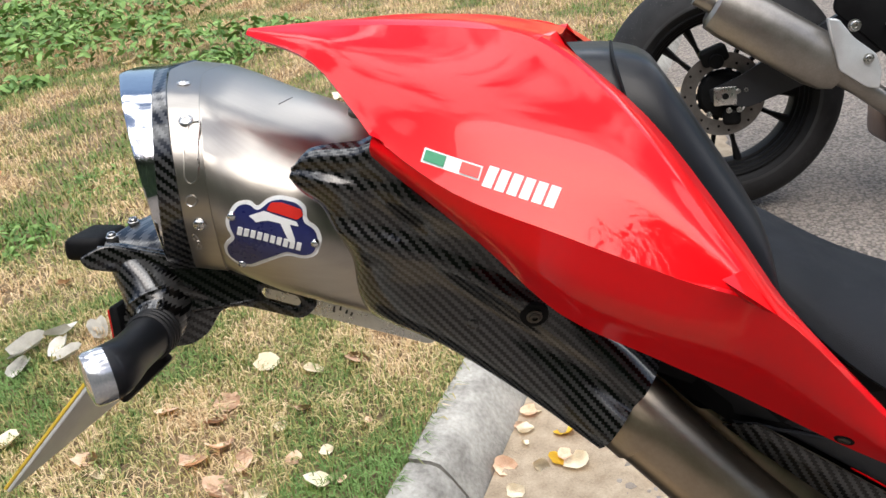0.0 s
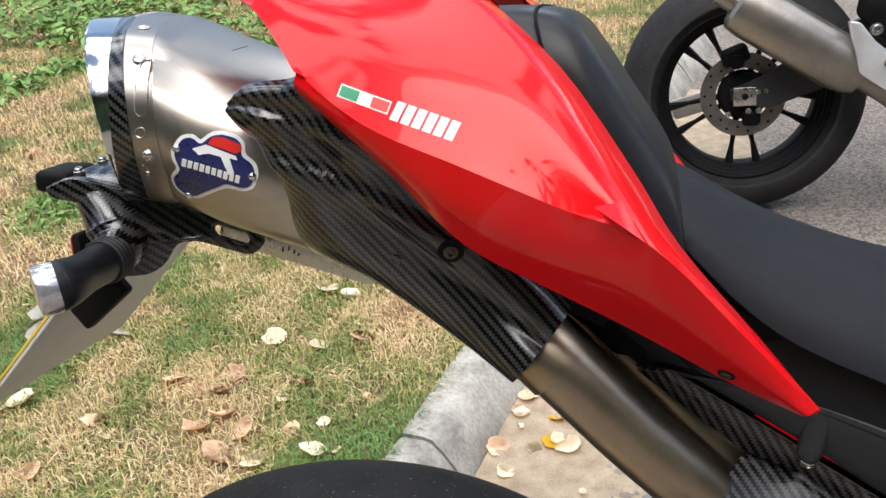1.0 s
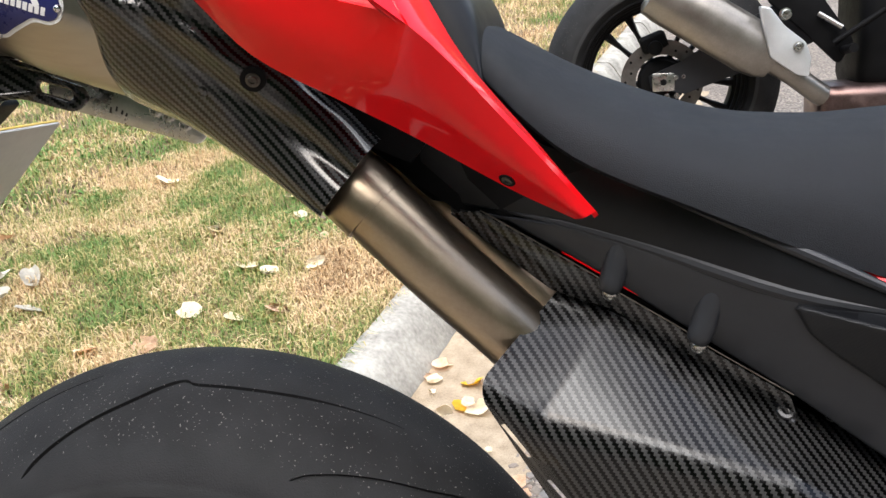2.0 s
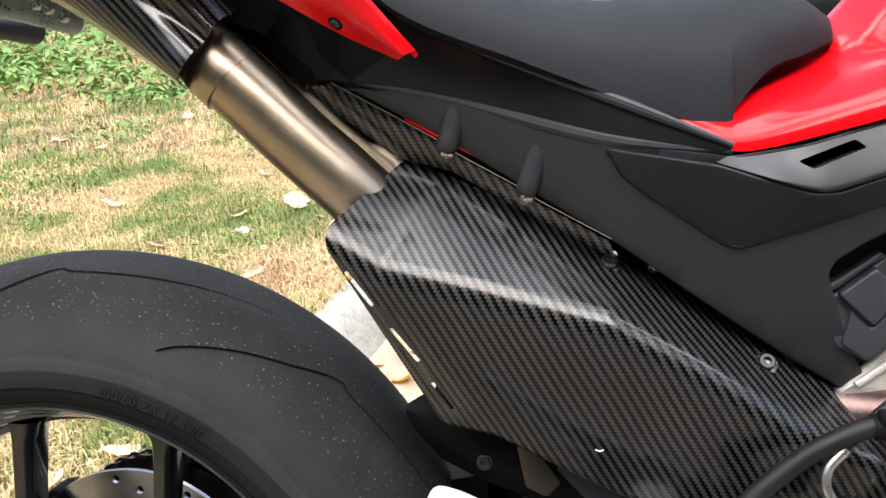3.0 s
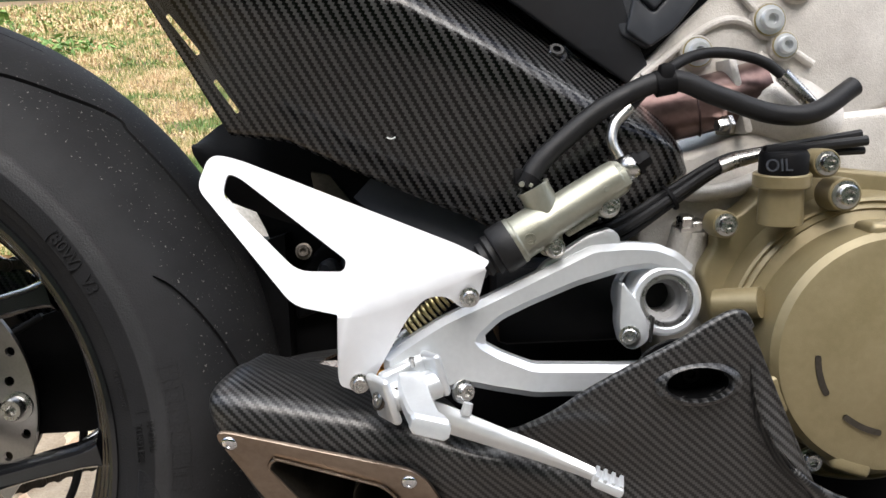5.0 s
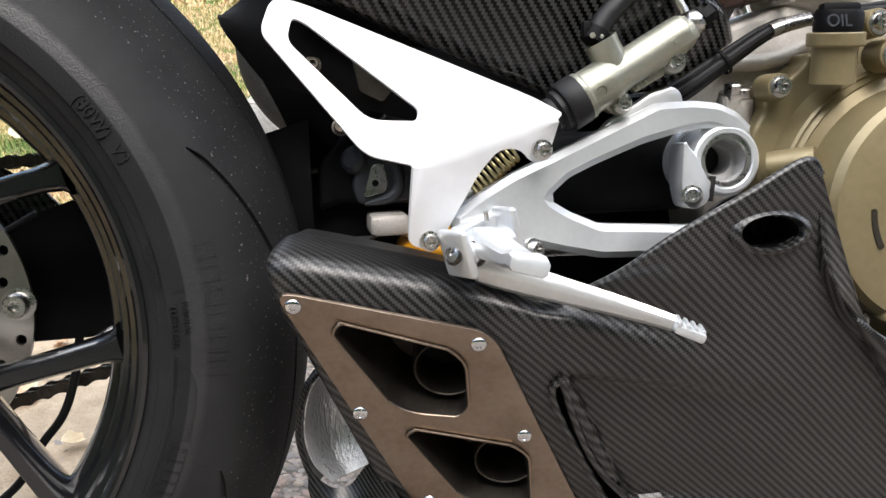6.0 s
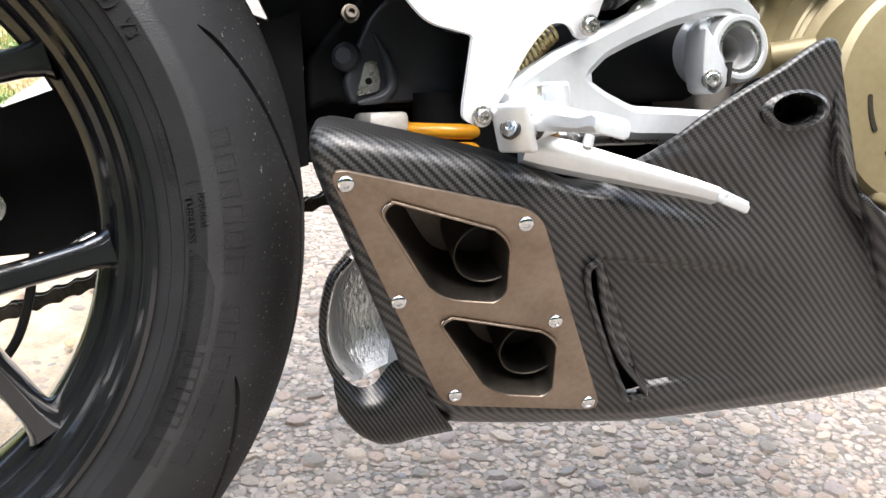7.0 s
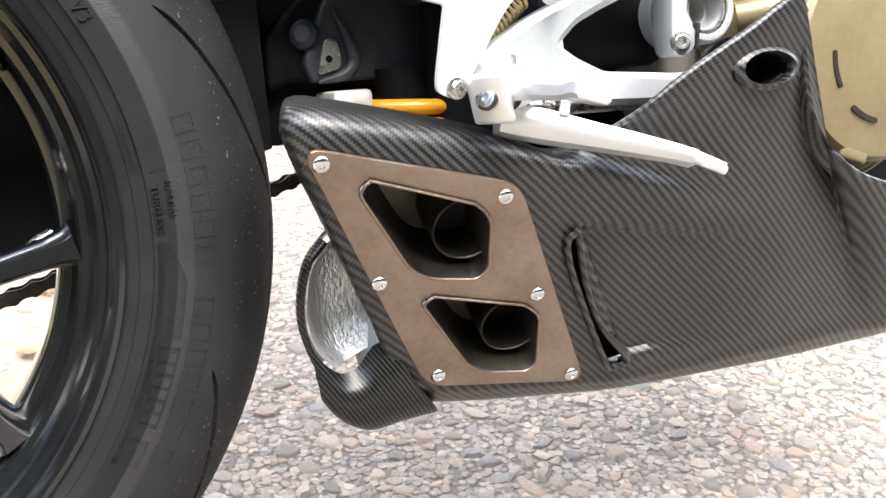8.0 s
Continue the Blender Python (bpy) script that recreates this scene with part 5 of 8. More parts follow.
part("reflector", block((0.007, 0.03, 0.036), Matrix.Translation((-0.157, -0.085, 0.878)), 0.002), M_DARK, hanger)
part("reflector_face", block((0.003, 0.026, 0.031), Matrix.Translation((-0.161, -0.085, 0.878)), 0.001), M_REFLECTOR, hanger, "red rear reflector")
ind = part("indicator", tube([(-0.126, -0.100, 0.881), (-0.125, -0.118, 0.881), (-0.122, -0.145, 0.881), (-0.1185, -0.170, 0.882), (-0.1195, -0.177, 0.882), (-0.1215, -0.182, 0.882)], [0.0148, 0.0140, 0.0136, 0.0158, 0.0162, 0.0150], 22, 5), M_PAD, bike, "black stalk indicator with clear lens")
for k in range(4):
    part("collar", turned([(0.0146, 0.0), (0.0160, 0.0010), (0.0160, 0.0024), (0.0146, 0.0034)], (-0.1262 + k * 0.0003, -0.102 - k * 0.0042, 0.881), (0.02, -1, -0.02), 22), M_RUBBER, ind)
part("lens", turned([(0.0160, -0.003), (0.0163, 0.001), (0.0160, 0.0075), (0.0148, 0.0095), (0.009, 0.0105), (0.0001, 0.0108)], (-0.1200, -0.178, 0.882), (-0.74, -0.66, -0.10), 28), M_CLEAR, ind, "clear ribbed lamp lens")
plate = part("number_plate", block((0.003, 0.20, 0.150), Matrix.Translation((-0.238, 0.030, 0.797)) @ Euler((0, radians(45), 0)).to_matrix().to_4x4(), 0.001), M_PLATE_BACK, bike, "number plate seen edge-on, grey back")
part("plate_face", block((0.0024, 0.2005, 0.1505), Matrix.Translation((-0.2400, 0.030, 0.7990)) @ Euler((0, radians(45), 0)).to_matrix().to_4x4(), 0.0005), M_PLATE_FACE, plate, "yellow plate face")
part("plate_bracket", block((0.05, 0.06, 0.008), Matrix.Translation((-0.165, -0.01, 0.862)) @ Euler((0, radians(-38), 0)).to_matrix().to_4x4(), 0.003), M_DARK, hanger)
part("plate_mount", block((0.05, 0.012, 0.022), Matrix.Translation((-0.168, -0.066, 0.838)) @ Euler((0, radians(-38), 0)).to_matrix().to_4x4(), 0.003), M_DARK, hanger, "black plate mount")
part("far_indicator", tube([(-0.14, 0.10, 0.872), (-0.135, 0.14, 0.872), (-0.13, 0.17, 0.872)], [0.010, 0.013, 0.015], 16, 4), M_PAD, hanger)

# carbon heat shield beside the wheel
def widen(row):
    """More points on both sides of the kinks in the ridge."""
    row = [Vector(p) for p in row]
    out = []
    for i, (p, q) in enumerate(zip(row, row[1:])):
        out += [p] + [p.lerp(q, f) for f in {0: (0.78,), 1: (0.16,), 2: (0.80,), 3: (0.20,)}.get(i, ())]
    return out + [row[-1]]


R_T = widen([(0.296, -0.060, 0.7375), (0.331, -0.066, 0.724), (0.384, -0.070, 0.698), (0.45, -0.073, 0.661), (0.515, -0.068, 0.626), (0.57, -0.075, 0.588), (0.610, -0.086, 0.556), (0.620, -0.060, 0.548)])
R_R = widen([(0.2465, -0.128, 0.6925), (0.284, -0.129, 0.667), (0.36, -0.131, 0.650), (0.44, -0.132, 0.631), (0.50, -0.134, 0.597), (0.562, -0.135, 0.556), (0.612, -0.124, 0.532), (0.632, -0.085, 0.526)])
R_B = widen([(0.3215, -0.0940, 0.5460), (0.360, -0.101, 0.540), (0.41, -0.105, 0.516), (0.47, -0.108, 0.489), (0.51, -0.112, 0.474), (0.575, -0.118, 0.480), (0.622, -0.112, 0.506), (0.636, -0.080, 0.510)])
near = lambda r, q, k: [tuple(Vector(a) + (Vector(b) - Vector(a)).normalized() * k) for a, b in zip(r, q)]
low = [tuple(Vector(p) + V(0.002, 0.030, 0.002)) for p in R_B]
lip = [tuple(Vector(p) + V(0.0, 0.03, -0.02)) for p in R_T]
def fillet(up, mid, down, r, steps, most, flat=0.5):
    """Rows that carry one face round into the next with a soft edge."""
    out = []
    for k in range(steps + 1):
        t = k / steps
        row = []
        for a, m, b in zip(up, mid, down):
            a, m, b = Vector(a), Vector(m), Vector(b)
            s, e = m + (a - m).normalized() * min(r, (a - m).length * most), m + (b - m).normalized() * min(r, (b - m).length * most)
            row.append(s.lerp(e, t) + (m - (s + e) / 2) * (flat * 4 * t * (1 - t)))
        out.append(row)
    return out


def between(p, q, f):
    return [Vector(a).lerp(Vector(b), f) for a, b in zip(p, q)]


ds = patch([R_T, between(R_T, R_R, 0.33)] + fillet(R_T, R_R, R_B, 0.0135, 8, 0.26, 0.33) + [between(R_R, R_B, 0.3), between(R_R, R_B, 0.55), between(R_R, R_B, 0.8)] + fillet(R_R, R_B, low, 0.008, 5, 0.16) + [low], 6, 1)
lay_weave(ds, 21, 6)
bmesh.ops.recalc_face_normals(ds, faces=ds.faces[:])
shell(ds, 0.0016)
duct = part("heat_shield", ds, M_CARBON_SKIN, bike, "glossy carbon fibre exhaust heat shield", 45)
# added black sheet, the shade between the heat shield and the side cover
cover_gap_sheet = [(0.25, 0.750), (0.33, 0.705), (0.45, 0.662), (0.57, 0.588), (0.62, 0.56), (0.63, 0.60), (0.58, 0.66), (0.45, 0.715), (0.30, 0.80)]
part("cover_gap_sheet", sheet([V(x, -0.045, z) for x, z in cover_gap_sheet], (), (0, 0.004, 0)), M_DARK, bike, "added black sheet standing in for the shaded gap above the heat shield")
# slots down its rear edge
cut(duct, *[sheet(rounded([V(x, -0.16, z) for x, z in q], 0.0018, 3), (), (0, 0.1, 0)) for q in ([(0.2640, 0.6672), (0.2609, 0.6652), (0.2772, 0.6400), (0.2804, 0.6418)], [(0.2912, 0.6250), (0.2884, 0.6234), (0.3060, 0.5980), (0.3094, 0.5998)], [(0.3170, 0.5833), (0.3142, 0.5815), (0.3280, 0.5600), (0.3306, 0.5615)])])
strip_t = [(0.2238, 0.7921), (0.2456, 0.7942), (0.3185, 0.7531), (0.3323, 0.7431), (0.3747, 0.7187), (0.3899, 0.7074), (0.4406, 0.6792), (0.4448, 0.6665), (0.3824, 0.7001), (0.3316, 0.7289), (0.2919, 0.7391), (0.2479, 0.7728)]
part("shield_strip", sheet(rounded([V(x, side_y(x, z, -0.004), z) for x, z in strip_t], 0.002, 2), (), (0, 0.002, 0), 0.0005), M_CARBON_DUCT, duct)
part("strip_edge", tube([V(x, side_y(x, z, -0.005), z) for x, z in ((0.246, 0.795), (0.321, 0.753), (0.336, 0.742), (0.377, 0.719), (0.393, 0.708), (0.442, 0.681))], 0.0005, 8, 2), M_BORE, duct)
part("red_edge", tube([V(x, side_y(x, z, 0.0015), z) for x, z in ((0.30, 0.767), (0.345, 0.742), (0.38, 0.724), (0.445, 0.684))], 0.0013, 8, 2), M_RED, bike, "thin red strip of frame")
for p in ((0.331, side_y(0.331, 0.741, -0.006), 0.741), (0.386, side_y(0.386, 0.709, -0.006), 0.709), (0.472, -0.074, 0.657)):
    screw(duct, p, (0.0, -0.75, -0.5), 0.0052, 0.004, M_STEEL, "bolt", "dome")
screw(duct, onto(duct, 0.4405, 0.661)[0], (0.1, -0.75, 0.62), 0.0062, 0.005, M_RIM, "bolt", "socket", "black socket screw")
screw(duct, onto(duct, 0.543, 0.5925)[0], (0.1, -0.75, 0.62), 0.0058, 0.005, M_RIM, "bolt", "socket", "black socket screw")
part("washer_plate", block((0.030, 0.002, 0.006), basis((0.567, -0.072, 0.598), (0.0, -0.6, 0.8)) @ Euler((0, 0, radians(-40))).to_matrix().to_4x4(), 0.0006), M_STEEL, duct)
part("scuff", tube([(0.428, -0.1215, 0.5405), (0.431, -0.1218, 0.5395), (0.4335, -0.1216, 0.5405)], 0.0005, 5, 2), M_LABEL_W, duct)


# carbon belly pan
TOPC = [(0.352, 0.378, -0.095), (0.322, 0.381, -0.125), (0.307, 0.384, -0.156), (0.322, 0.390, -0.177), (0.440, 0.364, -0.178), (0.480, 0.346, -0.176), (0.510, 0.364, -0.187), (0.545, 0.389, -0.197), (0.590, 0.4135, -0.203), (0.630, 0.4325, -0.203), (0.636, 0.405, -0.200), (0.648, 0.358, -0.198), (0.690, 0.316, -0.196), (0.80, 0.285, -0.19)]
BOTC = [(0.415, 0.218, -0.030), (0.396, 0.214, -0.065), (0.386, 0.208, -0.095), (0.405, 0.186, -0.096), (0.515, 0.168, -0.096), (0.560, 0.165, -0.102), (0.600, 0.164, -0.106), (0.650, 0.165, -0.114), (0.700, 0.166, -0.122), (0.745, 0.168, -0.128), (0.765, 0.169, -0.130), (0.785, 0.170, -0.132), (0.81, 0.172, -0.134), (0.86, 0.174, -0.135)]
grid = []
# rows from the top's inner edge, round the soft shoulder, down the flank and under
for f in (-0.21, -0.16, -0.11, 0.0, 0.16, 0.27, 0.45, 0.7, 0.88, 0.95, 1.0, 1.2):
    row = []
    for i, (a, b) in enumerate(zip(TOPC, BOTC)):
        ta, bo = V(a[0], a[2], a[1]), V(b[0], b[2], b[1])
        soft = 1.0 if i < 5 else 0.6 if i == 5 else 0.4
        inward = lambda k: V((0.17, 0.17, 0.17, 0.10, 0.0)[min(i, 4)] * k, 0.30 * k * (1.3 if i < 5 else 0.6 if i == 5 else 0.25), 0.012 * k * (1 if i < 6 else -3))
        if f < 0:
            p = ta + inward(-f * (1 if f < -0.15 else soft))
        elif f == 0.0:
            p = (ta * 2 + ta + inward(0.11 * soft) + ta.lerp(bo, 0.16 * soft)) / 4
        elif f > 1:
            p = bo + V(0, 0.09, -0.006)
        elif f == 1.0:
            p = bo + V(0, 0.020, -0.003)
        else:
            g = f * soft if f < 0.2 else f
            p = ta.lerp(bo, g) + V(0.0, -0.004 * math.sin(math.pi * g), 0)
        row.append(p)
    grid.append(row)
# outlet plate, given as a plane
PN = V(-0.112, -0.896, -0.429)


def on_pan(x, z, out=0.003):
    y = (0.0423 - 0.112 * x - 0.429 * z) / 0.896
    return V(x, y, z) + PN * out


PORT1 = [(0.347, 0.343), (0.352, 0.3505), (0.419, 0.3285), (0.4285, 0.318), (0.432, 0.286), (0.426, 0.2785), (0.386, 0.2845)]
PORT2 = [(0.391, 0.267), (0.397, 0.272), (0.462, 0.2555), (0.473, 0.246), (0.478, 0.208), (0.472, 0.202), (0.432, 0.209)]
OUTL = [(0.315, 0.371), (0.443, 0.338), (0.5185, 0.185), (0.401, 0.2035)]
PR = [0.006, 0.006, 0.010, 0.006, 0.008, 0.006, 0.02]


def swell(pts, k):
    cx, cz = sum(p[0] for p in pts) / len(pts), sum(p[1] for p in pts) / len(pts)
    return [(cx + (x - cx) * k, cz + (z - cz) * k) for x, z in pts]


VENT = [(0.488, 0.302), (0.483, 0.293), (0.496, 0.262), (0.532, 0.198), (0.541, 0.192), (0.549, 0.197), (0.522, 0.228), (0.503, 0.262)]
EYE = [(0.606 + 0.0195 * math.cos(a), 0.3895 + 0.0100 * math.sin(a)) for a in (2 * math.pi * k / 24 for k in range(24))]


def inside(x, z, poly):
    hit = False
    for i, (ax, az) in enumerate(poly):
        bx, bz = poly[i - 1]
        if (az > z) != (bz > z) and x < (bx - ax) * (z - az) / (bz - az) + ax:
            hit = not hit
    return hit


bb = lay_weave(patch(grid, 14, 9), 100, 27)
# pressed panel ahead of the vent, fading out forwards
ease = lambda k: max(0.0, min(1.0, k)) ** 2 * (3 - 2 * max(0.0, min(1.0, k)))
for v in bb.verts:
    if v.co.y < -0.09 and v.co.z > 0.17:
        top = 0.3045 - 0.17 * max(0.0, v.co.x - 0.50)
        front = v.co.x - (0.489 + (0.302 - v.co.z) * 0.52)
        v.co.y += 0.0085 * ease((top - v.co.z) / 0.006) * ease((v.co.z - 0.193) / 0.008) * ease(front / 0.004) * (1 - ease((v.co.x - 0.55) / 0.11))
for v in bb.verts:
    if v.co.y < -0.09 and v.co.x > 0.40:
        over = v.co.z - (0.354 - 0.320 * (v.co.x - 0.4515))
        reach = ease((v.co.x - 0.42) / 0.05) * (1 - ease((v.co.x - 0.53) / 0.08))
        v.co.y += 0.0085 * reach * ease((over + 0.004) / 0.012) * (1 - ease((over - 0.016) / 0.035)) - 0.0018 * reach * math.exp(-((over + 0.007) / 0.006) ** 2)
gone = [f for f in bb.faces if f.calc_center_median().y < -0.08 and any(inside(f.calc_center_median().x, f.calc_center_median().z, p) for p in (swell(PORT1, 1.1), swell(PORT2, 1.1), VENT, swell(EYE, 1.12)))]
bmesh.ops.delete(bb, geom=gone, context="FACES")
bmesh.ops.recalc_face_normals(bb, faces=bb.faces[:])
shell(bb, 0.002)
belly = part("belly_pan", bb, M_CARBON_BELLY, bike, "satin carbon fibre belly pan", 60)
part("vent_lip", tube([on_pan(x, z, 0.0055) for x, z in VENT + VENT[:1]], 0.0023, 8, 5), M_CARBON_LIP, belly)
part("eyelet_lip", loft([[V(0.606 + s * 0.0195 * math.cos(a), dy, 0.3895 + s * 0.0100 * math.sin(a)) for a in (2 * math.pi * k / 28 for k in range(28))] for s, dy in ((1.34, -0.1998), (1.18, -0.2024), (1.05, -0.2032), (0.99, -0.202), (0.97, -0.197))], False), M_CARBON_LIP, belly, "", 60)
# bore and end sheet coloured black in place of the eyelet's inner shade
part("eyelet_tube", loft([[V(0.606 + s * 0.0195 * math.cos(a), dy, 0.3895 + s * 0.0100 * math.sin(a)) for a in (2 * math.pi * k / 28 for k in range(28))] for s, dy in ((0.99, -0.200), (0.95, -0.188), (0.90, -0.176))], False), M_DARK, belly, "", 60)
part("eyelet_shade_sheet", sheet([V(0.606 + 0.032 * math.cos(a), -0.176, 0.3895 + 0.022 * math.sin(a)) for a in (2 * math.pi * k / 20 for k in range(20))], (), (0, 0.004, 0)), M_DARK, belly)
screw(belly, (0.607, -0.177, 0.391), (0, -1, 0), 0.006, 0.005, M_DARK)
# black sheet added as the darkness inside the vent
part("vent_shade_sheet", sheet([on_pan(x, z, -0.018) for x, z in ((0.46, 0.32), (0.53, 0.32), (0.58, 0.185), (0.52, 0.172))], (), tuple(PN * -0.003)), M_DARK, belly)
outlet = part("outlet_plate", sheet(rounded([on_pan(x, z, 0.007) for x, z in OUTL], [0.014, 0.014, 0.014, 0.014], 5), [rounded([on_pan(x, z, 0.007) for x, z in p], PR) for p in (PORT1, PORT2)], tuple(PN * -0.003), 0.0006), M_TITAN_PLATE, belly, "bronze-tinted steel exhaust outlet plate")
for x, z in ((0.3265, 0.3610), (0.4350, 0.3310), (0.3635, 0.2850), (0.4680, 0.2620), (0.4085, 0.2110), (0.5065, 0.1935)):
    screw(outlet, on_pan(x, z, 0.007), PN, 0.0052, 0.0026, M_CHROME, "rivet", "dome")
for p, (tx, tz), tr in ((PORT1, (0.4185, 0.3070), 0.0222), (PORT2, (0.4600, 0.2335), 0.0222)):
    rings = [rounded([on_pan(x, z, 0.0080) for x, z in swell(p, 1.00)], PR), rounded([on_pan(x, z, 0.0086) for x, z in swell(p, 0.97)], PR), rounded([on_pan(x, z, 0.004) for x, z in swell(p, 0.95)], PR)]
    for k, dep in ((0.90, -0.012), (0.84, -0.024), (0.70, -0.040)):
        pts = [(x + (tx - x) * (1 - k) * 0.6, z + (tz - z) * (1 - k) * 0.6) for x, z in swell(p, 0.97)]
        rings.append(rounded([on_pan(x, z, dep) for x, z in pts], PR))
    part("outlet_bowl", loft(rings, False), M_BORE, outlet, "dull steel outlet recess", 40)
    part("port_rim", tube(rounded([on_pan(x, z, 0.0078) for x, z in swell(p, 0.985)], PR) + rounded([on_pan(x, z, 0.0078) for x, z in swell(p, 0.985)], PR)[:1], 0.0010, 8, 2), M_TITAN_PLATE, outlet)
    part("bowl_floor", sheet(rings[-1], (), tuple(PN * -0.002)), M_BORE, outlet)
    c = on_pan(tx, tz, -0.004)
    part("tailpipe", turned([(tr, -0.055), (tr, 0.0), (tr - 0.0006, 0.0008), (tr - 0.0014, 0.0), (tr - 0.0016, -0.055)], c, PN, 40, close=True), M_BORE, outlet, "round tailpipe")
    # sooty black disc closes the pipe in place of its dark depth
    part("tailpipe_bore", turned([(0.0001, -0.033), (tr - 0.001, -0.033), (tr - 0.001, -0.031), (0.0001, -0.031)], c, PN, 32), M_SOOT_SHADE, outlet)
# scoop behind the plate, lined with foil
M_CARBON_SCOOP = carbon("fine_carbon_scoop", -12, tow=0.0009, light=0.016, dark=0.005, rough=0.46, coat=0.6, coat_rough=0.25, relief=0.1, shine=0.15)
foil = [[(0.343, -0.105, 0.303), (0.351, -0.086, 0.303), (0.366, -0.076, 0.303)], [(0.331, -0.105, 0.288), (0.343, -0.080, 0.288), (0.368, -0.074, 0.288)], [(0.326, -0.102, 0.260), (0.342, -0.070, 0.260), (0.374, -0.070, 0.260)],
        [(0.331, -0.100, 0.237), (0.345, -0.072, 0.237), (0.374, -0.074, 0.240)], [(0.343, -0.098, 0.222), (0.354, -0.082, 0.221), (0.370, -0.084, 0.228)]]
part("foil_lining", patch(foil, 6, 5, 0.0008), M_FOIL, belly, "crinkled silver heat foil", 60)
lip = [(0.342, -0.106, 0.306), (0.3285, -0.106, 0.290), (0.3225, -0.104, 0.260), (0.327, -0.103, 0.236), (0.333, -0.104, 0.222)]
part("scoop", patch([lip, [tuple(Vector(p) + V(0.004, 0.018, 0)) for p in lip], [tuple(Vector(p) + V(0.020, 0.052, 0)) for p in lip]], 5, 4, 0.0022), M_CARBON_SCOOP, belly, "carbon scoop lined with silver foil", 50)
part("scoop_lip", tube(lip, 0.0022, 10, 6), M_CARBON_SCOOP, belly)
bowl = [[(0.327, -0.103, 0.238), (0.334, -0.104, 0.227), (0.344, -0.102, 0.219), (0.357, -0.101, 0.221), (0.369, -0.106, 0.236), (0.380, -0.112, 0.232)], [(0.328, -0.106, 0.222), (0.336, -0.109, 0.210), (0.347, -0.110, 0.203), (0.361, -0.111, 0.204), (0.377, -0.113, 0.212), (0.390, -0.112, 0.208)],
        [(0.333, -0.101, 0.205), (0.341, -0.102, 0.193), (0.352, -0.102, 0.184), (0.365, -0.100, 0.179), (0.387, -0.100, 0.181), (0.410, -0.098, 0.181)], [(0.343, -0.060, 0.203), (0.350, -0.060, 0.189), (0.358, -0.058, 0.178), (0.370, -0.056, 0.172), (0.390, -0.055, 0.173), (0.415, -0.055, 0.172)]]
part("scoop_bowl", patch(bowl, 5, 5, 0.0022), M_CARBON_SCOOP, belly, "", 50)


# heel guard: one sheet, its lower flange folded back with a soft bend
HG = (-0.3272, 0.0652, 0.2609)
HF = (-0.1415, 0.245, -0.332)


def mixed(corners, n=5):
    """A closed side-view outline; corners with a radius are rounded, the others kept."""
    out = []
    for i, (x, z, r) in enumerate(corners):
        if not r:
            out.append((x, z))
            continue
        p = V(x, z, 0)
        a, b = V(*corners[i - 1][:2], 0) - p, V(*corners[(i + 1) % len(corners)][:2], 0) - p
        q = min(r, a.length * 0.45, b.length * 0.45)
        s, e = p + a.normalized() * q, p + b.normalized() * q
        for j in range(n + 1):
            t = j / n
            c = s * (1 - t) ** 2 + p * 2 * t * (1 - t) + e * t * t
            out.append((c.x, c.y))
    return out


def filled(bm, loops):
    edges = []
    for loop in loops:
        vs = [bm.verts.new(p) for p in loop]
        edges += [bm.edges.new((vs[i], vs[(i + 1) % len(vs)])) for i in range(len(vs))]
    bmesh.ops.triangle_fill(bm, use_beauty=True, use_dissolve=False, edges=edges)


fold = [(p.x, p.z) for p in catmull([V(0.397, 0, 0.436), V(0.433, 0, 0.4445), V(0.486, 0, 0.4585)], 8)]
ease_in = [min(1.0, 0.12 + 5 * k / 16, 0.12 + 5 * (16 - k) / 16) for k in range(17)]
above = [(x - 0.001, z + 0.010 * k) for (x, z), k in zip(fold, ease_in)]
below = [(x, z - 0.0045 * k) for (x, z), k in zip(fold, ease_in)]
face = mixed([(0.371, 0.4435, 0.008), (0.316, 0.514, 0.006), (0.3235, 0.534, 0.008), (0.340, 0.530, 0.01), (0.472, 0.473, 0.012), (0.4885, 0.4635, 0.004)] + [(x, z, 0) for x, z in above[::-1]])
hole = rounded(in_plane([(0.3305, 0.509), (0.334, 0.522), (0.341, 0.519), (0.403, 0.468), (0.401, 0.4615), (0.374, 0.463)], HG), [0.006, 0.004, 0.004, 0.004, 0.004, 0.008])
skirt = mixed([(x, z, 0) for x, z in below] + [(0.480, 0.4365, 0.006), (0.4705, 0.4345, 0.005), (0.462, 0.4435, 0.008), (0.449, 0.4440, 0.006), (0.437, 0.431, 0.008), (0.418, 0.398, 0.006), (0.413, 0.389, 0.004), (0.404, 0.3865, 0.006), (0.395, 0.391, 0.004), (0.3945, 0.398, 0.004)])
gb = bmesh.new()
filled(gb, [in_plane(face, HG), hole])
filled(gb, [in_plane(skirt, HF)])
rows = []
for k in range(9):
    t = k / 8
    row = []
    for a, f, b in zip(in_plane(above, HG), in_plane(fold, HG), in_plane(below, HF)):
        row.append(a * (1 - t) ** 2 + f * 2 * t * (1 - t) + b * t * t)
    rows.append(row)
loft(rows, False, False, gb)
bmesh.ops.remove_doubles(gb, verts=gb.verts[:], dist=0.00008)
bmesh.ops.recalc_face_normals(gb, faces=gb.faces[:])
shell(gb, 0.0026)
guard = part("heel_guard", gb, M_WHITE, bike, "pale anodised aluminium heel guard", 40)
for p in ((0.475, -0.1775, 0.4425), (0.407, -0.1745, 0.392)):
    screw(guard, p, (0.05, -1, -0.1), 0.0045, 0.0045, M_STEEL)

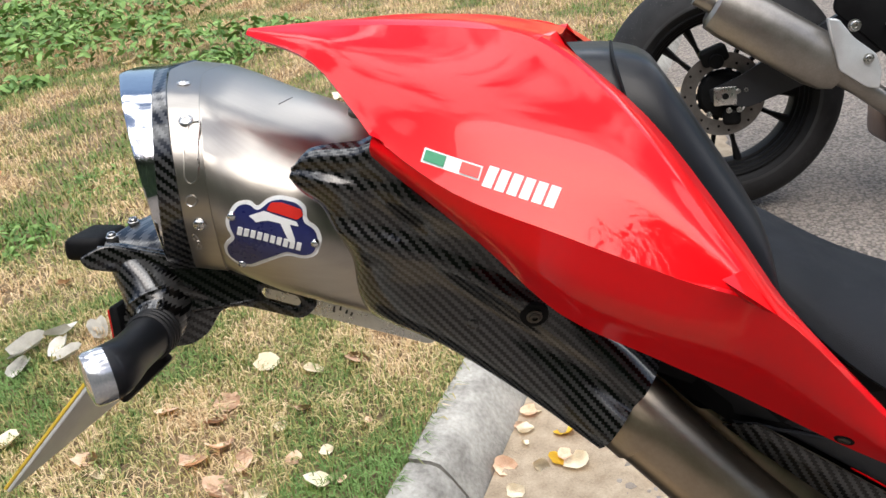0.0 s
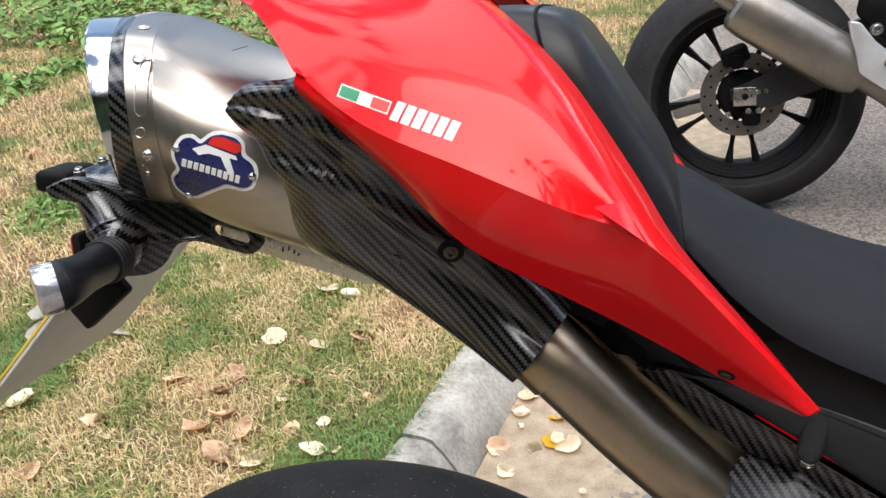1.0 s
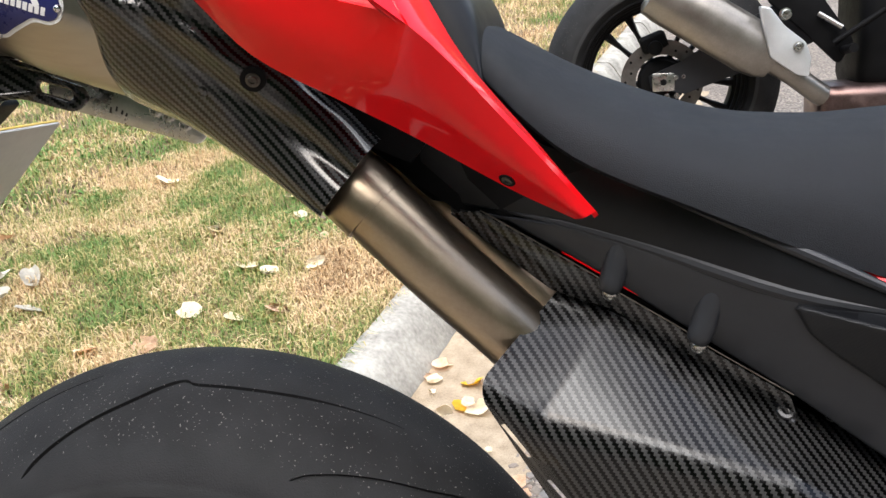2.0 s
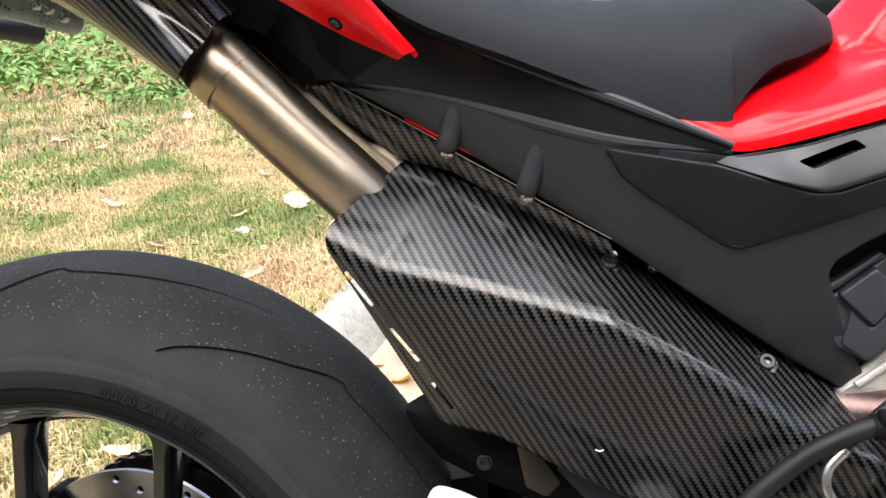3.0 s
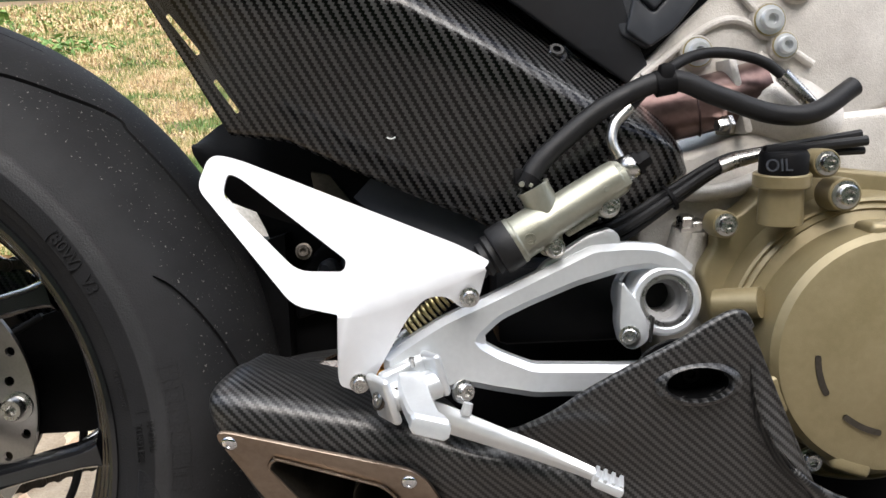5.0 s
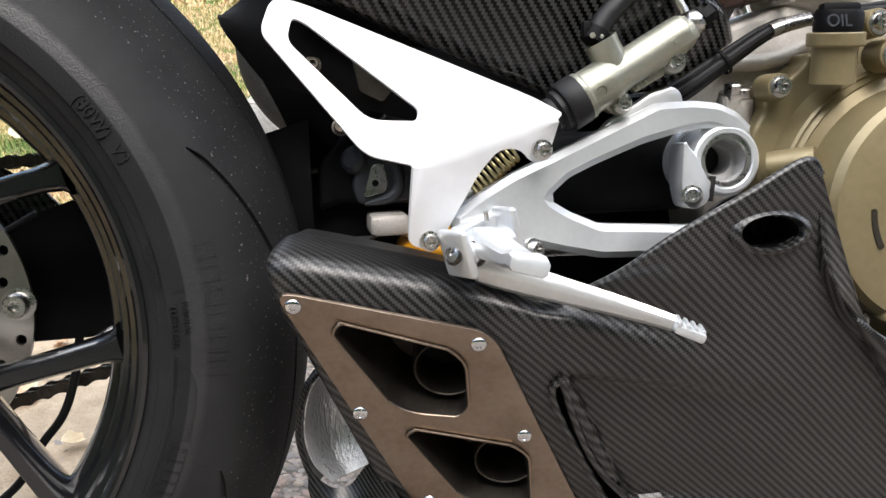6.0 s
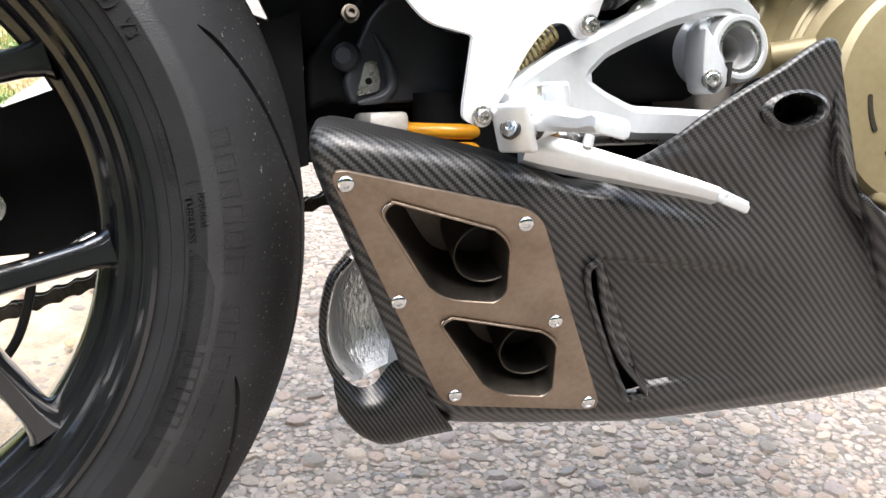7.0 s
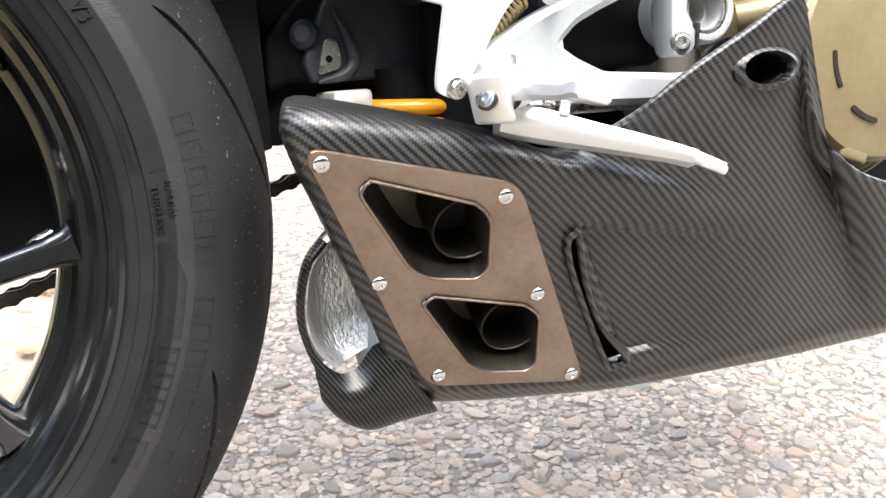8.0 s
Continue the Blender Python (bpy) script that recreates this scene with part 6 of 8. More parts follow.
# footrest hanger: a forked arm up to the clamp round the pivot
HP = (-0.2163, 0.1056, 0.0)
rest_pts = [(0.4208, 0.4061), (0.4385, 0.4175), (0.458, 0.4282), (0.4868, 0.4398), (0.5143, 0.4514), (0.5405, 0.4625), (0.5538, 0.4683), (0.5787, 0.4691), (0.5963, 0.4672), (0.6102, 0.4612), (0.6223, 0.4495), (0.616, 0.443), (0.590, 0.4520), (0.5728, 0.4504), (0.5441, 0.4434), (0.514, 0.4326), (0.4955, 0.4248), (0.4814, 0.4129), (0.495, 0.4043), (0.5152, 0.3952), (0.5706, 0.3912), (0.630, 0.389), (0.630, 0.369), (0.5626, 0.372), (0.5148, 0.3742), (0.4872, 0.3806), (0.4728, 0.3846), (0.4479, 0.3800), (0.424, 0.384)]
rest = part("footrest_hanger", sheet(rounded(in_plane(rest_pts, HP), 0.0035, 2), (), (0, 0.018, 0), 0.0042, 1), M_SILVER, bike, "satin silver aluminium footrest hanger", 18)
lug = rounded(in_plane([(0.5164, 0.4490), (0.5238, 0.4582), (0.533, 0.4631), (0.5514, 0.4747), (0.5662, 0.4788), (0.572, 0.4740), (0.574, 0.460)], (-0.152, 0, 0)), 0.003)
part("cylinder_lug", sheet(lug, (), (0, 0.010, 0), 0.002), M_SILVER, rest, "", 24)
# clamp ring, bored
CC = (0.601, -0.150, 0.4307)
part("clamp", turned([(0.0172, -0.034), (0.0215, -0.034), (0.0228, -0.030), (0.0228, -0.0005), (0.0222, 0.0016), (0.0205, 0.0030), (0.0178, 0.0030), (0.0170, 0.0022)], CC, (0, -1, 0), 48, close=True), M_SILVER, rest)
part("clamp_sleeve", turned([(0.0138, -0.030), (0.0169, -0.030), (0.0169, 0.0012), (0.0163, 0.0018), (0.0144, 0.0018), (0.0138, 0.0008)], CC, (0, -1, 0), 40, close=True), M_STEEL, rest)
part("clamp_bore", turned([(0.0137, 0.000), (0.0134, -0.012), (0.0098, -0.0125), (0.0096, -0.030), (0.0137, -0.031)], CC, (0, -1, 0), 36, close=True), noisy("pale_nylon_bush", (0.34, 0.34, 0.34), (0.42, 0.42, 0.42), 60.0, (0.45, 0.6)), rest, "pale grey bush inside the clamp")
# black disc stands in for the shade deep in the clamp's bore
part("bore_end", turned([(0.0001, -0.030), (0.011, -0.030), (0.011, -0.032), (0.0001, -0.032)], CC, (0, -1, 0), 20), M_SOOT_SHADE, rest)
part("clamp_flank", turned([(0.0215, -0.050), (0.0235, -0.050), (0.0240, -0.046), (0.0235, -0.024), (0.0215, -0.024)], (0.597, -0.150, 0.4300), (0, -1, 0), 40, close=True), M_SILVER, rest)
part("pinch_lug", sheet(rounded([V(x, -0.1545, z) for x, z in ((0.572, 0.446), (0.5700, 0.4161), (0.573, 0.4024), (0.5804, 0.4006), (0.5895, 0.4062), (0.5890, 0.418), (0.582, 0.432))], 0.0045), (), (0, 0.022, 0), 0.0018), M_SILVER, rest, "", 24)
screw(rest, (0.5765, -0.1555, 0.4100), (-0.25, -1, 0), 0.0050, 0.0026, M_STEEL)
# the slit's shade, drawn as a thin black block
part("pinch_gap", block((0.0018, 0.008, 0.016), Matrix.Translation((0.5905, -0.1515, 0.4135)) @ Euler((0, radians(8), 0)).to_matrix().to_4x4(), 0), M_SOOT_SHADE, rest)
# fork for the footrest, its pivot and bolt
TURN = Euler((0, radians(-16), radians(27))).to_matrix().to_4x4()
part("fork_cheek", block((0.0055, 0.027, 0.029), Matrix.Translation((0.4215, -0.1855, 0.3850)) @ TURN, 0.0026, 3), M_SILVER, rest)
part("fork_back", block((0.034, 0.010, 0.026), Matrix.Translation((0.4370, -0.1735, 0.3915)) @ TURN, 0.0026, 3), M_SILVER, rest)
part("fork_cheek", block((0.0055, 0.020, 0.027), Matrix.Translation((0.4530, -0.1780, 0.3975)) @ TURN, 0.0026, 3), M_SILVER, rest)
part("pivot", tube([(0.4235, -0.1865, 0.3835), (0.4545, -0.1775, 0.3915)], 0.0092, 24, 1), M_SILVER, rest)
face_n = (-0.86, -0.44, 0.25)
part("bolt_well", turned([(0.0072, -0.001), (0.0072, 0.0006), (0.0064, 0.0010), (0.0058, 0.0002), (0.0056, -0.003)], (0.4187, -0.1872, 0.3858), face_n, 24), M_BORE, rest)
screw(rest, (0.4184, -0.1874, 0.3859), face_n, 0.0042, 0.0016, M_STEEL)
part("stop_pin", tube([(0.4395, -0.182, 0.4030), (0.4390, -0.183, 0.4085)], 0.0016, 10, 1), M_STEEL, rest)


def peg_ring(p, w, h, roll=0.0):
    c, q = Vector(p), Euler((0, radians(roll), 0)).to_matrix()
    return [c + q @ V(x * w, 0, z * h) for x, z in ((-0.5, -0.25), (-0.40, -0.5), (0.40, -0.5), (0.5, -0.25), (0.5, 0.3), (0.42, 0.5), (-0.42, 0.5), (-0.5, 0.3))]


peg_line = (((0.4375, -0.180, 0.3910), 0.014, 0.017, 0), ((0.4385, -0.190, 0.3905), 0.017, 0.0155, 0), ((0.4405, -0.205, 0.3892), 0.0175, 0.0125, 0), ((0.4430, -0.222, 0.3875), 0.0172, 0.0104, 2), ((0.4450, -0.234, 0.3862), 0.0175, 0.0092, 6), ((0.4470, -0.2415, 0.3866), 0.0195, 0.0098, 10), ((0.4480, -0.2460, 0.3858), 0.0215, 0.0105, 14), ((0.4485, -0.2485, 0.3845), 0.0210, 0.0090, 16), ((0.4485, -0.2495, 0.3835), 0.0180, 0.0060, 16))
peg = part("footrest", loft([peg_ring(*r) for r in peg_line]), M_SILVER, rest, "cast aluminium footrest with an upturned lip", 30)
part("peg_window", turned([(0.0078, -0.001), (0.0078, 0.0008), (0.0066, 0.0010), (0.0060, -0.002), (0.0001, -0.002)], (0.4300, -0.1905, 0.3850), (-0.5, -0.86, 0.0), 20), M_BORE, peg)
# brake pedal: a tapered flat beam with a toothed tip
rings = []
for x, y, z, h, d in ((0.436, -0.164, 0.3735, 0.017, 0.012), (0.446, -0.168, 0.3710, 0.0185, 0.013), (0.462, -0.175, 0.3665, 0.0180, 0.0135), (0.485, -0.184, 0.3595, 0.0150, 0.0125), (0.510, -0.194, 0.3520, 0.0122, 0.0115), (0.530, -0.203, 0.3455, 0.0098, 0.0110), (0.542, -0.208, 0.3410, 0.0085, 0.0120)):
    rings.append([V(x, y + d * v, z + h * w - 0.3 * d * v) for v, w in ((-0.30, 0.46), (-0.10, 0.5), (0.5, 0.5), (0.5, -0.5), (-0.2, -0.5), (-0.46, -0.22), (-0.5, -0.12), (-0.5, 0.02), (-0.42, 0.22))])
pedal = part("brake_pedal", loft(rings), M_SILVER, bike, "silver brake pedal with a toothed tip", 22)
TIP = Euler((radians(8), radians(24), radians(-10))).to_matrix().to_4x4()
part("pedal_tip", block((0.019, 0.015, 0.006), Matrix.Translation((0.5490, -0.2125, 0.3370)) @ TIP, 0.002), M_SILVER, pedal)
for k in range(4):
    part("pedal_tooth", block((0.0026, 0.014, 0.0036), Matrix.Translation((0.5430 + k * 0.0046, -0.2125, 0.3430 - k * 0.0021)) @ TIP, 0.0008), M_SILVER, pedal)
part("pedal_stop", tube([(0.470, -0.182, 0.3720), (0.472, -0.182, 0.3790)], [0.0035, 0.003], 12, 1), M_SILVER, pedal)
screw(rest, (0.470, -0.168, 0.3825), (0.5, -0.85, 0), 0.0055, 0.005, M_STEEL)
# pedal return spring and brake light switch rod
coil = [V(0.436 + 0.028 * t, -0.150, 0.4175 + 0.024 * t) + V(-0.65 * 0.0058 * math.cos(a), 0.0058 * math.sin(a), 0.76 * 0.0058 * math.cos(a)) for t, a in ((k / 120, 2 * math.pi * 10 * k / 120) for k in range(121))]
part("return_spring", tube(coil, 0.0011, 6, 1, smooth=False), M_BRASS, bike, "pedal return spring")
part("switch_rod", tube([(0.42, -0.150, 0.404), (0.438, -0.150, 0.419)], 0.003, 10, 1), M_STEEL, bike)

# rear brake master cylinder: a stepped cast body, inlet stub, mounting flange and dust boot
M_MC = noisy("greenish_cast_alloy", (0.285, 0.285, 0.230), (0.355, 0.355, 0.295), 40, (0.32, 0.42), 0.7, bump=0.12, bump_scale=1100)
MA, MD = V(0.5041, -0.158, 0.4727), V(0.867, 0.0, 0.498)
MU = V(-0.498, 0.0, 0.867)
mc = part("master_cylinder", turned([(0.0145, -0.001), (0.0152, 0.0005), (0.0152, 0.0030), (0.0142, 0.0042), (0.0141, 0.0190), (0.0132, 0.0235), (0.0120, 0.0260), (0.0117, 0.0700), (0.0112, 0.0760), (0.0088, 0.0800), (0.0001, 0.0802)], MA, MD, 36), M_MC, bike, "cast alloy rear brake cylinder", 26)
part("inlet", turned([(0.0112, 0.000), (0.0104, 0.008), (0.0102, 0.0200), (0.0106, 0.0212), (0.0106, 0.0228), (0.0086, 0.0228), (0.0080, 0.0205), (0.0001, 0.0203)], MA + MD * 0.0272, (-0.47, -0.03, 0.88), 28), M_MC, mc, "", 26)
flange_pts = [MA + MD * a + MU * b for a, b in ((0.0100, -0.012), (0.0125, -0.0190), (0.0200, -0.0220), (0.0270, -0.0170), (0.0290, -0.0115), (0.0540, -0.0125), (0.0580, -0.0180), (0.0650, -0.0185), (0.0690, -0.0120), (0.0690, 0.004), (0.0200, 0.004))]
part("mount_flange", sheet(rounded([p + V(0, 0.002, 0) for p in flange_pts], 0.003), (), (0, 0.008, 0), 0.0012), M_MC, mc)
part("cast_panel", sheet(rounded([MA + MD * a + MU * b + V(0, -0.0012, 0) for a, b in ((0.0300, -0.0105), (0.0310, -0.0155), (0.0520, -0.0160), (0.0560, -0.0110))], 0.001), (), (0, 0.006, 0), 0.0004), M_MC, mc)
for k in range(6):
    p = MA + MD * (0.0335 + k * 0.0030) + MU * -0.0132 + V(0, -0.0014, 0)
    part("cast_mark", block((0.0018, 0.0008, 0.0028), Matrix.Translation(p) @ Euler((0, radians(-30), 0)).to_matrix().to_4x4(), 0.0003), M_MC, mc)
for a, b, r in ((0.0615, -0.0120, 0.0052), (0.0200, -0.0165, 0.0046)):
    p = MA + MD * a + MU * b
    part("bolt_boss", turned([(r * 1.5, 0.0), (r * 1.45, 0.008), (r * 1.3, 0.009), (0.0001, 0.009)], p + V(0, 0.006, 0), (0, -1, 0), 20), M_MC, mc)
    screw(mc, p + V(0, -0.003, 0), (0, -1, 0), r, 0.005, M_STEEL)
part("boot", turned([(0.0001, 0.001), (0.0150, 0.001), (0.0158, -0.001), (0.0158, -0.0105), (0.0150, -0.0120), (0.0128, -0.0125), (0.0134, -0.0160), (0.0108, -0.0178), (0.0116, -0.0212), (0.0092, -0.0230), (0.0100, -0.0262), (0.0070, -0.0280), (0.0050, -0.036), (0.0001, -0.036)], MA, MD, 28), M_RUBBER, mc, "ribbed rubber boot", 40)
EM = MA + MD * 0.0095 + MU * -0.002 + V(0, -0.0136, 0)
part("emblem", turned([(0.0030, 0.0), (0.0036, 0.0), (0.0036, 0.0009), (0.0030, 0.0009)], EM, (0, -1, -0.14), 20, close=True), M_MC, mc)
part("emblem", turned([(0.0010, 0.0), (0.0018, 0.0), (0.0018, 0.0009), (0.0010, 0.0009)], EM, (0, -1, -0.14), 16, close=True), M_MC, mc)
for k in range(4):
    p = MA + MD * (0.0270 + k * 0.0004) + V(0, -0.0102, 0) + MU * (0.0250 - k * 0.0038)
    part("cast_mark", block((0.0022, 0.0010, 0.0024), Matrix.Translation(p) @ Euler((0, radians(30), 0)).to_matrix().to_4x4(), 0.0004), M_MC, mc)
part("cast_pip", turned([(0.0018, -0.001), (0.0017, 0.0008), (0.0001, 0.0009)], MA + MD * 0.0265 + MU * 0.0262 + V(-0.0045, -0.0098, 0), (-0.3, -1, 0), 14), M_MC, mc)
part("cast_pip", turned([(0.0018, -0.001), (0.0017, 0.0008), (0.0001, 0.0009)], MA + MD * 0.0645 + MU * -0.001 + V(0, -0.0116, 0), (0, -1, 0), 14), M_MC, mc)
part("end_facet", block((0.014, 0.010, 0.011), Matrix.Translation(MA + MD * 0.0735 + MU * -0.0015 + V(0, -0.0055, 0)) @ Euler((0, radians(-30), 0)).to_matrix().to_4x4(), 0.0015), M_MC, mc)
screw(mc, MA + MD * 0.0905 + V(0, 0, 0.001), tuple(MD), 0.0056, 0.0075, M_DARK, "banjo_bolt", "hex")
part("banjo", turned([(0.0001, -0.0072), (0.0050, -0.0060), (0.0074, -0.0030), (0.0078, 0.0), (0.0074, 0.0030), (0.0050, 0.0060), (0.0001, 0.0072)], MA + MD * 0.0850 + MU * 0.001, tuple(MD), 24), M_STEEL, mc, "polished banjo fitting", 60)
part("brake_line_end", tube([(0.5715, -0.157, 0.522), (0.5675, -0.155, 0.532), (0.570, -0.152, 0.543), (0.580, -0.148, 0.553)], [0.0032, 0.0032, 0.0035, 0.0045], 12, 6), M_STEEL, mc, "bent steel line")
# hoses and cables
hose = part("brake_hose", tube([(0.5125, -0.158, 0.5065), (0.522, -0.155, 0.5205), (0.545, -0.151, 0.540), (0.570, -0.149, 0.5565), (0.605, -0.147, 0.5690), (0.637, -0.145, 0.558), (0.672, -0.142, 0.546), (0.70, -0.140, 0.546), (0.73, -0.13, 0.562)], 0.0066, 16, 6), M_RUBBER, bike, "thick black rubber hose")
part("hose_clip", tube([(0.5965, -0.147, 0.5665), (0.6085, -0.147, 0.5685)], 0.0082, 16, 1), M_DARK, hose)
part("hose_clip", block((0.010, 0.010, 0.012), Matrix.Translation((0.603, -0.150, 0.573)), 0.003), M_DARK, hose)
part("hose_clamp", tube([(0.5120, -0.158, 0.5055), (0.5165, -0.157, 0.5125)], 0.0082, 18, 1), M_DARK, hose)
part("hose_clamp", block((0.005, 0.006, 0.010), Matrix.Translation((0.508, -0.160, 0.513)), 0.001), M_DARK, hose)
brake_line = part("brake_line", tube([(0.580, -0.147, 0.553), (0.602, -0.138, 0.572), (0.625, -0.128, 0.5845), (0.650, -0.120, 0.587), (0.675, -0.118, 0.581), (0.690, -0.118, 0.570)], 0.0036, 12, 6), M_RUBBER, bike, "black brake line")
part("line_fitting", tube([(0.688, -0.118, 0.572), (0.700, -0.118, 0.560), (0.71, -0.117, 0.55)], [0.0055, 0.005, 0.0045], 12, 2), M_STEEL, brake_line)
for y, dz, r in ((-0.128, 0.0, 0.0034), (-0.120, 0.0045, 0.003), (-0.124, -0.0065, 0.0026)):
    part("cable", tube([(0.560, y + 0.04, 0.462 + dz), (0.579, y, 0.475 + dz), (0.612, y, 0.495 + dz * 0.8), (0.645, y, 0.5145 + dz * 0.5), (0.672, y, 0.521 + dz * 0.3), (0.74, y, 0.527 + dz)], r, 10, 6), M_RUBBER, bike, "black control cable")
part("cable_ferrule", tube([(0.643, -0.1285, 0.5135), (0.655, -0.1285, 0.5175), (0.670, -0.1285, 0.5205)], [0.0048, 0.0050, 0.0044], 12, 2), M_STEEL, bike, "steel cable ferrule")
part("cable_tie", turned([(0.0085, -0.0015), (0.0092, -0.001), (0.0092, 0.001), (0.0085, 0.0015)], (0.6115, -0.124, 0.4945), (0.83, 0, 0.5), 14, close=True), M_DARK, bike)

# engine
cc = V(0.737, -0.130, 0.396)
clutch = part("clutch_cover", turned([(0.0001, 0.0480), (0.046, 0.0480), (0.049, 0.0466), (0.066, 0.0462), (0.0735, 0.0445), (0.0775, 0.0400), (0.0785, 0.0200), (0.0800, 0.0120), (0.0870, 0.0090), (0.0885, 0.0106), (0.0900, 0.0090), (0.0915, 0.0075), (0.0930, 0.0092), (0.0948, 0.0075), (0.0985, -0.004), (0.100, -0.02), (0.0001, -0.02)], cc, (0, -1, -0.03), 96), M_GOLD, bike, "bronze-painted clutch cover", 26)
for a0, a1 in ((136, 155), (178, 208), (228, 258), (90, 118)):
    pts = []
    for s, rr in ((0, 0.0482), (1, 0.0520)):
        seq = [a0 + (a1 - a0) * k / 6 for k in range(7)]
        for a in (seq if s == 0 else seq[::-1]):
            pts.append(cc + V(rr * math.cos(radians(a)), -0.0472, rr * math.sin(radians(a))))
    part("cover_slot", sheet(rounded(pts, 0.0016, 2), (), (0, 0.002, 0)), M_BORE, clutch)
for a in (92, 198, 250, 302):
    m = Matrix.Translation(cc + V(0.0755 * math.cos(radians(a)), -0.030, 0.0755 * math.sin(radians(a)))) @ Euler((0, radians(-a), 0)).to_matrix().to_4x4()
    part("cover_lug", block((0.012, 0.026, 0.026), m, 0.004, 3), M_GOLD, clutch)
part("crankcase_cover", sheet(rounded([V(x, -0.125, z) for x, z in ((0.6309, 0.4439), (0.6341, 0.4525), (0.6418, 0.4624), (0.6380, 0.4738), (0.6445, 0.4799), (0.6561, 0.4817), (0.6696, 0.4924), (0.6703, 0.4987), (0.6966, 0.5034), (0.7082, 0.5123), (0.80, 0.50), (0.80, 0.33), (0.70, 0.31), (0.655, 0.34), (0.640, 0.40))], 0.006), (), (0, 0.03, 0), 0.004, 3), M_GOLD, bike, "bronze-painted crankcase cover")
part("cover_spout", turned([(0.0140, -0.032), (0.0138, -0.020), (0.0138, -0.010), (0.0138, -0.0092), (0.0172, -0.0086), (0.0178, -0.0076), (0.0178, -0.0008), (0.0170, 0.0), (0.0001, 0.0)], (0.6743, -0.1525, 0.5091), (0, -0.12, 0.99), 32), M_GOLD, bike, "bronze oil filler neck", 26)
part("cover_pad", tube([(0.637, -0.138, 0.425), (0.66, -0.155, 0.428)], 0.010, 16, 1), M_GOLD, bike)
oil_cap = part("oil_filler_cap", turned([(0.0135, -0.003), (0.0150, -0.001), (0.0150, 0.010), (0.0135, 0.0125), (0.0001, 0.0125)], (0.6743, -0.154, 0.5106), (0, -0.15, 1), 28), M_DARK, bike, "black oil filler cap")
part("cap_grip", block((0.026, 0.008, 0.009), Matrix.Translation((0.6743, -0.156, 0.5221)), 0.002), M_DARK, oil_cap)
word = bpy.data.curves.new("lettering", "FONT")
word.body, word.size, word.extrude, word.align_x = "OIL", 0.0108, 0.0006, "CENTER"
wob = new("lettering", word)
wob.data.materials.append(M_SATIN)
wme = bpy.data.meshes.new_from_object(wob.evaluated_get(bpy.context.evaluated_depsgraph_get()))
bpy.data.objects.remove(wob)
lob = new("lettering", wme)
lob.parent = oil_cap
lob.matrix_basis = Matrix.Translation((0.6650, -0.1712, 0.5106)) @ Euler((radians(84), 0, 0)).to_matrix().to_4x4()
for p, r in (((0.6425, -0.142, 0.4768), 0.0054), ((0.700, -0.1585, 0.514), 0.0056), ((0.712, -0.158, 0.494), 0.0066), ((0.694, -0.150, 0.322), 0.006)):
    screw(bike, p, (0, -1, 0), r, 0.006, M_STEEL)
    part("bolt_boss", turned([(r * 1.7, -0.02), (r * 1.6, -0.001), (r * 1.5, -0.0002), (0.0001, -0.0002)], p, (0, -1, 0), 18), M_GOLD, bike)
# cylinder head and crankcase castings behind
head_pts = [(0.590, 0.567), (0.596, 0.575), (0.6224, 0.6051), (0.6501, 0.6288), (0.6574, 0.638), (0.6773, 0.6559), (0.688, 0.6684), (0.7016, 0.677), (0.78, 0.73), (0.80, 0.56), (0.735, 0.535), (0.70, 0.548), (0.66, 0.566)]
head = part("cylinder_head", sheet(rounded([V(x, -0.089, z) for x, z in head_pts], 0.004), (), (0, 0.10, 0), 0.004, 3), M_CAST, bike, "bare cast aluminium cylinder head")
part("head_ridge", tube([(0.603, -0.0900, 0.576), (0.640, -0.0910, 0.603), (0.665, -0.0910, 0.612), (0.690, -0.0910, 0.600), (0.72, -0.0910, 0.58)], 0.003, 10, 5), M_CAST, head)
part("head_ridge", tube([(0.665, -0.0910, 0.636), (0.676, -0.0920, 0.622), (0.69, -0.0920, 0.607)], 0.0028, 10, 5), M_CAST, head)
part("head_ridge", tube([(0.672, -0.0910, 0.640), (0.70, -0.0920, 0.660), (0.72, -0.0920, 0.655), (0.73, -0.0920, 0.640)], 0.0026, 10, 5), M_CAST, head)
part("head_stud", tube([(0.683, -0.088, 0.588), (0.694, -0.090, 0.575), (0.704, -0.09, 0.562)], [0.004, 0.006, 0.005], 12, 3), M_CAST, head)
for x, z, r in ((0.6397, 0.5906, 0.0070), (0.689, 0.6104, 0.0074), (0.7095, 0.634, 0.0076), (0.6995, 0.5931, 0.006)):
    part("boss", turned([(r * 1.75, -0.012), (r * 1.7, 0.002), (r * 1.55, 0.004), (0.0001, 0.004)], (x, -0.0905, z), (0, -1, 0), 24), M_CAST, head)
    part("brass_washer", turned([(r * 1.45, 0.0), (r * 1.45, 0.0012), (0.0001, 0.0012)], (x, -0.0945, z), (0, -1, 0), 24), M_BRASS, head)
    screw(head, (x, -0.0957, z), (0, -1, 0), r, 0.006, M_SILVER)
part("crankcase", sheet(rounded([V(x, -0.092, z) for x, z in ((0.596, 0.47), (0.606, 0.515), (0.65, 0.528), (0.70, 0.545), (0.78, 0.55), (0.80, 0.33), (0.62, 0.33))], 0.008), (), (0, 0.12, 0), 0.006, 3), M_CAST, bike, "cast aluminium crankcase")
part("case_rib", tube([(0.608, -0.095, 0.50), (0.64, -0.098, 0.495), (0.67, -0.100, 0.50), (0.70, -0.100, 0.515)], 0.006, 12, 5), M_CAST, bike)
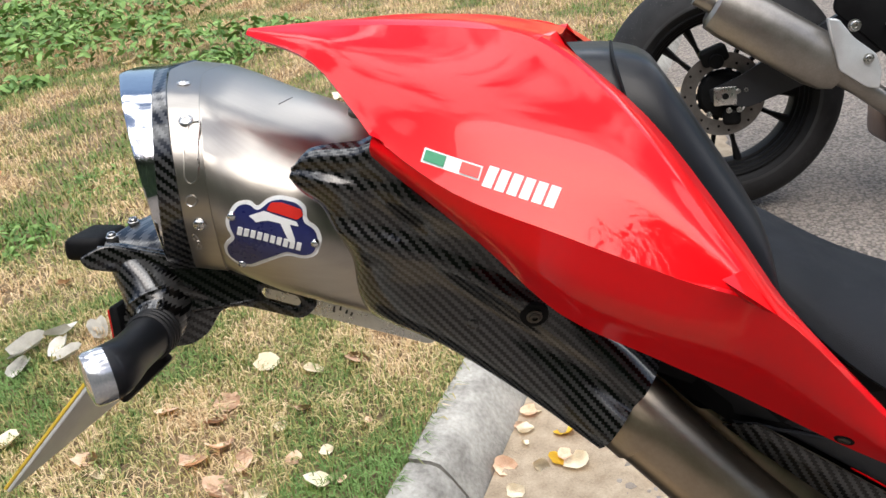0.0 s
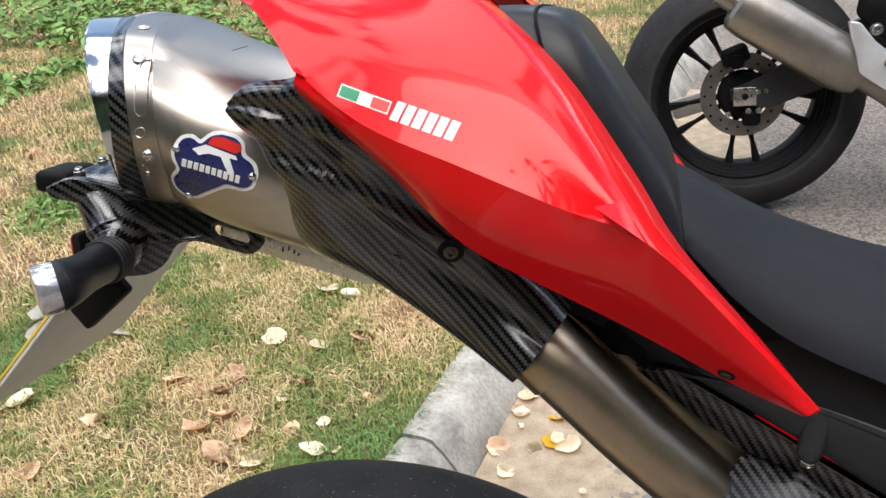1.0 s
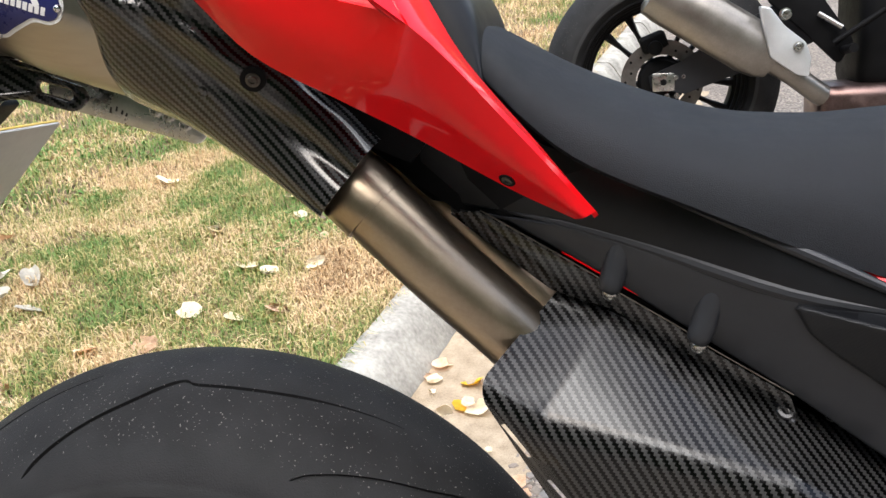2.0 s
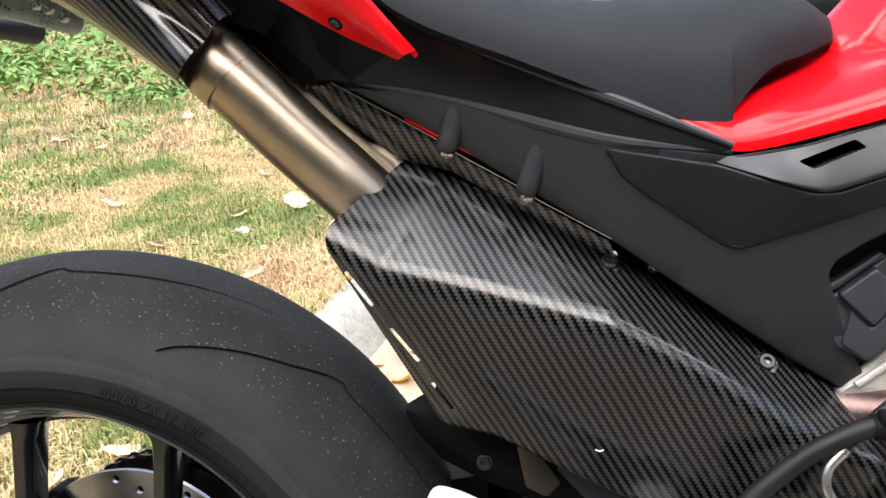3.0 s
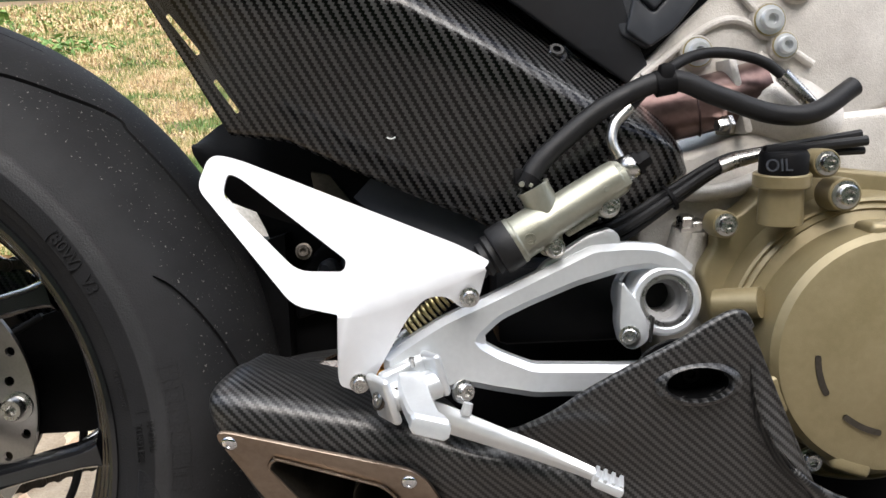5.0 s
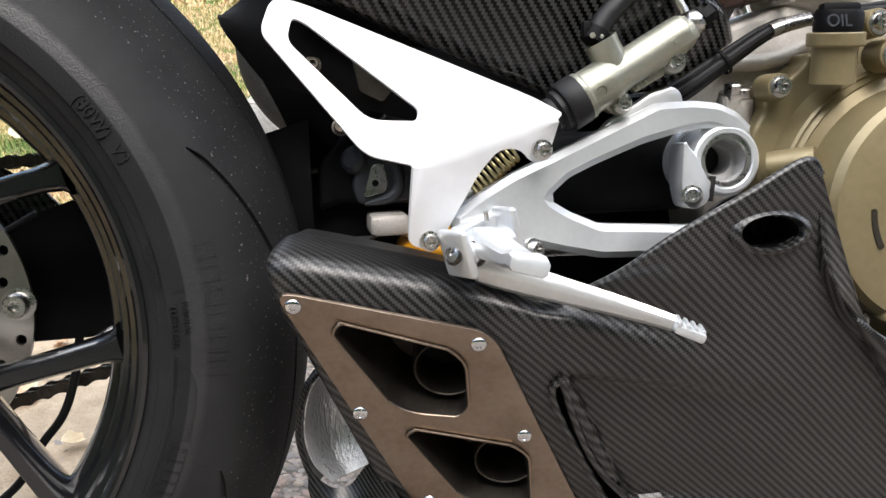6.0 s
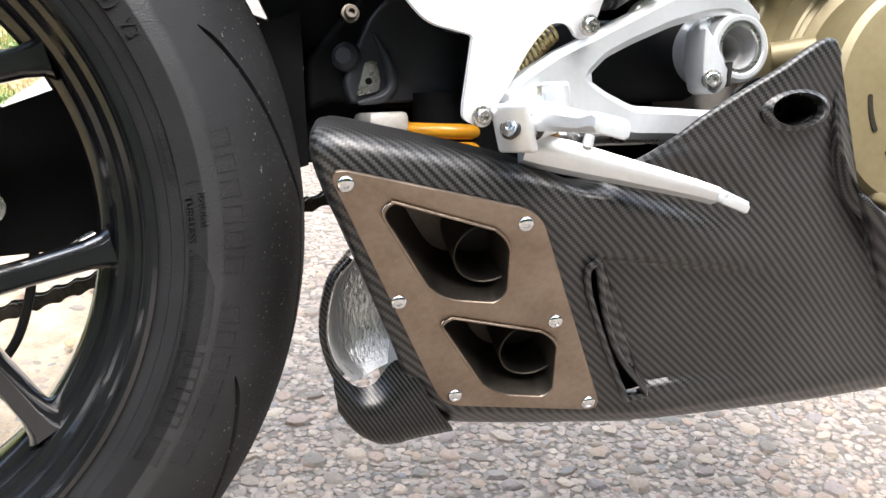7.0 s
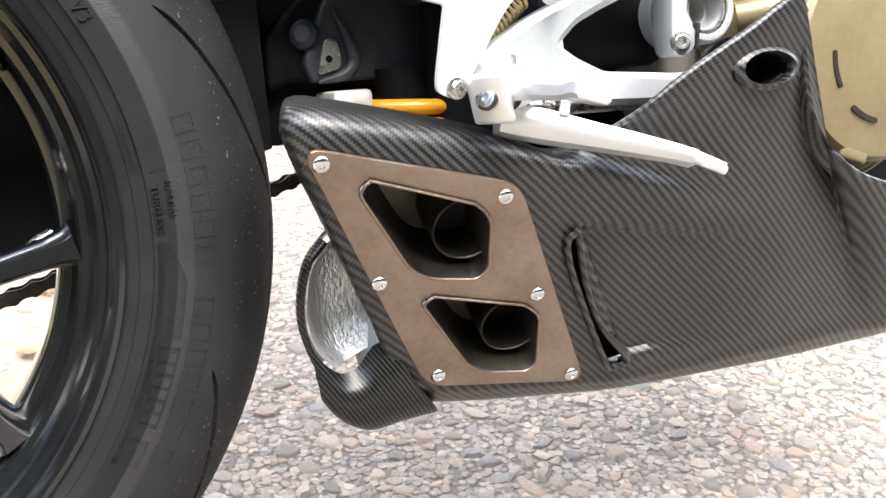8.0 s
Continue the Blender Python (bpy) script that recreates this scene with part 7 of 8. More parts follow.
for x, z, zb in ((0.6259, 0.4741, 0.457), (0.6328, 0.4709, 0.440)):
    part("case_boss", tube([(x, -0.100, zb), (x, -0.104, (z + zb) / 2), (x, -0.108, z)], [0.0105, 0.0095, 0.0085], 18, 3), M_CAST, bike)
    screw(bike, (x, -0.108, z), (0.0, -0.25, 0.97), 0.0060, 0.0075, M_STEEL, "bolt", "hex")
# header pipes
part("header_pipe", tube([(0.56, -0.06, 0.555), (0.60, -0.075, 0.551), (0.630, -0.085, 0.553), (0.655, -0.090, 0.558), (0.685, -0.085, 0.566)], [0.024, 0.0225, 0.0205, 0.0195, 0.0195], 28, 5), M_HEAT, bike, "heat-browned exhaust header")
part("header_bead", turned([(0.0195, -0.002), (0.0215, 0.0), (0.0195, 0.002)], (0.640, -0.087, 0.5545), (0.97, -0.18, 0.15), 28), M_HEAT, bike)
part("header_flange", block((0.006, 0.045, 0.052), Matrix.Translation((0.662, -0.085, 0.560)) @ Euler((0, radians(-14), radians(8))).to_matrix().to_4x4(), 0.002), M_CAST, bike)
screw(bike, (0.655, -0.108, 0.541), (-0.9, -0.3, -0.1), 0.0045, 0.008, M_STEEL, "nut", "hex")
part("exhaust_port", tube([(0.66, -0.08, 0.56), (0.70, -0.085, 0.552), (0.73, -0.08, 0.535)], [0.022, 0.024, 0.022], 24, 4), M_CAST, bike)
part("header_pipe", tube([(0.60, -0.02, 0.50), (0.63, -0.05, 0.505), (0.67, -0.06, 0.50)], 0.020, 24, 4), M_CAST, bike)
# airbox and black plastic under the tank
air = part("airbox", sheet(rounded([V(x, -0.088, z) for x, z in ((0.560, 0.665), (0.580, 0.590), (0.600, 0.585), (0.636, 0.607), (0.682, 0.652), (0.735, 0.697), (0.80, 0.735), (0.80, 0.79), (0.70, 0.76), (0.58, 0.73))], 0.007), (), (0, 0.06, 0), 0.004, 3), M_DARK, bike, "black moulded airbox", 40)


def air_slab(pts, y, r=0.003, name="airbox_panel"):
    return part(name, sheet(rounded([V(x, y, z) for x, z in pts], r), (), (0, 0.014, 0), 0.0022, 3), M_SATIN, air, "", 40)


part("airbox_face", sheet(rounded([V(x, -0.0965, z) for x, z in ((0.575, 0.634), (0.590, 0.642), (0.6135, 0.661), (0.6426, 0.6857), (0.6676, 0.7118), (0.72, 0.750), (0.75, 0.742), (0.7129, 0.711), (0.6913, 0.680), (0.6719, 0.6614), (0.6503, 0.6375), (0.6229, 0.6053), (0.6062, 0.594), (0.588, 0.603))], 0.003), (), (0, 0.012, 0), 0.002, 3), M_SATIN, air, "", 40)
body_slab = air_slab([(0.619, 0.6637), (0.6426, 0.6867), (0.6676, 0.7128), (0.72, 0.752), (0.75, 0.742), (0.7129, 0.7110), (0.6913, 0.6807), (0.6719, 0.6614), (0.6503, 0.6382), (0.6375, 0.6349), (0.6274, 0.6440)], -0.1020)
cut(body_slab, sheet(rounded([V(x, -0.12, z) for x, z in ((0.6264, 0.656), (0.6429, 0.6545), (0.6411, 0.6497), (0.632, 0.640), (0.6209, 0.6525))], 0.002), (), (0, 0.022, 0)))
part("panel_ridge", tube([(0.6393, -0.1020, 0.648), (0.6501, -0.1024, 0.6587), (0.6787, -0.1024, 0.685), (0.72, -0.102, 0.722)], 0.0026, 10, 4), M_SATIN, body_slab)
air_slab([(0.5869, 0.6407), (0.6106, 0.6585), (0.6262, 0.6391), (0.6092, 0.6185), (0.5969, 0.6306)], -0.1030)
air_slab([(0.5960, 0.6299), (0.6086, 0.6173), (0.6266, 0.6355), (0.6375, 0.6339), (0.6503, 0.6372), (0.6229, 0.6053), (0.6062, 0.5944), (0.590, 0.606)], -0.1000)
air_slab([(0.570, 0.6401), (0.5884, 0.6501), (0.6135, 0.6677), (0.618, 0.6637), (0.6106, 0.6598), (0.5869, 0.6420)], -0.0965, 0.001, "airbox_lip")
part("frame_core", block((0.30, 0.10, 0.14), Matrix.Translation((0.60, 0.0, 0.70)), 0.02), M_DARK, bike)
part("inner_tub", loft([[V(0.14, -0.06, 0.86), V(0.14, 0.06, 0.86), V(0.14, 0.05, 0.96), V(0.14, -0.05, 0.96)], [V(0.26, -0.06, 0.77), V(0.26, 0.06, 0.77), V(0.26, 0.08, 0.85), V(0.26, -0.08, 0.85)], [V(0.50, -0.06, 0.66), V(0.50, 0.06, 0.66), V(0.50, 0.09, 0.76), V(0.50, -0.09, 0.76)], [V(0.62, -0.05, 0.60), V(0.62, 0.05, 0.60), V(0.62, 0.08, 0.74), V(0.62, -0.06, 0.74)]]), M_DARK, bike)
part("collector", loft([[V(0.29, -0.05, 0.68), V(0.29, 0.05, 0.68), V(0.34, 0.05, 0.73), V(0.34, -0.05, 0.73)], [V(0.40, -0.06, 0.52), V(0.40, 0.08, 0.52), V(0.45, 0.08, 0.64), V(0.45, -0.05, 0.64)], [V(0.54, -0.08, 0.48), V(0.54, 0.08, 0.48), V(0.58, 0.08, 0.58), V(0.58, -0.05, 0.57)]]), M_DARK, bike)
# shock, swingarm, chain, hugger
part("shock_spring", tube([V(0.445 + 0.036 * math.cos(a), 0.004 + 0.036 * math.sin(a), 0.3905 - 0.0021 * a) for a in (2 * math.pi * k / 40 for k in range(121))], 0.0058, 14, 1, smooth=False), M_YELLOW, bike, "amber shock absorber spring")
part("shock_body", tube([(0.445, 0.004, 0.33), (0.445, 0.004, 0.41)], 0.022, 20, 1), M_DARK, bike)
# added black sheet that keeps the gap ahead of the tyre dark
part("wheel_gap_sheet", sheet(rounded([V(x, 0.03, z) for x, z in ((0.340, 0.36), (0.338, 0.42), (0.321, 0.47), (0.293, 0.53), (0.300, 0.56), (0.45, 0.56), (0.45, 0.36))], 0.006), (), (0, 0.006, 0), 0.002), M_DARK, bike, "added black sheet darkening the gap between tyre and swingarm")
part("spring_seat", block((0.030, 0.05, 0.016), Matrix.Translation((0.3965, 0.002, 0.3885)), 0.004), M_CAST, bike)
# added black block in place of the dark space behind the footrest arms
part("arm_gap_block", block((0.24, 0.03, 0.17), Matrix.Translation((0.575, -0.020, 0.395)), 0.01), M_DARK, bike, "added black block darkening the space behind the footrest arms")
sw = sheet(rounded([V(x, 0.012, z) for x, z in ((0.3434, 0.3979), (0.3456, 0.4373), (0.3841, 0.4763), (0.400, 0.505), (0.43, 0.505), (0.53, 0.47), (0.56, 0.40), (0.46, 0.398), (0.385, 0.400), (0.3653, 0.4057))], 0.006), (), (0, 0.06, 0), 0.005, 3)
swing = part("swingarm", sw, M_DARK, bike, "black swingarm")
part("swing_panel", sheet(rounded([V(x, 0.004, z) for x, z in ((0.3748, 0.4035), (0.370, 0.4177), (0.3788, 0.438), (0.3931, 0.4686), (0.4200, 0.4900), (0.4400, 0.4800), (0.5000, 0.4500), (0.490, 0.4030))], [0.004, 0.006, 0.01, 0.012, 0.008, 0.008, 0.008, 0.008]), (), (0, 0.012, 0), 0.0035, 3), M_SATIN, swing, "dark grey moulded swingarm cover")
part("swing_tab", sheet(rounded([V(x, 0.0015, z) for x, z in ((0.3953, 0.4349), (0.3864, 0.4333), (0.3791, 0.4085), (0.3964, 0.4122), (0.3982, 0.4214))], 0.003), (), (0, 0.003, 0), 0.0006), M_STEEL, swing, "bare metal mounting tab")
part("tab_pocket", tube([(0.394, 0.0025, 0.4541), (0.4040, 0.0005, 0.4334), (0.4065, 0.0005, 0.4167), (0.3990, 0.0005, 0.4077), (0.3800, 0.0025, 0.4036)], [0.0015, 0.0042, 0.0046, 0.0042, 0.0015], 12, 5), M_SATIN, swing)
part("tab_hole", turned([(0.0001, 0), (0.0026, 0), (0.0026, 0.0006), (0.0001, 0.0006)], (0.3884, 0.0012, 0.4195), (0, -1, 0), 14), M_DARK, swing)
part("swing_ear", turned([(0.0001, 0.004), (0.006, 0.004), (0.010, 0.001), (0.0115, -0.004)], (0.372, 0.004, 0.438), (-0.5, -0.8, 0.1), 18), M_SATIN, swing)
part("guide_rod", tube([(0.318, 0.03, 0.4295), (0.335, 0.028, 0.4292), (0.3495, 0.026, 0.4312)], 0.0022, 10, 3), M_STEEL, swing)
part("swing_beam", loft([[V(0.02, 0.055, 0.30), V(0.02, 0.055, 0.37), V(0.02, 0.10, 0.37), V(0.02, 0.10, 0.30)], [V(0.16, 0.045, 0.305), V(0.17, 0.045, 0.420), V(0.17, 0.10, 0.420), V(0.16, 0.10, 0.305)], [V(0.34, 0.0, 0.36), V(0.34, 0.0, 0.47), V(0.34, 0.09, 0.47), V(0.34, 0.09, 0.36)]]), M_DARK, swing)
part("hugger", patch([[(0.284, -0.030, 0.539), (0.325, -0.040, 0.562), (0.385, -0.042, 0.545), (0.45, -0.045, 0.515)], [(0.285, -0.04, 0.535), (0.33, -0.055, 0.520), (0.38, -0.055, 0.497), (0.44, -0.06, 0.475)], [(0.31, -0.035, 0.500), (0.35, -0.045, 0.485), (0.40, -0.05, 0.47), (0.46, -0.055, 0.455)]], 4, 4, 0.004), M_DARK, bike, "black wheel hugger")
part("guard_box", loft([[V(0.40, -0.06, 0.50), V(0.40, 0.0, 0.50), V(0.42, 0.0, 0.525), V(0.42, -0.06, 0.52)], [V(0.45, -0.085, 0.455), V(0.45, 0.0, 0.455), V(0.47, 0.0, 0.51), V(0.47, -0.08, 0.50)], [V(0.52, -0.09, 0.44), V(0.52, 0.0, 0.44), V(0.53, 0.0, 0.49), V(0.53, -0.08, 0.475)]]), M_SATIN, bike)
part("guard_stay", sheet(rounded([V(x, -0.062, z) for x, z in ((0.370, 0.520), (0.384, 0.517), (0.403, 0.490), (0.392, 0.478), (0.376, 0.486))], 0.003), (), (0, 0.004, 0), 0.001), M_BORE, bike, "dull steel stay")
# added black block, the darkness between belly pan and clutch cover
part("clutch_gap_block", block((0.24, 0.14, 0.16), Matrix.Translation((0.78, -0.03, 0.285)), 0.02), M_DARK, bike, "added black block darkening the gap below the clutch cover")
for p in ((0.345, -0.06, 0.505), (0.362, -0.058, 0.462)):
    screw(bike, p, (0, -1, 0.2), 0.0045, 0.004, M_BORE)
part("battery_box", block((0.10, 0.05, 0.055), Matrix.Translation((0.545, -0.09, 0.425)), 0.008), M_DARK, bike)
part("link_rod", tube([(0.49, -0.10, 0.376), (0.60, -0.10, 0.374)], 0.007, 14, 1), M_STEEL, bike)
# carbon guard over the chain on the far side, and the sensor lead along it
guard = part("chain_guard", sheet(rounded([V(x, 0.098, z) for x, z in ((-0.010, 0.392), (0.016, 0.468), (0.045, 0.470), (0.120, 0.420), (0.150, 0.388))], 0.006), (), (0, 0.004, 0), 0.001), M_CARBON_DUCT, swing, "carbon fibre chain guard")
part("guard_fold", tube([(0.026, 0.096, 0.392), (0.034, 0.096, 0.470)], 0.004, 8, 2), M_BLACK, guard)
part("guard_edge", tube([(-0.008, 0.097, 0.394), (0.017, 0.097, 0.467)], 0.0018, 8, 2), M_STEEL, guard)
part("sensor_lead", tube([(-0.015, 0.050, 0.398), (0.02, 0.050, 0.392), (0.06, 0.050, 0.384), (0.095, 0.050, 0.390), (0.125, 0.050, 0.405)], 0.0032, 10, 6), M_RUBBER, bike, "black sensor lead")
part("brake_lead", tube([(0.145, 0.070, 0.305), (0.138, 0.070, 0.268), (0.126, 0.070, 0.236), (0.106, 0.070, 0.211), (0.085, 0.070, 0.179), (0.05, 0.070, 0.155), (0.01, 0.070, 0.145)], 0.0036, 10, 6), M_RUBBER, bike, "black hose curving below the axle")
# chain: side plates and pins along both runs
link = bmesh.new()
for dx in (-0.008, 0.008):
    turned([(0.0001, -0.010), (0.0035, -0.010), (0.0035, 0.010), (0.0001, 0.010)], (dx, 0, 0), (0, 1, 0), 10, bm=link)
for dy in (-0.0085, 0.0065):
    pts = rounded([V(-0.0145, dy, 0.0), V(-0.010, dy, 0.0068), V(-0.002, dy, 0.004), V(0.002, dy, 0.004), V(0.010, dy, 0.0068), V(0.0145, dy, 0), V(0.010, dy, -0.0068), V(0.002, dy, -0.004), V(-0.002, dy, -0.004), V(-0.010, dy, -0.0068)], 0.003, 2)
    b2 = sheet(pts, (), (0, 0.002, 0))
    me = bpy.data.meshes.new("tmp")
    b2.to_mesh(me)
    b2.free()
    link.from_mesh(me)
    bpy.data.meshes.remove(me)
chain = part("chain_link", link, M_CHAIN, bike)
# upper run, lower run, and the wrap round the sprocket
spots = []
for a, b in ((V(0.0, 0.098, 0.4415), V(0.56, 0.098, 0.466)), (V(0.031, 0.098, 0.2290), V(0.56, 0.098, 0.379))):
    n = int((b - a).length / 0.0160)
    spots += [(a.lerp(b, (k + 0.5) / n), -math.atan2(b.z - a.z, b.x - a.x)) for k in range(n)]
for k in range(23):
    a = radians(95 + 8.4 * k)
    spots.append((AXLE + V(0.1085 * math.cos(a), 0.098, 0.1085 * math.sin(a)), -(a - math.pi / 2)))
for k, (p, turn) in enumerate(spots):
    ob = chain if k == 0 else new("chain_link", chain.data)
    ob.parent = bike
    ob.matrix_basis = Matrix.Translation(p) @ Euler((0, turn, 0)).to_matrix().to_4x4() @ Matrix.Translation((0, 0.0014 * (k % 2), 0))
part("brake_caliper", block((0.075, 0.045, 0.045), Matrix.Translation((-0.085, 0.04, 0.40)) @ Euler((0, radians(-40), 0)).to_matrix().to_4x4(), 0.01, 3), M_DARK, bike)
part("caliper_hanger", turned([(0.03, 0.045), (0.055, 0.045), (0.055, 0.055), (0.03, 0.055)], AXLE, (0, 1, 0), 40, close=True), M_DARK, bike)
screw(bike, (0.126, -0.013, 0.344), (0, -1, 0), 0.009, 0.012, M_STEEL)


# ---- the second motorcycle, parked behind ----
other = thing("motorcycle", "grey motorcycle with a titanium silencer on black wheels", "motorcycle", at=pose(0.475, 2.13, 0.014, -9, 0, 2))
M_GREYCAN = noisy("warm_grey_silencer", (0.26, 0.24, 0.215), (0.34, 0.315, 0.285), 20.0, (0.30, 0.42), 0.9, bump=0.05)
ow, ot = wheel(other, 0.343, 0.096, 0.236, 0.214, 0.088, 5, 0, M_DARK, 0.05)
for i in range(5):
    for sg in (-1, 1):
        a = radians(56 + 72 * i + sg * 13)
        b = radians(56 + 72 * i + sg * 11)
        p, q = AXLE + V(0.05 * math.cos(a), -0.02, 0.05 * math.sin(a)), AXLE + V(0.216 * math.cos(b), -0.025, 0.216 * math.sin(b))
        d = (q - p).normalized()
        s = V(-d.z, 0, d.x)
        part("spoke", loft([[o + s * (w * u) + V(0, 0.022 * v, 0) for u, v in ((-0.5, 0), (-0.25, -0.5), (0.25, -0.5), (0.5, 0), (0.25, 0.5), (-0.25, 0.5))] for o, w in ((p, 0.020), (p.lerp(q, 0.6), 0.013), (q, 0.028))]), M_DARK, ow)
od = part("brake_disc", turned([(0.075, -0.068), (0.118, -0.068), (0.118, -0.063), (0.075, -0.063)], AXLE, (0, 1, 0), 64, close=True), noisy("dull_disc_steel", (0.16, 0.15, 0.14), (0.24, 0.23, 0.22), 40, (0.35, 0.5), 0.9), ow, "drilled brake disc")
for k in range(22):
    a = 2 * math.pi * k / 22
    r = (0.092, 0.105)[k % 2]
    part("drilling", turned([(0.0001, 0), (0.004, 0), (0.004, 0.0008), (0.0001, 0.0008)], AXLE + V(r * math.cos(a), -0.0675, r * math.sin(a)), (0, -1, 0), 8), M_DARK, od)
part("hub", turned([(0.02, -0.08), (0.06, -0.072), (0.07, -0.06), (0.07, -0.05), (0.02, -0.05)], AXLE, (0, 1, 0), 32, close=True), M_DARK, ow)
part("swingarm", loft([[V(-0.035, -0.085, 0.318), V(-0.04, -0.085, 0.350), V(-0.035, -0.105, 0.352), V(-0.03, -0.105, 0.316)], [V(0.06, -0.08, 0.300), V(0.05, -0.08, 0.385), V(0.05, -0.115, 0.39), V(0.06, -0.115, 0.298)], [V(0.20, -0.075, 0.35), V(0.17, -0.075, 0.46), V(0.17, -0.115, 0.465), V(0.20, -0.115, 0.345)], [V(0.42, -0.08, 0.43), V(0.40, -0.08, 0.58), V(0.40, -0.13, 0.58), V(0.42, -0.13, 0.43)]]), M_BLACK, other, "black box-section swingarm", 25)
part("axle_block", block((0.062, 0.008, 0.052), Matrix.Translation((0.0, -0.110, 0.333)), 0.003), M_STEEL, other, "bare steel axle adjuster")
part("axle_hole", turned([(0.0001, 0.0), (0.009, 0.0), (0.009, 0.001), (0.0001, 0.001)], (0, -0.1145, 0.333), (0, -1, 0), 14), M_DARK, other)
for x, z in ((0.035, 0.345), (0.055, 0.347), (-0.045, 0.285), (0.01, 0.293), (0.038, 0.293)):
    screw(other, (x, -0.112, z), (0, -1, 0), 0.006, 0.008, M_STEEL)
part("brake_caliper", block((0.075, 0.05, 0.05), Matrix.Translation((-0.025, -0.075, 0.445)) @ Euler((0, radians(-20), 0)).to_matrix().to_4x4(), 0.012, 3), M_DARK, other, "black brake caliper")
part("caliper_piston", turned([(0.0001, 0.012), (0.018, 0.012), (0.021, 0.006), (0.021, -0.02)], (-0.022, -0.10, 0.43), (0, -1, 0), 22), M_DARK, other)
part("caliper_arm", block((0.05, 0.02, 0.045), Matrix.Translation((0.02, -0.09, 0.27)), 0.012, 3), M_DARK, other)
part("chain_guard", block((0.11, 0.02, 0.06), Matrix.Translation((-0.135, 0.075, 0.29)) @ Euler((0, radians(-14), 0)).to_matrix().to_4x4(), 0.01), M_CAST, other)
# silencer
oc = part("silencer", loft([[V(x, -0.185, z) + Euler((0, radians(33), 0)).to_matrix() @ V(0, ry * math.cos(a), rz * math.sin(a)) for a in (2 * math.pi * k / 32 for k in range(32))] for x, z, ry, rz in ((-0.038, 0.592, 0.040, 0.052), (-0.030, 0.587, 0.052, 0.068), (0.0, 0.568, 0.056, 0.073), (0.225, 0.422, 0.056, 0.073), (0.262, 0.398, 0.050, 0.066), (0.285, 0.382, 0.038, 0.05))]), M_GREYCAN, other, "satin titanium silencer", 30)
part("outlet", turned([(0.020, -0.05), (0.028, -0.05), (0.028, 0.03), (0.020, 0.03)], (-0.055, -0.185, 0.603), (-0.84, 0, 0.54), 28, close=True), M_GREYCAN, oc)
part("silencer_bracket", sheet(rounded([V(x, -0.245, z) for x, z in ((0.235, 0.53), (0.262, 0.525), (0.30, 0.475), (0.355, 0.43), (0.370, 0.385), (0.365, 0.340), (0.335, 0.345), (0.265, 0.395))], 0.008), (), (0, 0.03, 0), 0.004), M_SILVER, other, "silver silencer mount")
screw(other, (0.335, -0.248, 0.42), (0, -1, 0), 0.010, 0.008, M_STEEL)
screw(other, (0.302, -0.235, 0.505), (0, -1, 0), 0.012, 0.010, M_STEEL)
part("link_pipe", tube([(0.28, -0.185, 0.385), (0.34, -0.185, 0.34), (0.42, -0.16, 0.28), (0.50, -0.12, 0.24)], [0.035, 0.03, 0.03, 0.03], 24, 5), M_GREYCAN, other)
part("collector_box", block((0.22, 0.22, 0.14), Matrix.Translation((0.52, -0.08, 0.235)), 0.03, 3), M_HEAT, other, "browned exhaust collector")
# frame, footrests, engine mass
part("footrest_plate", sheet(rounded([V(x, -0.16, z) for x, z in ((0.28, 0.60), (0.40, 0.56), (0.50, 0.42), (0.46, 0.36), (0.36, 0.46), (0.27, 0.54))], 0.015), (), (0, 0.02, 0), 0.004), M_DARK, other, "black footrest plate")
part("footrest", tube([(0.47, -0.17, 0.40), (0.47, -0.26, 0.41)], 0.012, 14, 1), M_DARK, other)
part("lever", tube([(0.44, -0.18, 0.42), (0.50, -0.19, 0.46), (0.56, -0.20, 0.50)], 0.008, 12, 4), M_DARK, other)
part("spring_rod", tube([(0.40, -0.17, 0.50), (0.46, -0.18, 0.46)], 0.007, 12, 2), M_STEEL, other)
part("engine", block((0.40, 0.30, 0.36), Matrix.Translation((0.72, 0.0, 0.45)), 0.05, 3), M_DARK, other, "dark engine block")
part("tail_frame", loft([[V(0.02, -0.07, 0.78), V(0.02, 0.07, 0.78), V(0.02, 0.06, 0.84), V(0.02, -0.06, 0.84)], [V(0.40, -0.11, 0.60), V(0.40, 0.11, 0.60), V(0.40, 0.12, 0.76), V(0.40, -0.12, 0.76)], [V(0.80, -0.12, 0.62), V(0.80, 0.12, 0.62), V(0.80, 0.14, 0.82), V(0.80, -0.14, 0.82)]]), M_DARK, other)
part("seat", saddle([(0.12, 0, 0.86), (0.30, 0, 0.83), (0.50, 0, 0.80), (0.68, 0, 0.83)], [(0.12, -0.10, 0.83), (0.30, -0.13, 0.79), (0.50, -0.14, 0.755), (0.68, -0.11, 0.80)], 0.7, thick=0.04), M_SEAT, other)
fw = turned([(0.20, -0.05), (0.23, -0.045), (0.27, -0.055), (0.295, -0.04), (0.302, 0.0), (0.295, 0.04), (0.27, 0.055), (0.23, 0.045), (0.20, 0.05)], (1.40, 0, 0.303), (0, 1, 0), 72, close=True)
part("front_wheel", fw, M_TYRE, other)
part("front_rim", turned([(0.17, -0.03), (0.205, -0.045), (0.205, 0.045), (0.17, 0.03)], (1.40, 0, 0.303), (0, 1, 0), 48, close=True), M_RIM, other)
part("fork_leg", tube([(1.40, -0.10, 0.303), (1.17, -0.10, 0.85)], 0.025, 16, 1), M_STEEL, other)
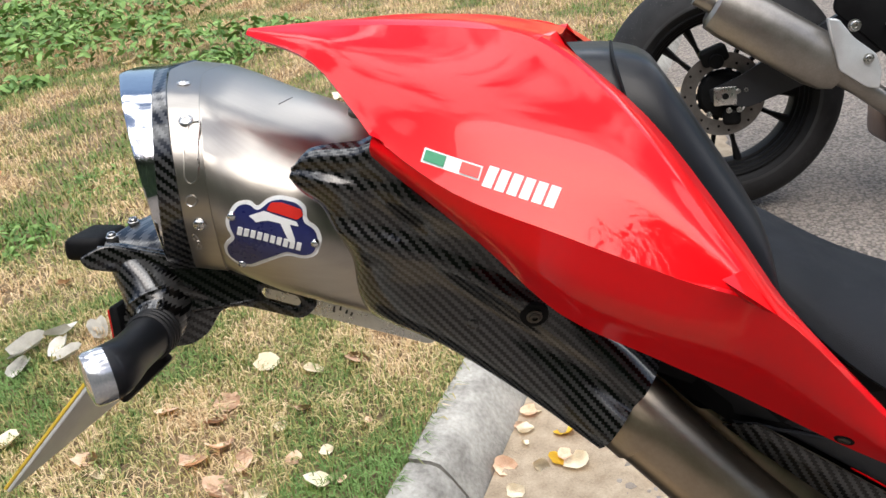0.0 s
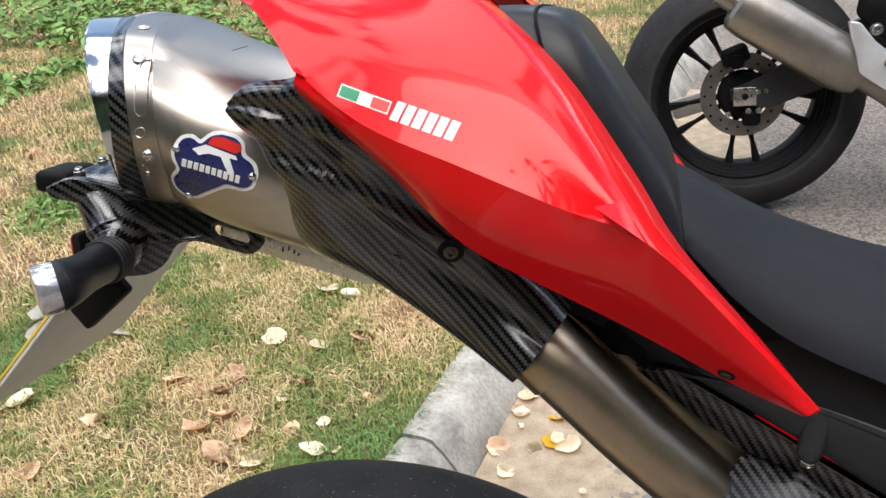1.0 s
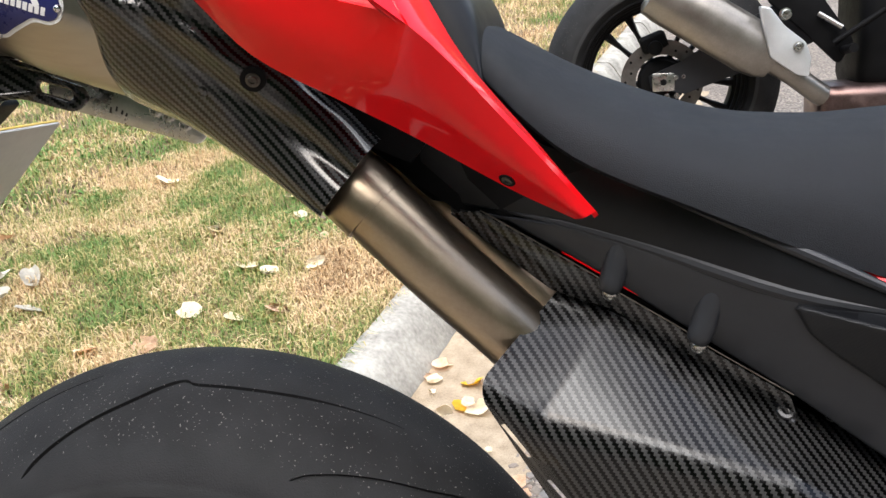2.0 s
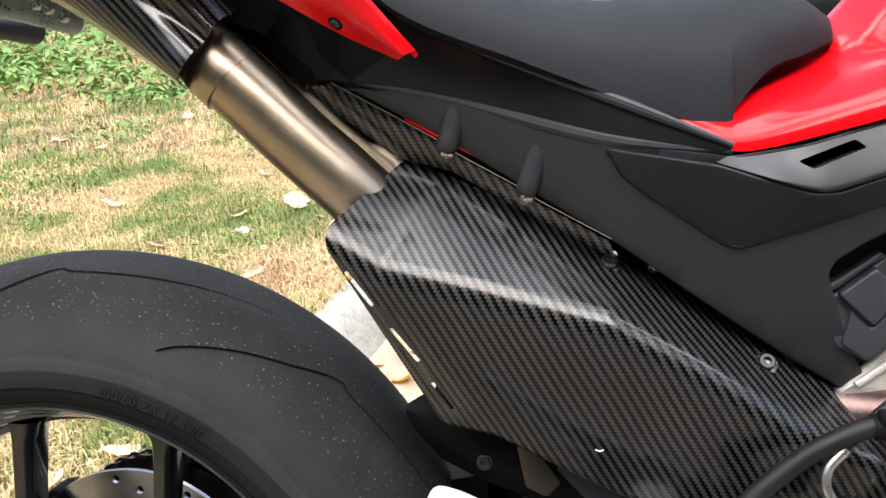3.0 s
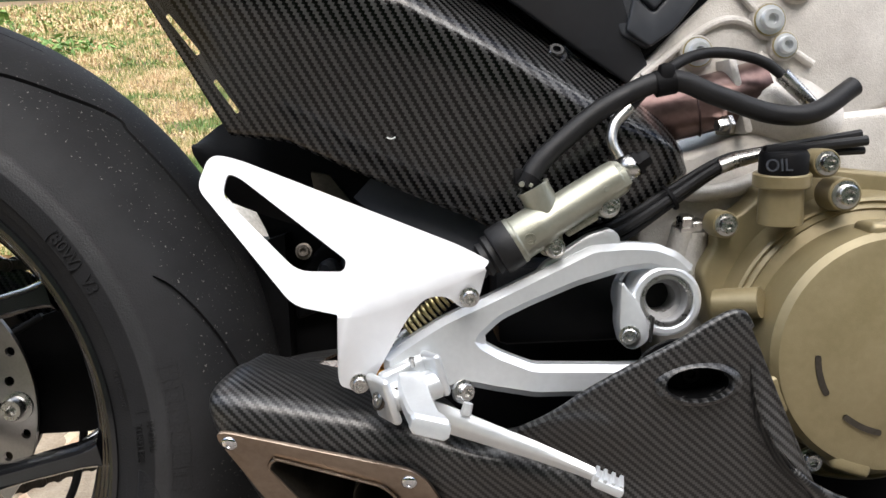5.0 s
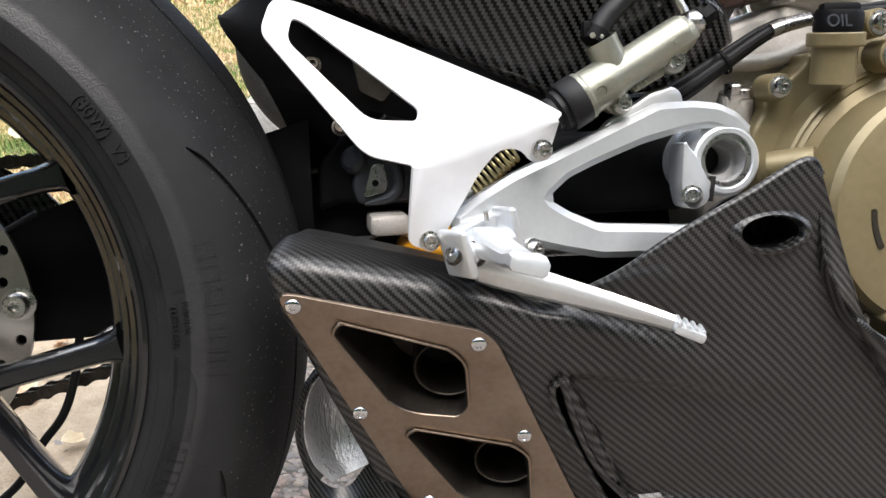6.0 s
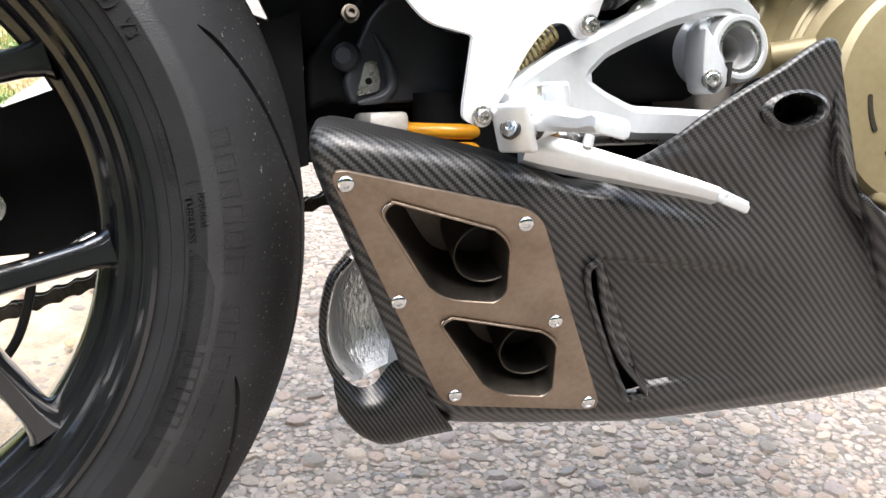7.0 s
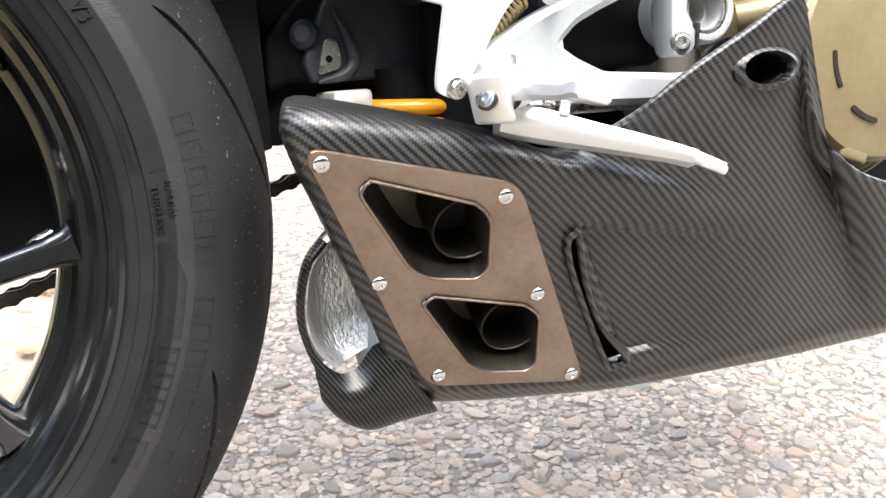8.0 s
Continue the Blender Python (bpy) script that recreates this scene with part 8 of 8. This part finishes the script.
part("fork_leg", tube([(1.40, 0.10, 0.303), (1.17, 0.10, 0.85)], 0.025, 16, 1), M_STEEL, other)
part("tank_body", loft([[V(0.66, y * 0.10, 0.80 + z * 0.05) for y, z in ((-1, -1), (1, -1), (1, 1), (-1, 1))], [V(0.85, y * 0.15, 0.86 + z * 0.12) for y, z in ((-1, -1), (1, -1), (0.8, 1), (-0.8, 1))], [V(1.15, y * 0.14, 0.84 + z * 0.12) for y, z in ((-1, -1), (1, -1), (0.8, 1), (-0.8, 1))]]), M_BLACK, other)


# ---- turf, leaves, weeds and stones ----
def island_mix(name, stops, rough=0.8, grain=0.0, patchy=None):
    """A colour of its own for every loose piece."""
    m, n, l, b = shader(name, stops[0], rough, spec=0.3)
    ge = n.new("ShaderNodeNewGeometry")
    r = n.new("ShaderNodeValToRGB")
    els = r.color_ramp.elements
    for i, c in enumerate(stops):
        p = i / (len(stops) - 1)
        e = els[0] if i == 0 else els[len(els) - 1] if i == len(stops) - 1 else els.new(p)
        e.color = (*c, 1)
    v = ge.outputs["Random Per Island"]
    if patchy:
        tc = n.new("ShaderNodeTexCoord")
        no = node(n, "ShaderNodeTexNoise", Scale=patchy, Detail=4.0)
        l.new(tc.outputs["Object"], no.inputs["Vector"])
        v = mathn(n, l, "ADD", mathn(n, l, "MULTIPLY", v, 0.42), mathn(n, l, "MULTIPLY", mathn(n, l, "SUBTRACT", no.outputs["Fac"], 0.36), 2.1))
    l.new(v, r.inputs["Fac"])
    l.new(r.outputs["Color"], b.inputs["Base Color"])
    if grain:
        tc = n.new("ShaderNodeTexCoord")
        no = node(n, "ShaderNodeTexNoise", Scale=grain, Detail=5.0)
        l.new(tc.outputs["Object"], no.inputs["Vector"])
        mu = n.new("ShaderNodeMix")
        mu.data_type, mu.blend_type = "RGBA", "OVERLAY"
        mu.inputs["Factor"].default_value = 0.28
        l.new(r.outputs["Color"], mu.inputs["A"])
        l.new(no.outputs["Fac"], mu.inputs["B"])
        l.new(mu.outputs["Result"], b.inputs["Base Color"])
        bp = node(n, "ShaderNodeBump", Strength=0.6, Distance=0.002)
        l.new(no.outputs["Fac"], bp.inputs["Height"])
        l.new(bp.outputs["Normal"], b.inputs["Normal"])
    return m


M_BLADE = island_mix("mixed_dry_and_green_grass", [(0.287, 0.176, 0.091), (0.574, 0.394, 0.205), (0.729, 0.554, 0.341), (0.442, 0.362, 0.148), (0.188, 0.245, 0.068), (0.099, 0.181, 0.046), (0.166, 0.277, 0.079)], 0.75, patchy=3.4)
M_WEED = island_mix("green_weed_leaves", [(0.09, 0.18, 0.045), (0.15, 0.27, 0.065), (0.22, 0.35, 0.10)], 0.6)
M_STONES = island_mix("mixed_pebbles", [(0.132, 0.120, 0.110), (0.207, 0.178, 0.149), (0.264, 0.213, 0.170), (0.167, 0.165, 0.164), (0.304, 0.252, 0.199), (0.224, 0.161, 0.137), (0.343, 0.300, 0.241), (0.180, 0.157, 0.154), (0.273, 0.209, 0.158), (0.145, 0.137, 0.124)], 0.8, grain=240.0)


def kerb_world(u, v):
    """From across and along the kerb to the world."""
    return KERB @ V(u, v, 0)


def blades(name, count, u0, u1, v0, v1, length, width, label, seed, fall=0.0):
    rng = np.random.default_rng(seed)
    verts, faces = [], []
    for i in range(count):
        f = rng.random()
        u = u0 + (u1 - u0) * rng.random()
        v = v0 + (v1 - v0) * (f ** (1.0 + fall))
        if noise.noise((u * 2.2, v * 2.2, 7.0)) < -0.25 and rng.random() < 0.4:
            continue
        p = kerb_world(u, v)
        z = verge_z(u, v) - 0.002
        a = rng.random() * 2 * math.pi
        h = length * (0.35 + rng.random() * 0.9)
        lean = 0.3 + rng.random() * 1.5
        dx, dy = math.cos(a), math.sin(a)
        w = width * (0.6 + 0.8 * rng.random())
        sx, sy = -dy * w / 2, dx * w / 2
        mx, my, mz = p.x + dx * h * 0.35 * lean, p.y + dy * h * 0.35 * lean, z + h * 0.55 / (0.6 + lean * 0.5)
        tx, ty, tz = p.x + dx * h * 0.9 * min(lean, 1.2), p.y + dy * h * 0.9 * min(lean, 1.2), z + max(0.004, h * (0.95 - 0.55 * lean))
        k = len(verts)
        verts += [(p.x - sx, p.y - sy, z), (p.x + sx, p.y + sy, z), (mx + sx * 0.8, my + sy * 0.8, mz), (mx - sx * 0.8, my - sy * 0.8, mz), (tx, ty, tz)]
        faces += [(k, k + 1, k + 2, k + 3), (k + 3, k + 2, k + 4)]
    me = bpy.data.meshes.new(name)
    me.from_pydata(verts, [], faces)
    me.materials.append(M_BLADE)
    ob = new(name, me)
    return tagged(ob, label, "grass", kind="stuff")


blades("grass", 80000, -1.3, 0.006, -0.7, 1.6, 0.044, 0.0026, "short dry and green turf", 1)
blades("grass", 60000, -4.2, 0.0, 1.6, 4.6, 0.052, 0.0042, "short dry and green turf", 2)
blades("grass", 40000, -6.0, 0.0, 4.4, 9.0, 0.08, 0.008, "longer rough grass", 3)
blades("grass", 34000, -14.0, 0.0, 9.0, 24.0, 0.17, 0.032, "longer rough grass", 6)
blades("grass", 24000, -4.5, 0.0, -4.0, -0.7, 0.05, 0.008, "short dry and green turf", 7)
blades("grass", 18000, -6.0, -3.2, -0.7, 4.5, 0.05, 0.008, "short dry and green turf", 8)
blades("grass", 26000, -3.2, -1.3, -0.35, 1.6, 0.052, 0.0042, "short dry and green turf", 4)
# fallen litter of straw-like bits is part of the turf; broad weeds follow


def weed(bm, u, v, spread, count, size, tall, seed):
    rng = np.random.default_rng(seed)
    for i in range(count):
        a, r = rng.random() * 2 * math.pi, spread * math.sqrt(rng.random())
        c = kerb_world(u, v) + V(r * math.cos(a), r * math.sin(a), 0)
        c.z = verge_z(u, v) + tall * (0.15 + rng.random()) * (1 - 0.6 * r / spread)
        s = size * (0.6 + 0.8 * rng.random())
        q = Euler((rng.normal() * 0.5, rng.normal() * 0.5, rng.random() * 6.28)).to_matrix()
        pts = [(-0.5, 0, 0), (-0.22, 0.19, 0.06), (0.15, 0.18, 0.07), (0.55, 0, -0.06), (0.15, -0.18, 0.07), (-0.22, -0.19, 0.06)]
        vs = [bm.verts.new(c + q @ (V(*p) * s)) for p in pts]
        mid = [bm.verts.new(c + q @ (V(-0.1, 0, 0.0) * s)), bm.verts.new(c + q @ (V(0.2, 0, 0.0) * s))]
        for f in ((vs[0], mid[0], vs[1]), (vs[1], mid[0], mid[1], vs[2]), (vs[2], mid[1], vs[3]), (vs[3], mid[1], vs[4]), (vs[4], mid[1], mid[0], vs[5]), (vs[5], mid[0], vs[0])):
            bm.faces.new(f)


inv = KERB.inverted()
weeds = bmesh.new()


def uv_of(x, y):
    p = inv @ V(x, y, 0)
    return p.x, p.y


for k, (x, y, sp, n, sz, tl) in enumerate(((-1.72, 1.88, 0.13, 60, 0.05, 0.05), (-1.33, 1.95, 0.06, 16, 0.04, 0.03), (-3.0, 3.9, 0.14, 40, 0.09, 0.10), (-3.1, 3.4, 0.25, 110, 0.09, 0.14), (-4.06, 5.15, 0.6, 300, 0.10, 0.30), (-3.0, 4.7, 0.5, 220, 0.09, 0.22),
                                           (-2.0, 4.5, 0.45, 200, 0.09, 0.15), (-1.29, 2.3, 0.12, 36, 0.035, 0.02), (-0.61, 1.07, 0.10, 60, 0.016, 0.015), (-3.4, 5.5, 0.7, 320, 0.11, 0.35), (-0.55, 1.62, 0.13, 70, 0.03, 0.02), (-1.68, 2.37, 0.16, 60, 0.035, 0.03),
                                           (-2.0, 4.1, 0.25, 90, 0.06, 0.06), (-4.7, 7.2, 0.9, 360, 0.13, 0.5), (-5.6, 10.0, 1.2, 380, 0.16, 0.6), (-2.65, 7.0, 0.6, 200, 0.1, 0.2), (-6.2, 6.2, 1.0, 320, 0.13, 0.5), (-0.74, 0.68, 0.11, 60, 0.016, 0.015), (-1.75, 3.3, 0.2, 60, 0.05, 0.04), (-0.95, 2.9, 0.12, 30, 0.04, 0.03))):
    u, v = uv_of(x, y)
    weed(weeds, u, v, sp * 1.15, int(n * 2.4), sz * 0.66, tl, 40 + k)
tagged(part("weeds", weeds, M_WEED, None, "", 60), "green broad-leaved weeds scattered in dry turf", "weeds", kind="stuff")

# fallen leaves
def leaf_mesh(name, mat, curl, seed):
    rng = random.Random(seed)
    bm = bmesh.new()
    rim = []
    for k in range(14):
        a = 2 * math.pi * k / 14
        r = 0.5 * (1 - 0.22 * math.cos(a * 2)) * (0.85 + 0.3 * rng.random())
        x, y = r * math.cos(a) * 1.1, r * math.sin(a) * 0.85
        rim.append(bm.verts.new((x, y, curl * (x * x * 0.9 + y * y * 1.6) + 0.05 * rng.random())))
    mids = []
    for k in range(14):
        c = rim[k].co
        mids.append(bm.verts.new((c.x * 0.5, c.y * 0.5, curl * 0.25 * (c.x * c.x + c.y * c.y) + 0.03 * rng.random())))
    hub = bm.verts.new((0, 0, -0.01))
    for k in range(14):
        j = (k + 1) % 14
        bm.faces.new((rim[k], rim[j], mids[j], mids[k]))
        bm.faces.new((mids[k], mids[j], hub))
    bmesh.ops.solidify(bm, geom=bm.faces[:], thickness=0.012)
    ob = part(name, bm, mat, None, "", 60)
    return ob


M_LEAF_TAN = noisy("tan_dead_leaf", (0.70, 0.44, 0.26), (0.88, 0.66, 0.48), 3.0, (0.6, 0.75), bump=0.4, bump_scale=14)
M_LEAF_PALE = noisy("pale_dead_leaf", (0.76, 0.63, 0.42), (0.88, 0.79, 0.60), 3.0, (0.6, 0.75), bump=0.4, bump_scale=14)
M_LEAF_GREY = noisy("bleached_bark_leaf", (0.52, 0.49, 0.42), (0.68, 0.65, 0.58), 3.0, (0.7, 0.85), bump=0.4, bump_scale=14)
M_LEAF_YEL = noisy("fresh_yellow_leaf", (0.72, 0.44, 0.02), (0.82, 0.55, 0.04), 3.0, (0.5, 0.65), bump=0.3, bump_scale=14)
protos = {}
for key, mat, label in (("t", M_LEAF_TAN, "curled tan fallen leaf lying on the ground"), ("p", M_LEAF_PALE, "pale dry fallen leaf lying on the ground"), ("g", M_LEAF_GREY, "bleached grey dead leaf in a small heap"), ("y", M_LEAF_YEL, "bright yellow fallen leaf on the road")):
    for j in range(2):
        ob = leaf_mesh("fallen_leaf", mat, 0.14 + 0.32 * j, 7 + j + ord(key))
        tagged(ob, label, "leaf", group="fallen leaves")
        protos[key, j] = ob
used = set()
SPOTS = (("p", -0.621, 1.152, 44), ("p", -0.501, 1.126, 34), ("t", -0.410, 1.154, 40), ("t", -0.659, 1.014, 44), ("t", -0.662, 0.949, 36), ("t", -0.654, 0.813, 46), ("t", -0.619, 0.862, 44), ("t", -0.571, 0.740, 50), ("t", -0.554, 0.820, 40), ("t", -0.781, 0.975, 42),
         ("p", -1.084, 0.861, 48), ("p", -0.567, 1.377, 44), ("p", -0.500, 1.355, 36), ("t", -0.884, 0.815, 36), ("t", -0.913, 0.649, 34), ("p", -0.386, 0.763, 38), ("p", -0.490, 0.713, 36), ("p", -0.396, 0.849, 20), ("t", -0.455, 0.827, 24), ("t", -0.482, 0.981, 26),
         ("g", -1.09, 1.277, 70), ("g", -1.011, 1.129, 52), ("g", -1.101, 1.152, 60), ("g", -1.234, 1.193, 80), ("g", -1.178, 1.254, 76), ("g", -1.22, 1.121, 60), ("g", -1.15, 1.20, 70), ("y", 0.045, 1.028, 34), ("y", 0.032, 0.945, 30))
SPOTS2 = (("t", -0.072, 0.919, 36), ("p", 0.0, 0.925, 24), ("p", -1.1, 2.035, 60), ("p", -0.602, 1.872, 44), ("p", -0.426, 1.911, 44), ("p", -0.737, 1.587, 40), ("p", -2.53, 4.309, 80), ("p", -1.106, 2.889, 60), ("p", -0.392, 1.395, 40), ("p", -0.451, 1.97, 60), ("t", -0.295, 1.917, 50), ("p", -0.984, 3.217, 60), ("t", -0.253, 1.728, 46),
          ("p", -0.53, 1.70, 30), ("t", -1.35, 1.55, 36), ("t", -0.35, 0.60, 44), ("p", -0.42, 0.50, 40), ("t", -0.55, 0.52, 46), ("t", -0.33, 0.36, 50), ("p", -0.48, 0.30, 44), ("p", -0.40, 0.12, 44), ("t", -0.05, 1.05, 22), ("p", -0.02, 1.10, 18), ("t", -1.6, 2.9, 44), ("p", -1.45, 3.5, 50), ("t", -1.9, 3.1, 50), ("t", -2.2, 2.5, 50), ("p", -0.68, 2.35, 40), ("t", -0.2, 2.4, 40), ("p", 0.07, 0.936, 40))
rng = random.Random(5)
for key, x, y, mm in SPOTS + SPOTS2:
    u, v = uv_of(x, y)
    z = (verge_z(u, v) + 0.017) if u < 0 else 0.008
    j = rng.randrange(2)
    m = pose(x, y, z + (0.012 * rng.random() if key == "g" else 0.0), rng.uniform(-22, 22), rng.uniform(-22, 22), rng.uniform(0, 360)) @ Matrix.Diagonal((mm / 740, mm / (1500 if key == "g" else 740), mm / 740, 1))
    if (key, j) not in used:
        used.add((key, j))
        protos[key, j].matrix_basis = m
    else:
        ob = copy_thing(protos[key, j], pose(0, 0, 0))
        ob.matrix_basis = m
for k, ob in protos.items():
    if k not in used:
        ob.matrix_basis = pose(-0.9 - 0.1 * k[1], 1.9 + 0.1 * ord(k[0]) % 7, 0.12, 10, 5, 30) @ Matrix.Diagonal((0.04, 0.04, 0.04, 1))


# small pale bits of leaf scattered over the turf
for k in range(70):
    u, v = -2.6 * rng.random() ** 1.3 - 0.03, rng.uniform(-0.3, 4.4)
    p = kerb_world(u, v)
    mm = rng.uniform(12, 34)
    ob = copy_thing(protos["p" if rng.random() < 0.6 else "t", rng.randrange(2)], pose(0, 0, 0))
    ob.matrix_basis = pose(p.x, p.y, verge_z(u, v) + 0.012, rng.uniform(-25, 25), rng.uniform(-25, 25), rng.uniform(0, 360)) @ Matrix.Diagonal((mm / 900, mm / 1100, mm / 900, 1))


# stones of the worn road surface, each its own lump
def stones(name, count, x0, x1, y0, y1, small, large, seed, label, keep):
    rng = np.random.default_rng(seed)
    unit = []
    for lat, nn in ((0.0, 6), (0.74, 6), (1.0, 6)):
        for k in range(nn):
            a = 2 * math.pi * k / nn
            unit.append((math.cos(lat) * math.cos(a), math.cos(lat) * math.sin(a), math.sin(lat)))
    verts, faces = [], []
    cell = {}
    n = 0
    tries = 0
    while n < count and tries < count * 6:
        tries += 1
        x, y = x0 + (x1 - x0) * rng.random(), y0 + (y1 - y0) * rng.random()
        if not keep(x, y):
            continue
        s = small + (large - small) * rng.random() ** 1.7
        g = (int(x / 0.026), int(y / 0.026))
        if any((x - px) ** 2 + (y - py) ** 2 < ((s + ps) * 0.74) ** 2 for i in (-1, 0, 1) for j in (-1, 0, 1) for px, py, ps in cell.get((g[0] + i, g[1] + j), ())):
            continue
        cell.setdefault(g, []).append((x, y, s))
        a, st = rng.random() * 6.28, 0.75 + 0.4 * rng.random()
        ca, sa = math.cos(a), math.sin(a)
        flat = 0.26 + 0.26 * rng.random()
        jit = 0.70 + 0.60 * rng.random(18)
        jit[6:12] = jit[:6] * (0.9 + 0.2 * rng.random())
        jit[12:] = jit[:6]
        k = len(verts)
        for (px, py, pz), q in zip(unit, jit):
            lx, ly = px * s * q * st, py * s * q / st
            verts.append((x + lx * ca - ly * sa, y + lx * sa + ly * ca, -0.001 + max(0.0, pz) * s * flat * (0.8 + 0.4 * q * 0.5)))
        for i in range(6):
            j = (i + 1) % 6
            faces.append((k + i, k + j, k + 6 + j, k + 6 + i))
            faces.append((k + 6 + i, k + 6 + j, k + 12 + j, k + 12 + i))
        faces.append(tuple(k + 12 + i for i in range(6)))
        n += 1
    me = bpy.data.meshes.new(name)
    me.from_pydata(verts, [], faces)
    me.materials.append(M_STONES)
    me.shade_smooth()
    me.set_sharp_from_angle(angle=radians(32))
    return tagged(new(name, me), label, "gravel", kind="stuff")


stones("aggregate", 13000, 0.18, 1.25, -0.22, 0.75, 0.0034, 0.0150, 11, "pinkish grey pebbles set in worn tarmac", lambda x, y: y < 0.75 - 0.2 * (x - 0.2))
stones("aggregate", 9000, -0.35, 0.9, 0.0, 1.6, 0.0034, 0.0140, 12, "pinkish grey pebbles set in worn tarmac", lambda x, y: uv_of(x, y)[0] > 0.15 and not (x > 0.18 and y < 0.75 - 0.2 * (x - 0.2)))

# dry leaf litter along the kerb's foot
for k in range(46):
    u, v = 0.145 + 0.30 * rng.random() ** 1.6, rng.uniform(-0.7, 1.0)
    p = kerb_world(u, v)
    mm = rng.uniform(14, 40)
    ob = copy_thing(protos["p" if rng.random() < 0.35 else "t" if rng.random() < 0.85 else "y", rng.randrange(2)], pose(0, 0, 0))
    ob.matrix_basis = pose(p.x, p.y, 0.012, rng.uniform(-20, 20), rng.uniform(-20, 20), rng.uniform(0, 360)) @ Matrix.Diagonal((mm / 900, mm / 1000, mm / 900, 1))
# sandy silt lying in the gutter at the kerb's foot
M_SAND = noisy("tan_gutter_silt", (0.25, 0.190, 0.125), (0.43, 0.345, 0.245), 24.0, (0.85, 0.95), bump=0.9, bump_scale=330, detail=8.0)
silt = bmesh.new()
rows = []
for k in range(121):
    v = -1.5 + 4.0 * k / 120
    row = []
    for j in range(15):
        t = j / 14
        wide = 0.36 + 0.10 * noise.noise((v * 2.2, 0, 3)) + 0.07 * noise.noise((v * 9, 0, 5))
        h = 0.0075 * (1 - t) ** 0.7 + 0.0040 * noise.noise((v * 14, t * 6, 1)) * (1 - t * t) - 0.0012 * t
        row.append(kerb_world(0.132 + wide * t, v) + V(0, 0, h))
    rows.append(row)
loft(rows, False, False, silt)
tagged(part("silt", silt, M_SAND, None, "", 80), "tan sandy silt in the gutter beside the kerb", "silt", kind="stuff")

# distant trees round the place
M_TREES = noisy("dark_tree_foliage", (0.012, 0.022, 0.008), (0.05, 0.085, 0.03), 1.6, (0.8, 0.95), bump=1.0, bump_scale=6.0, detail=8.0)
def belt(a):
    """Distance and height of the tree belt in the direction a; it stands close and tall on the camera's side of the road."""
    near = max(0.0, -math.sin(a)) ** 0.7
    r = 42 - 27 * near + 2.0 * noise.noise((math.cos(a) * 8, math.sin(a) * 8, 1.0))
    h = 6.5 + 8.5 * near + 2.2 * noise.noise((math.cos(a) * 5, math.sin(a) * 5, 0)) + 2.0 * noise.noise((math.cos(a) * 23, math.sin(a) * 17, 2))
    return r, h


ring_bm = bmesh.new()
rows = []
for k in range(721):
    a = 2 * math.pi * k / 720
    r, h = belt(a)
    rows.append([V((r + 2.0 * t + 0.8 * noise.noise((math.cos(a) * 30, math.sin(a) * 30, t * 6))) * math.cos(a), (r + 2.0 * t + 0.8 * noise.noise((math.cos(a) * 30, math.sin(a) * 30, t * 6))) * math.sin(a), -0.2 + h * t) for t in (j / 12 for j in range(13))])
loft(rows, False, False, ring_bm)
tagged(part("backdrop", ring_bm, M_TREES, None, "", 80), "belt of dark green trees round the road", "trees", kind="structure")
# loose sprays of leaves along the crowns on the camera's side
rng = np.random.default_rng(77)
verts, faces = [], []
for k in range(26000):
    a = math.pi + math.pi * rng.random()
    r, h = belt(a)
    t = rng.normal(0.95, 0.13)
    c = V((r - 0.3 + rng.random() * 2) * math.cos(a), (r - 0.3 + rng.random() * 2) * math.sin(a), h * t)
    q = Euler((rng.random() * 6.28, rng.random() * 6.28, rng.random() * 6.28)).to_matrix()
    w = 0.10 + 0.22 * rng.random()
    n = len(verts)
    verts += [tuple(c + q @ V(x * w, y * w, 0)) for x, y in ((-1, 0), (0, -0.45), (1, 0), (0, 0.45))]
    faces.append((n, n + 1, n + 2, n + 3))
me = bpy.data.meshes.new("foliage")
me.from_pydata(verts, [], faces)
me.materials.append(M_TREES)
tagged(new("foliage", me), "loose dark green leaves along the tree crowns", "foliage", kind="stuff")
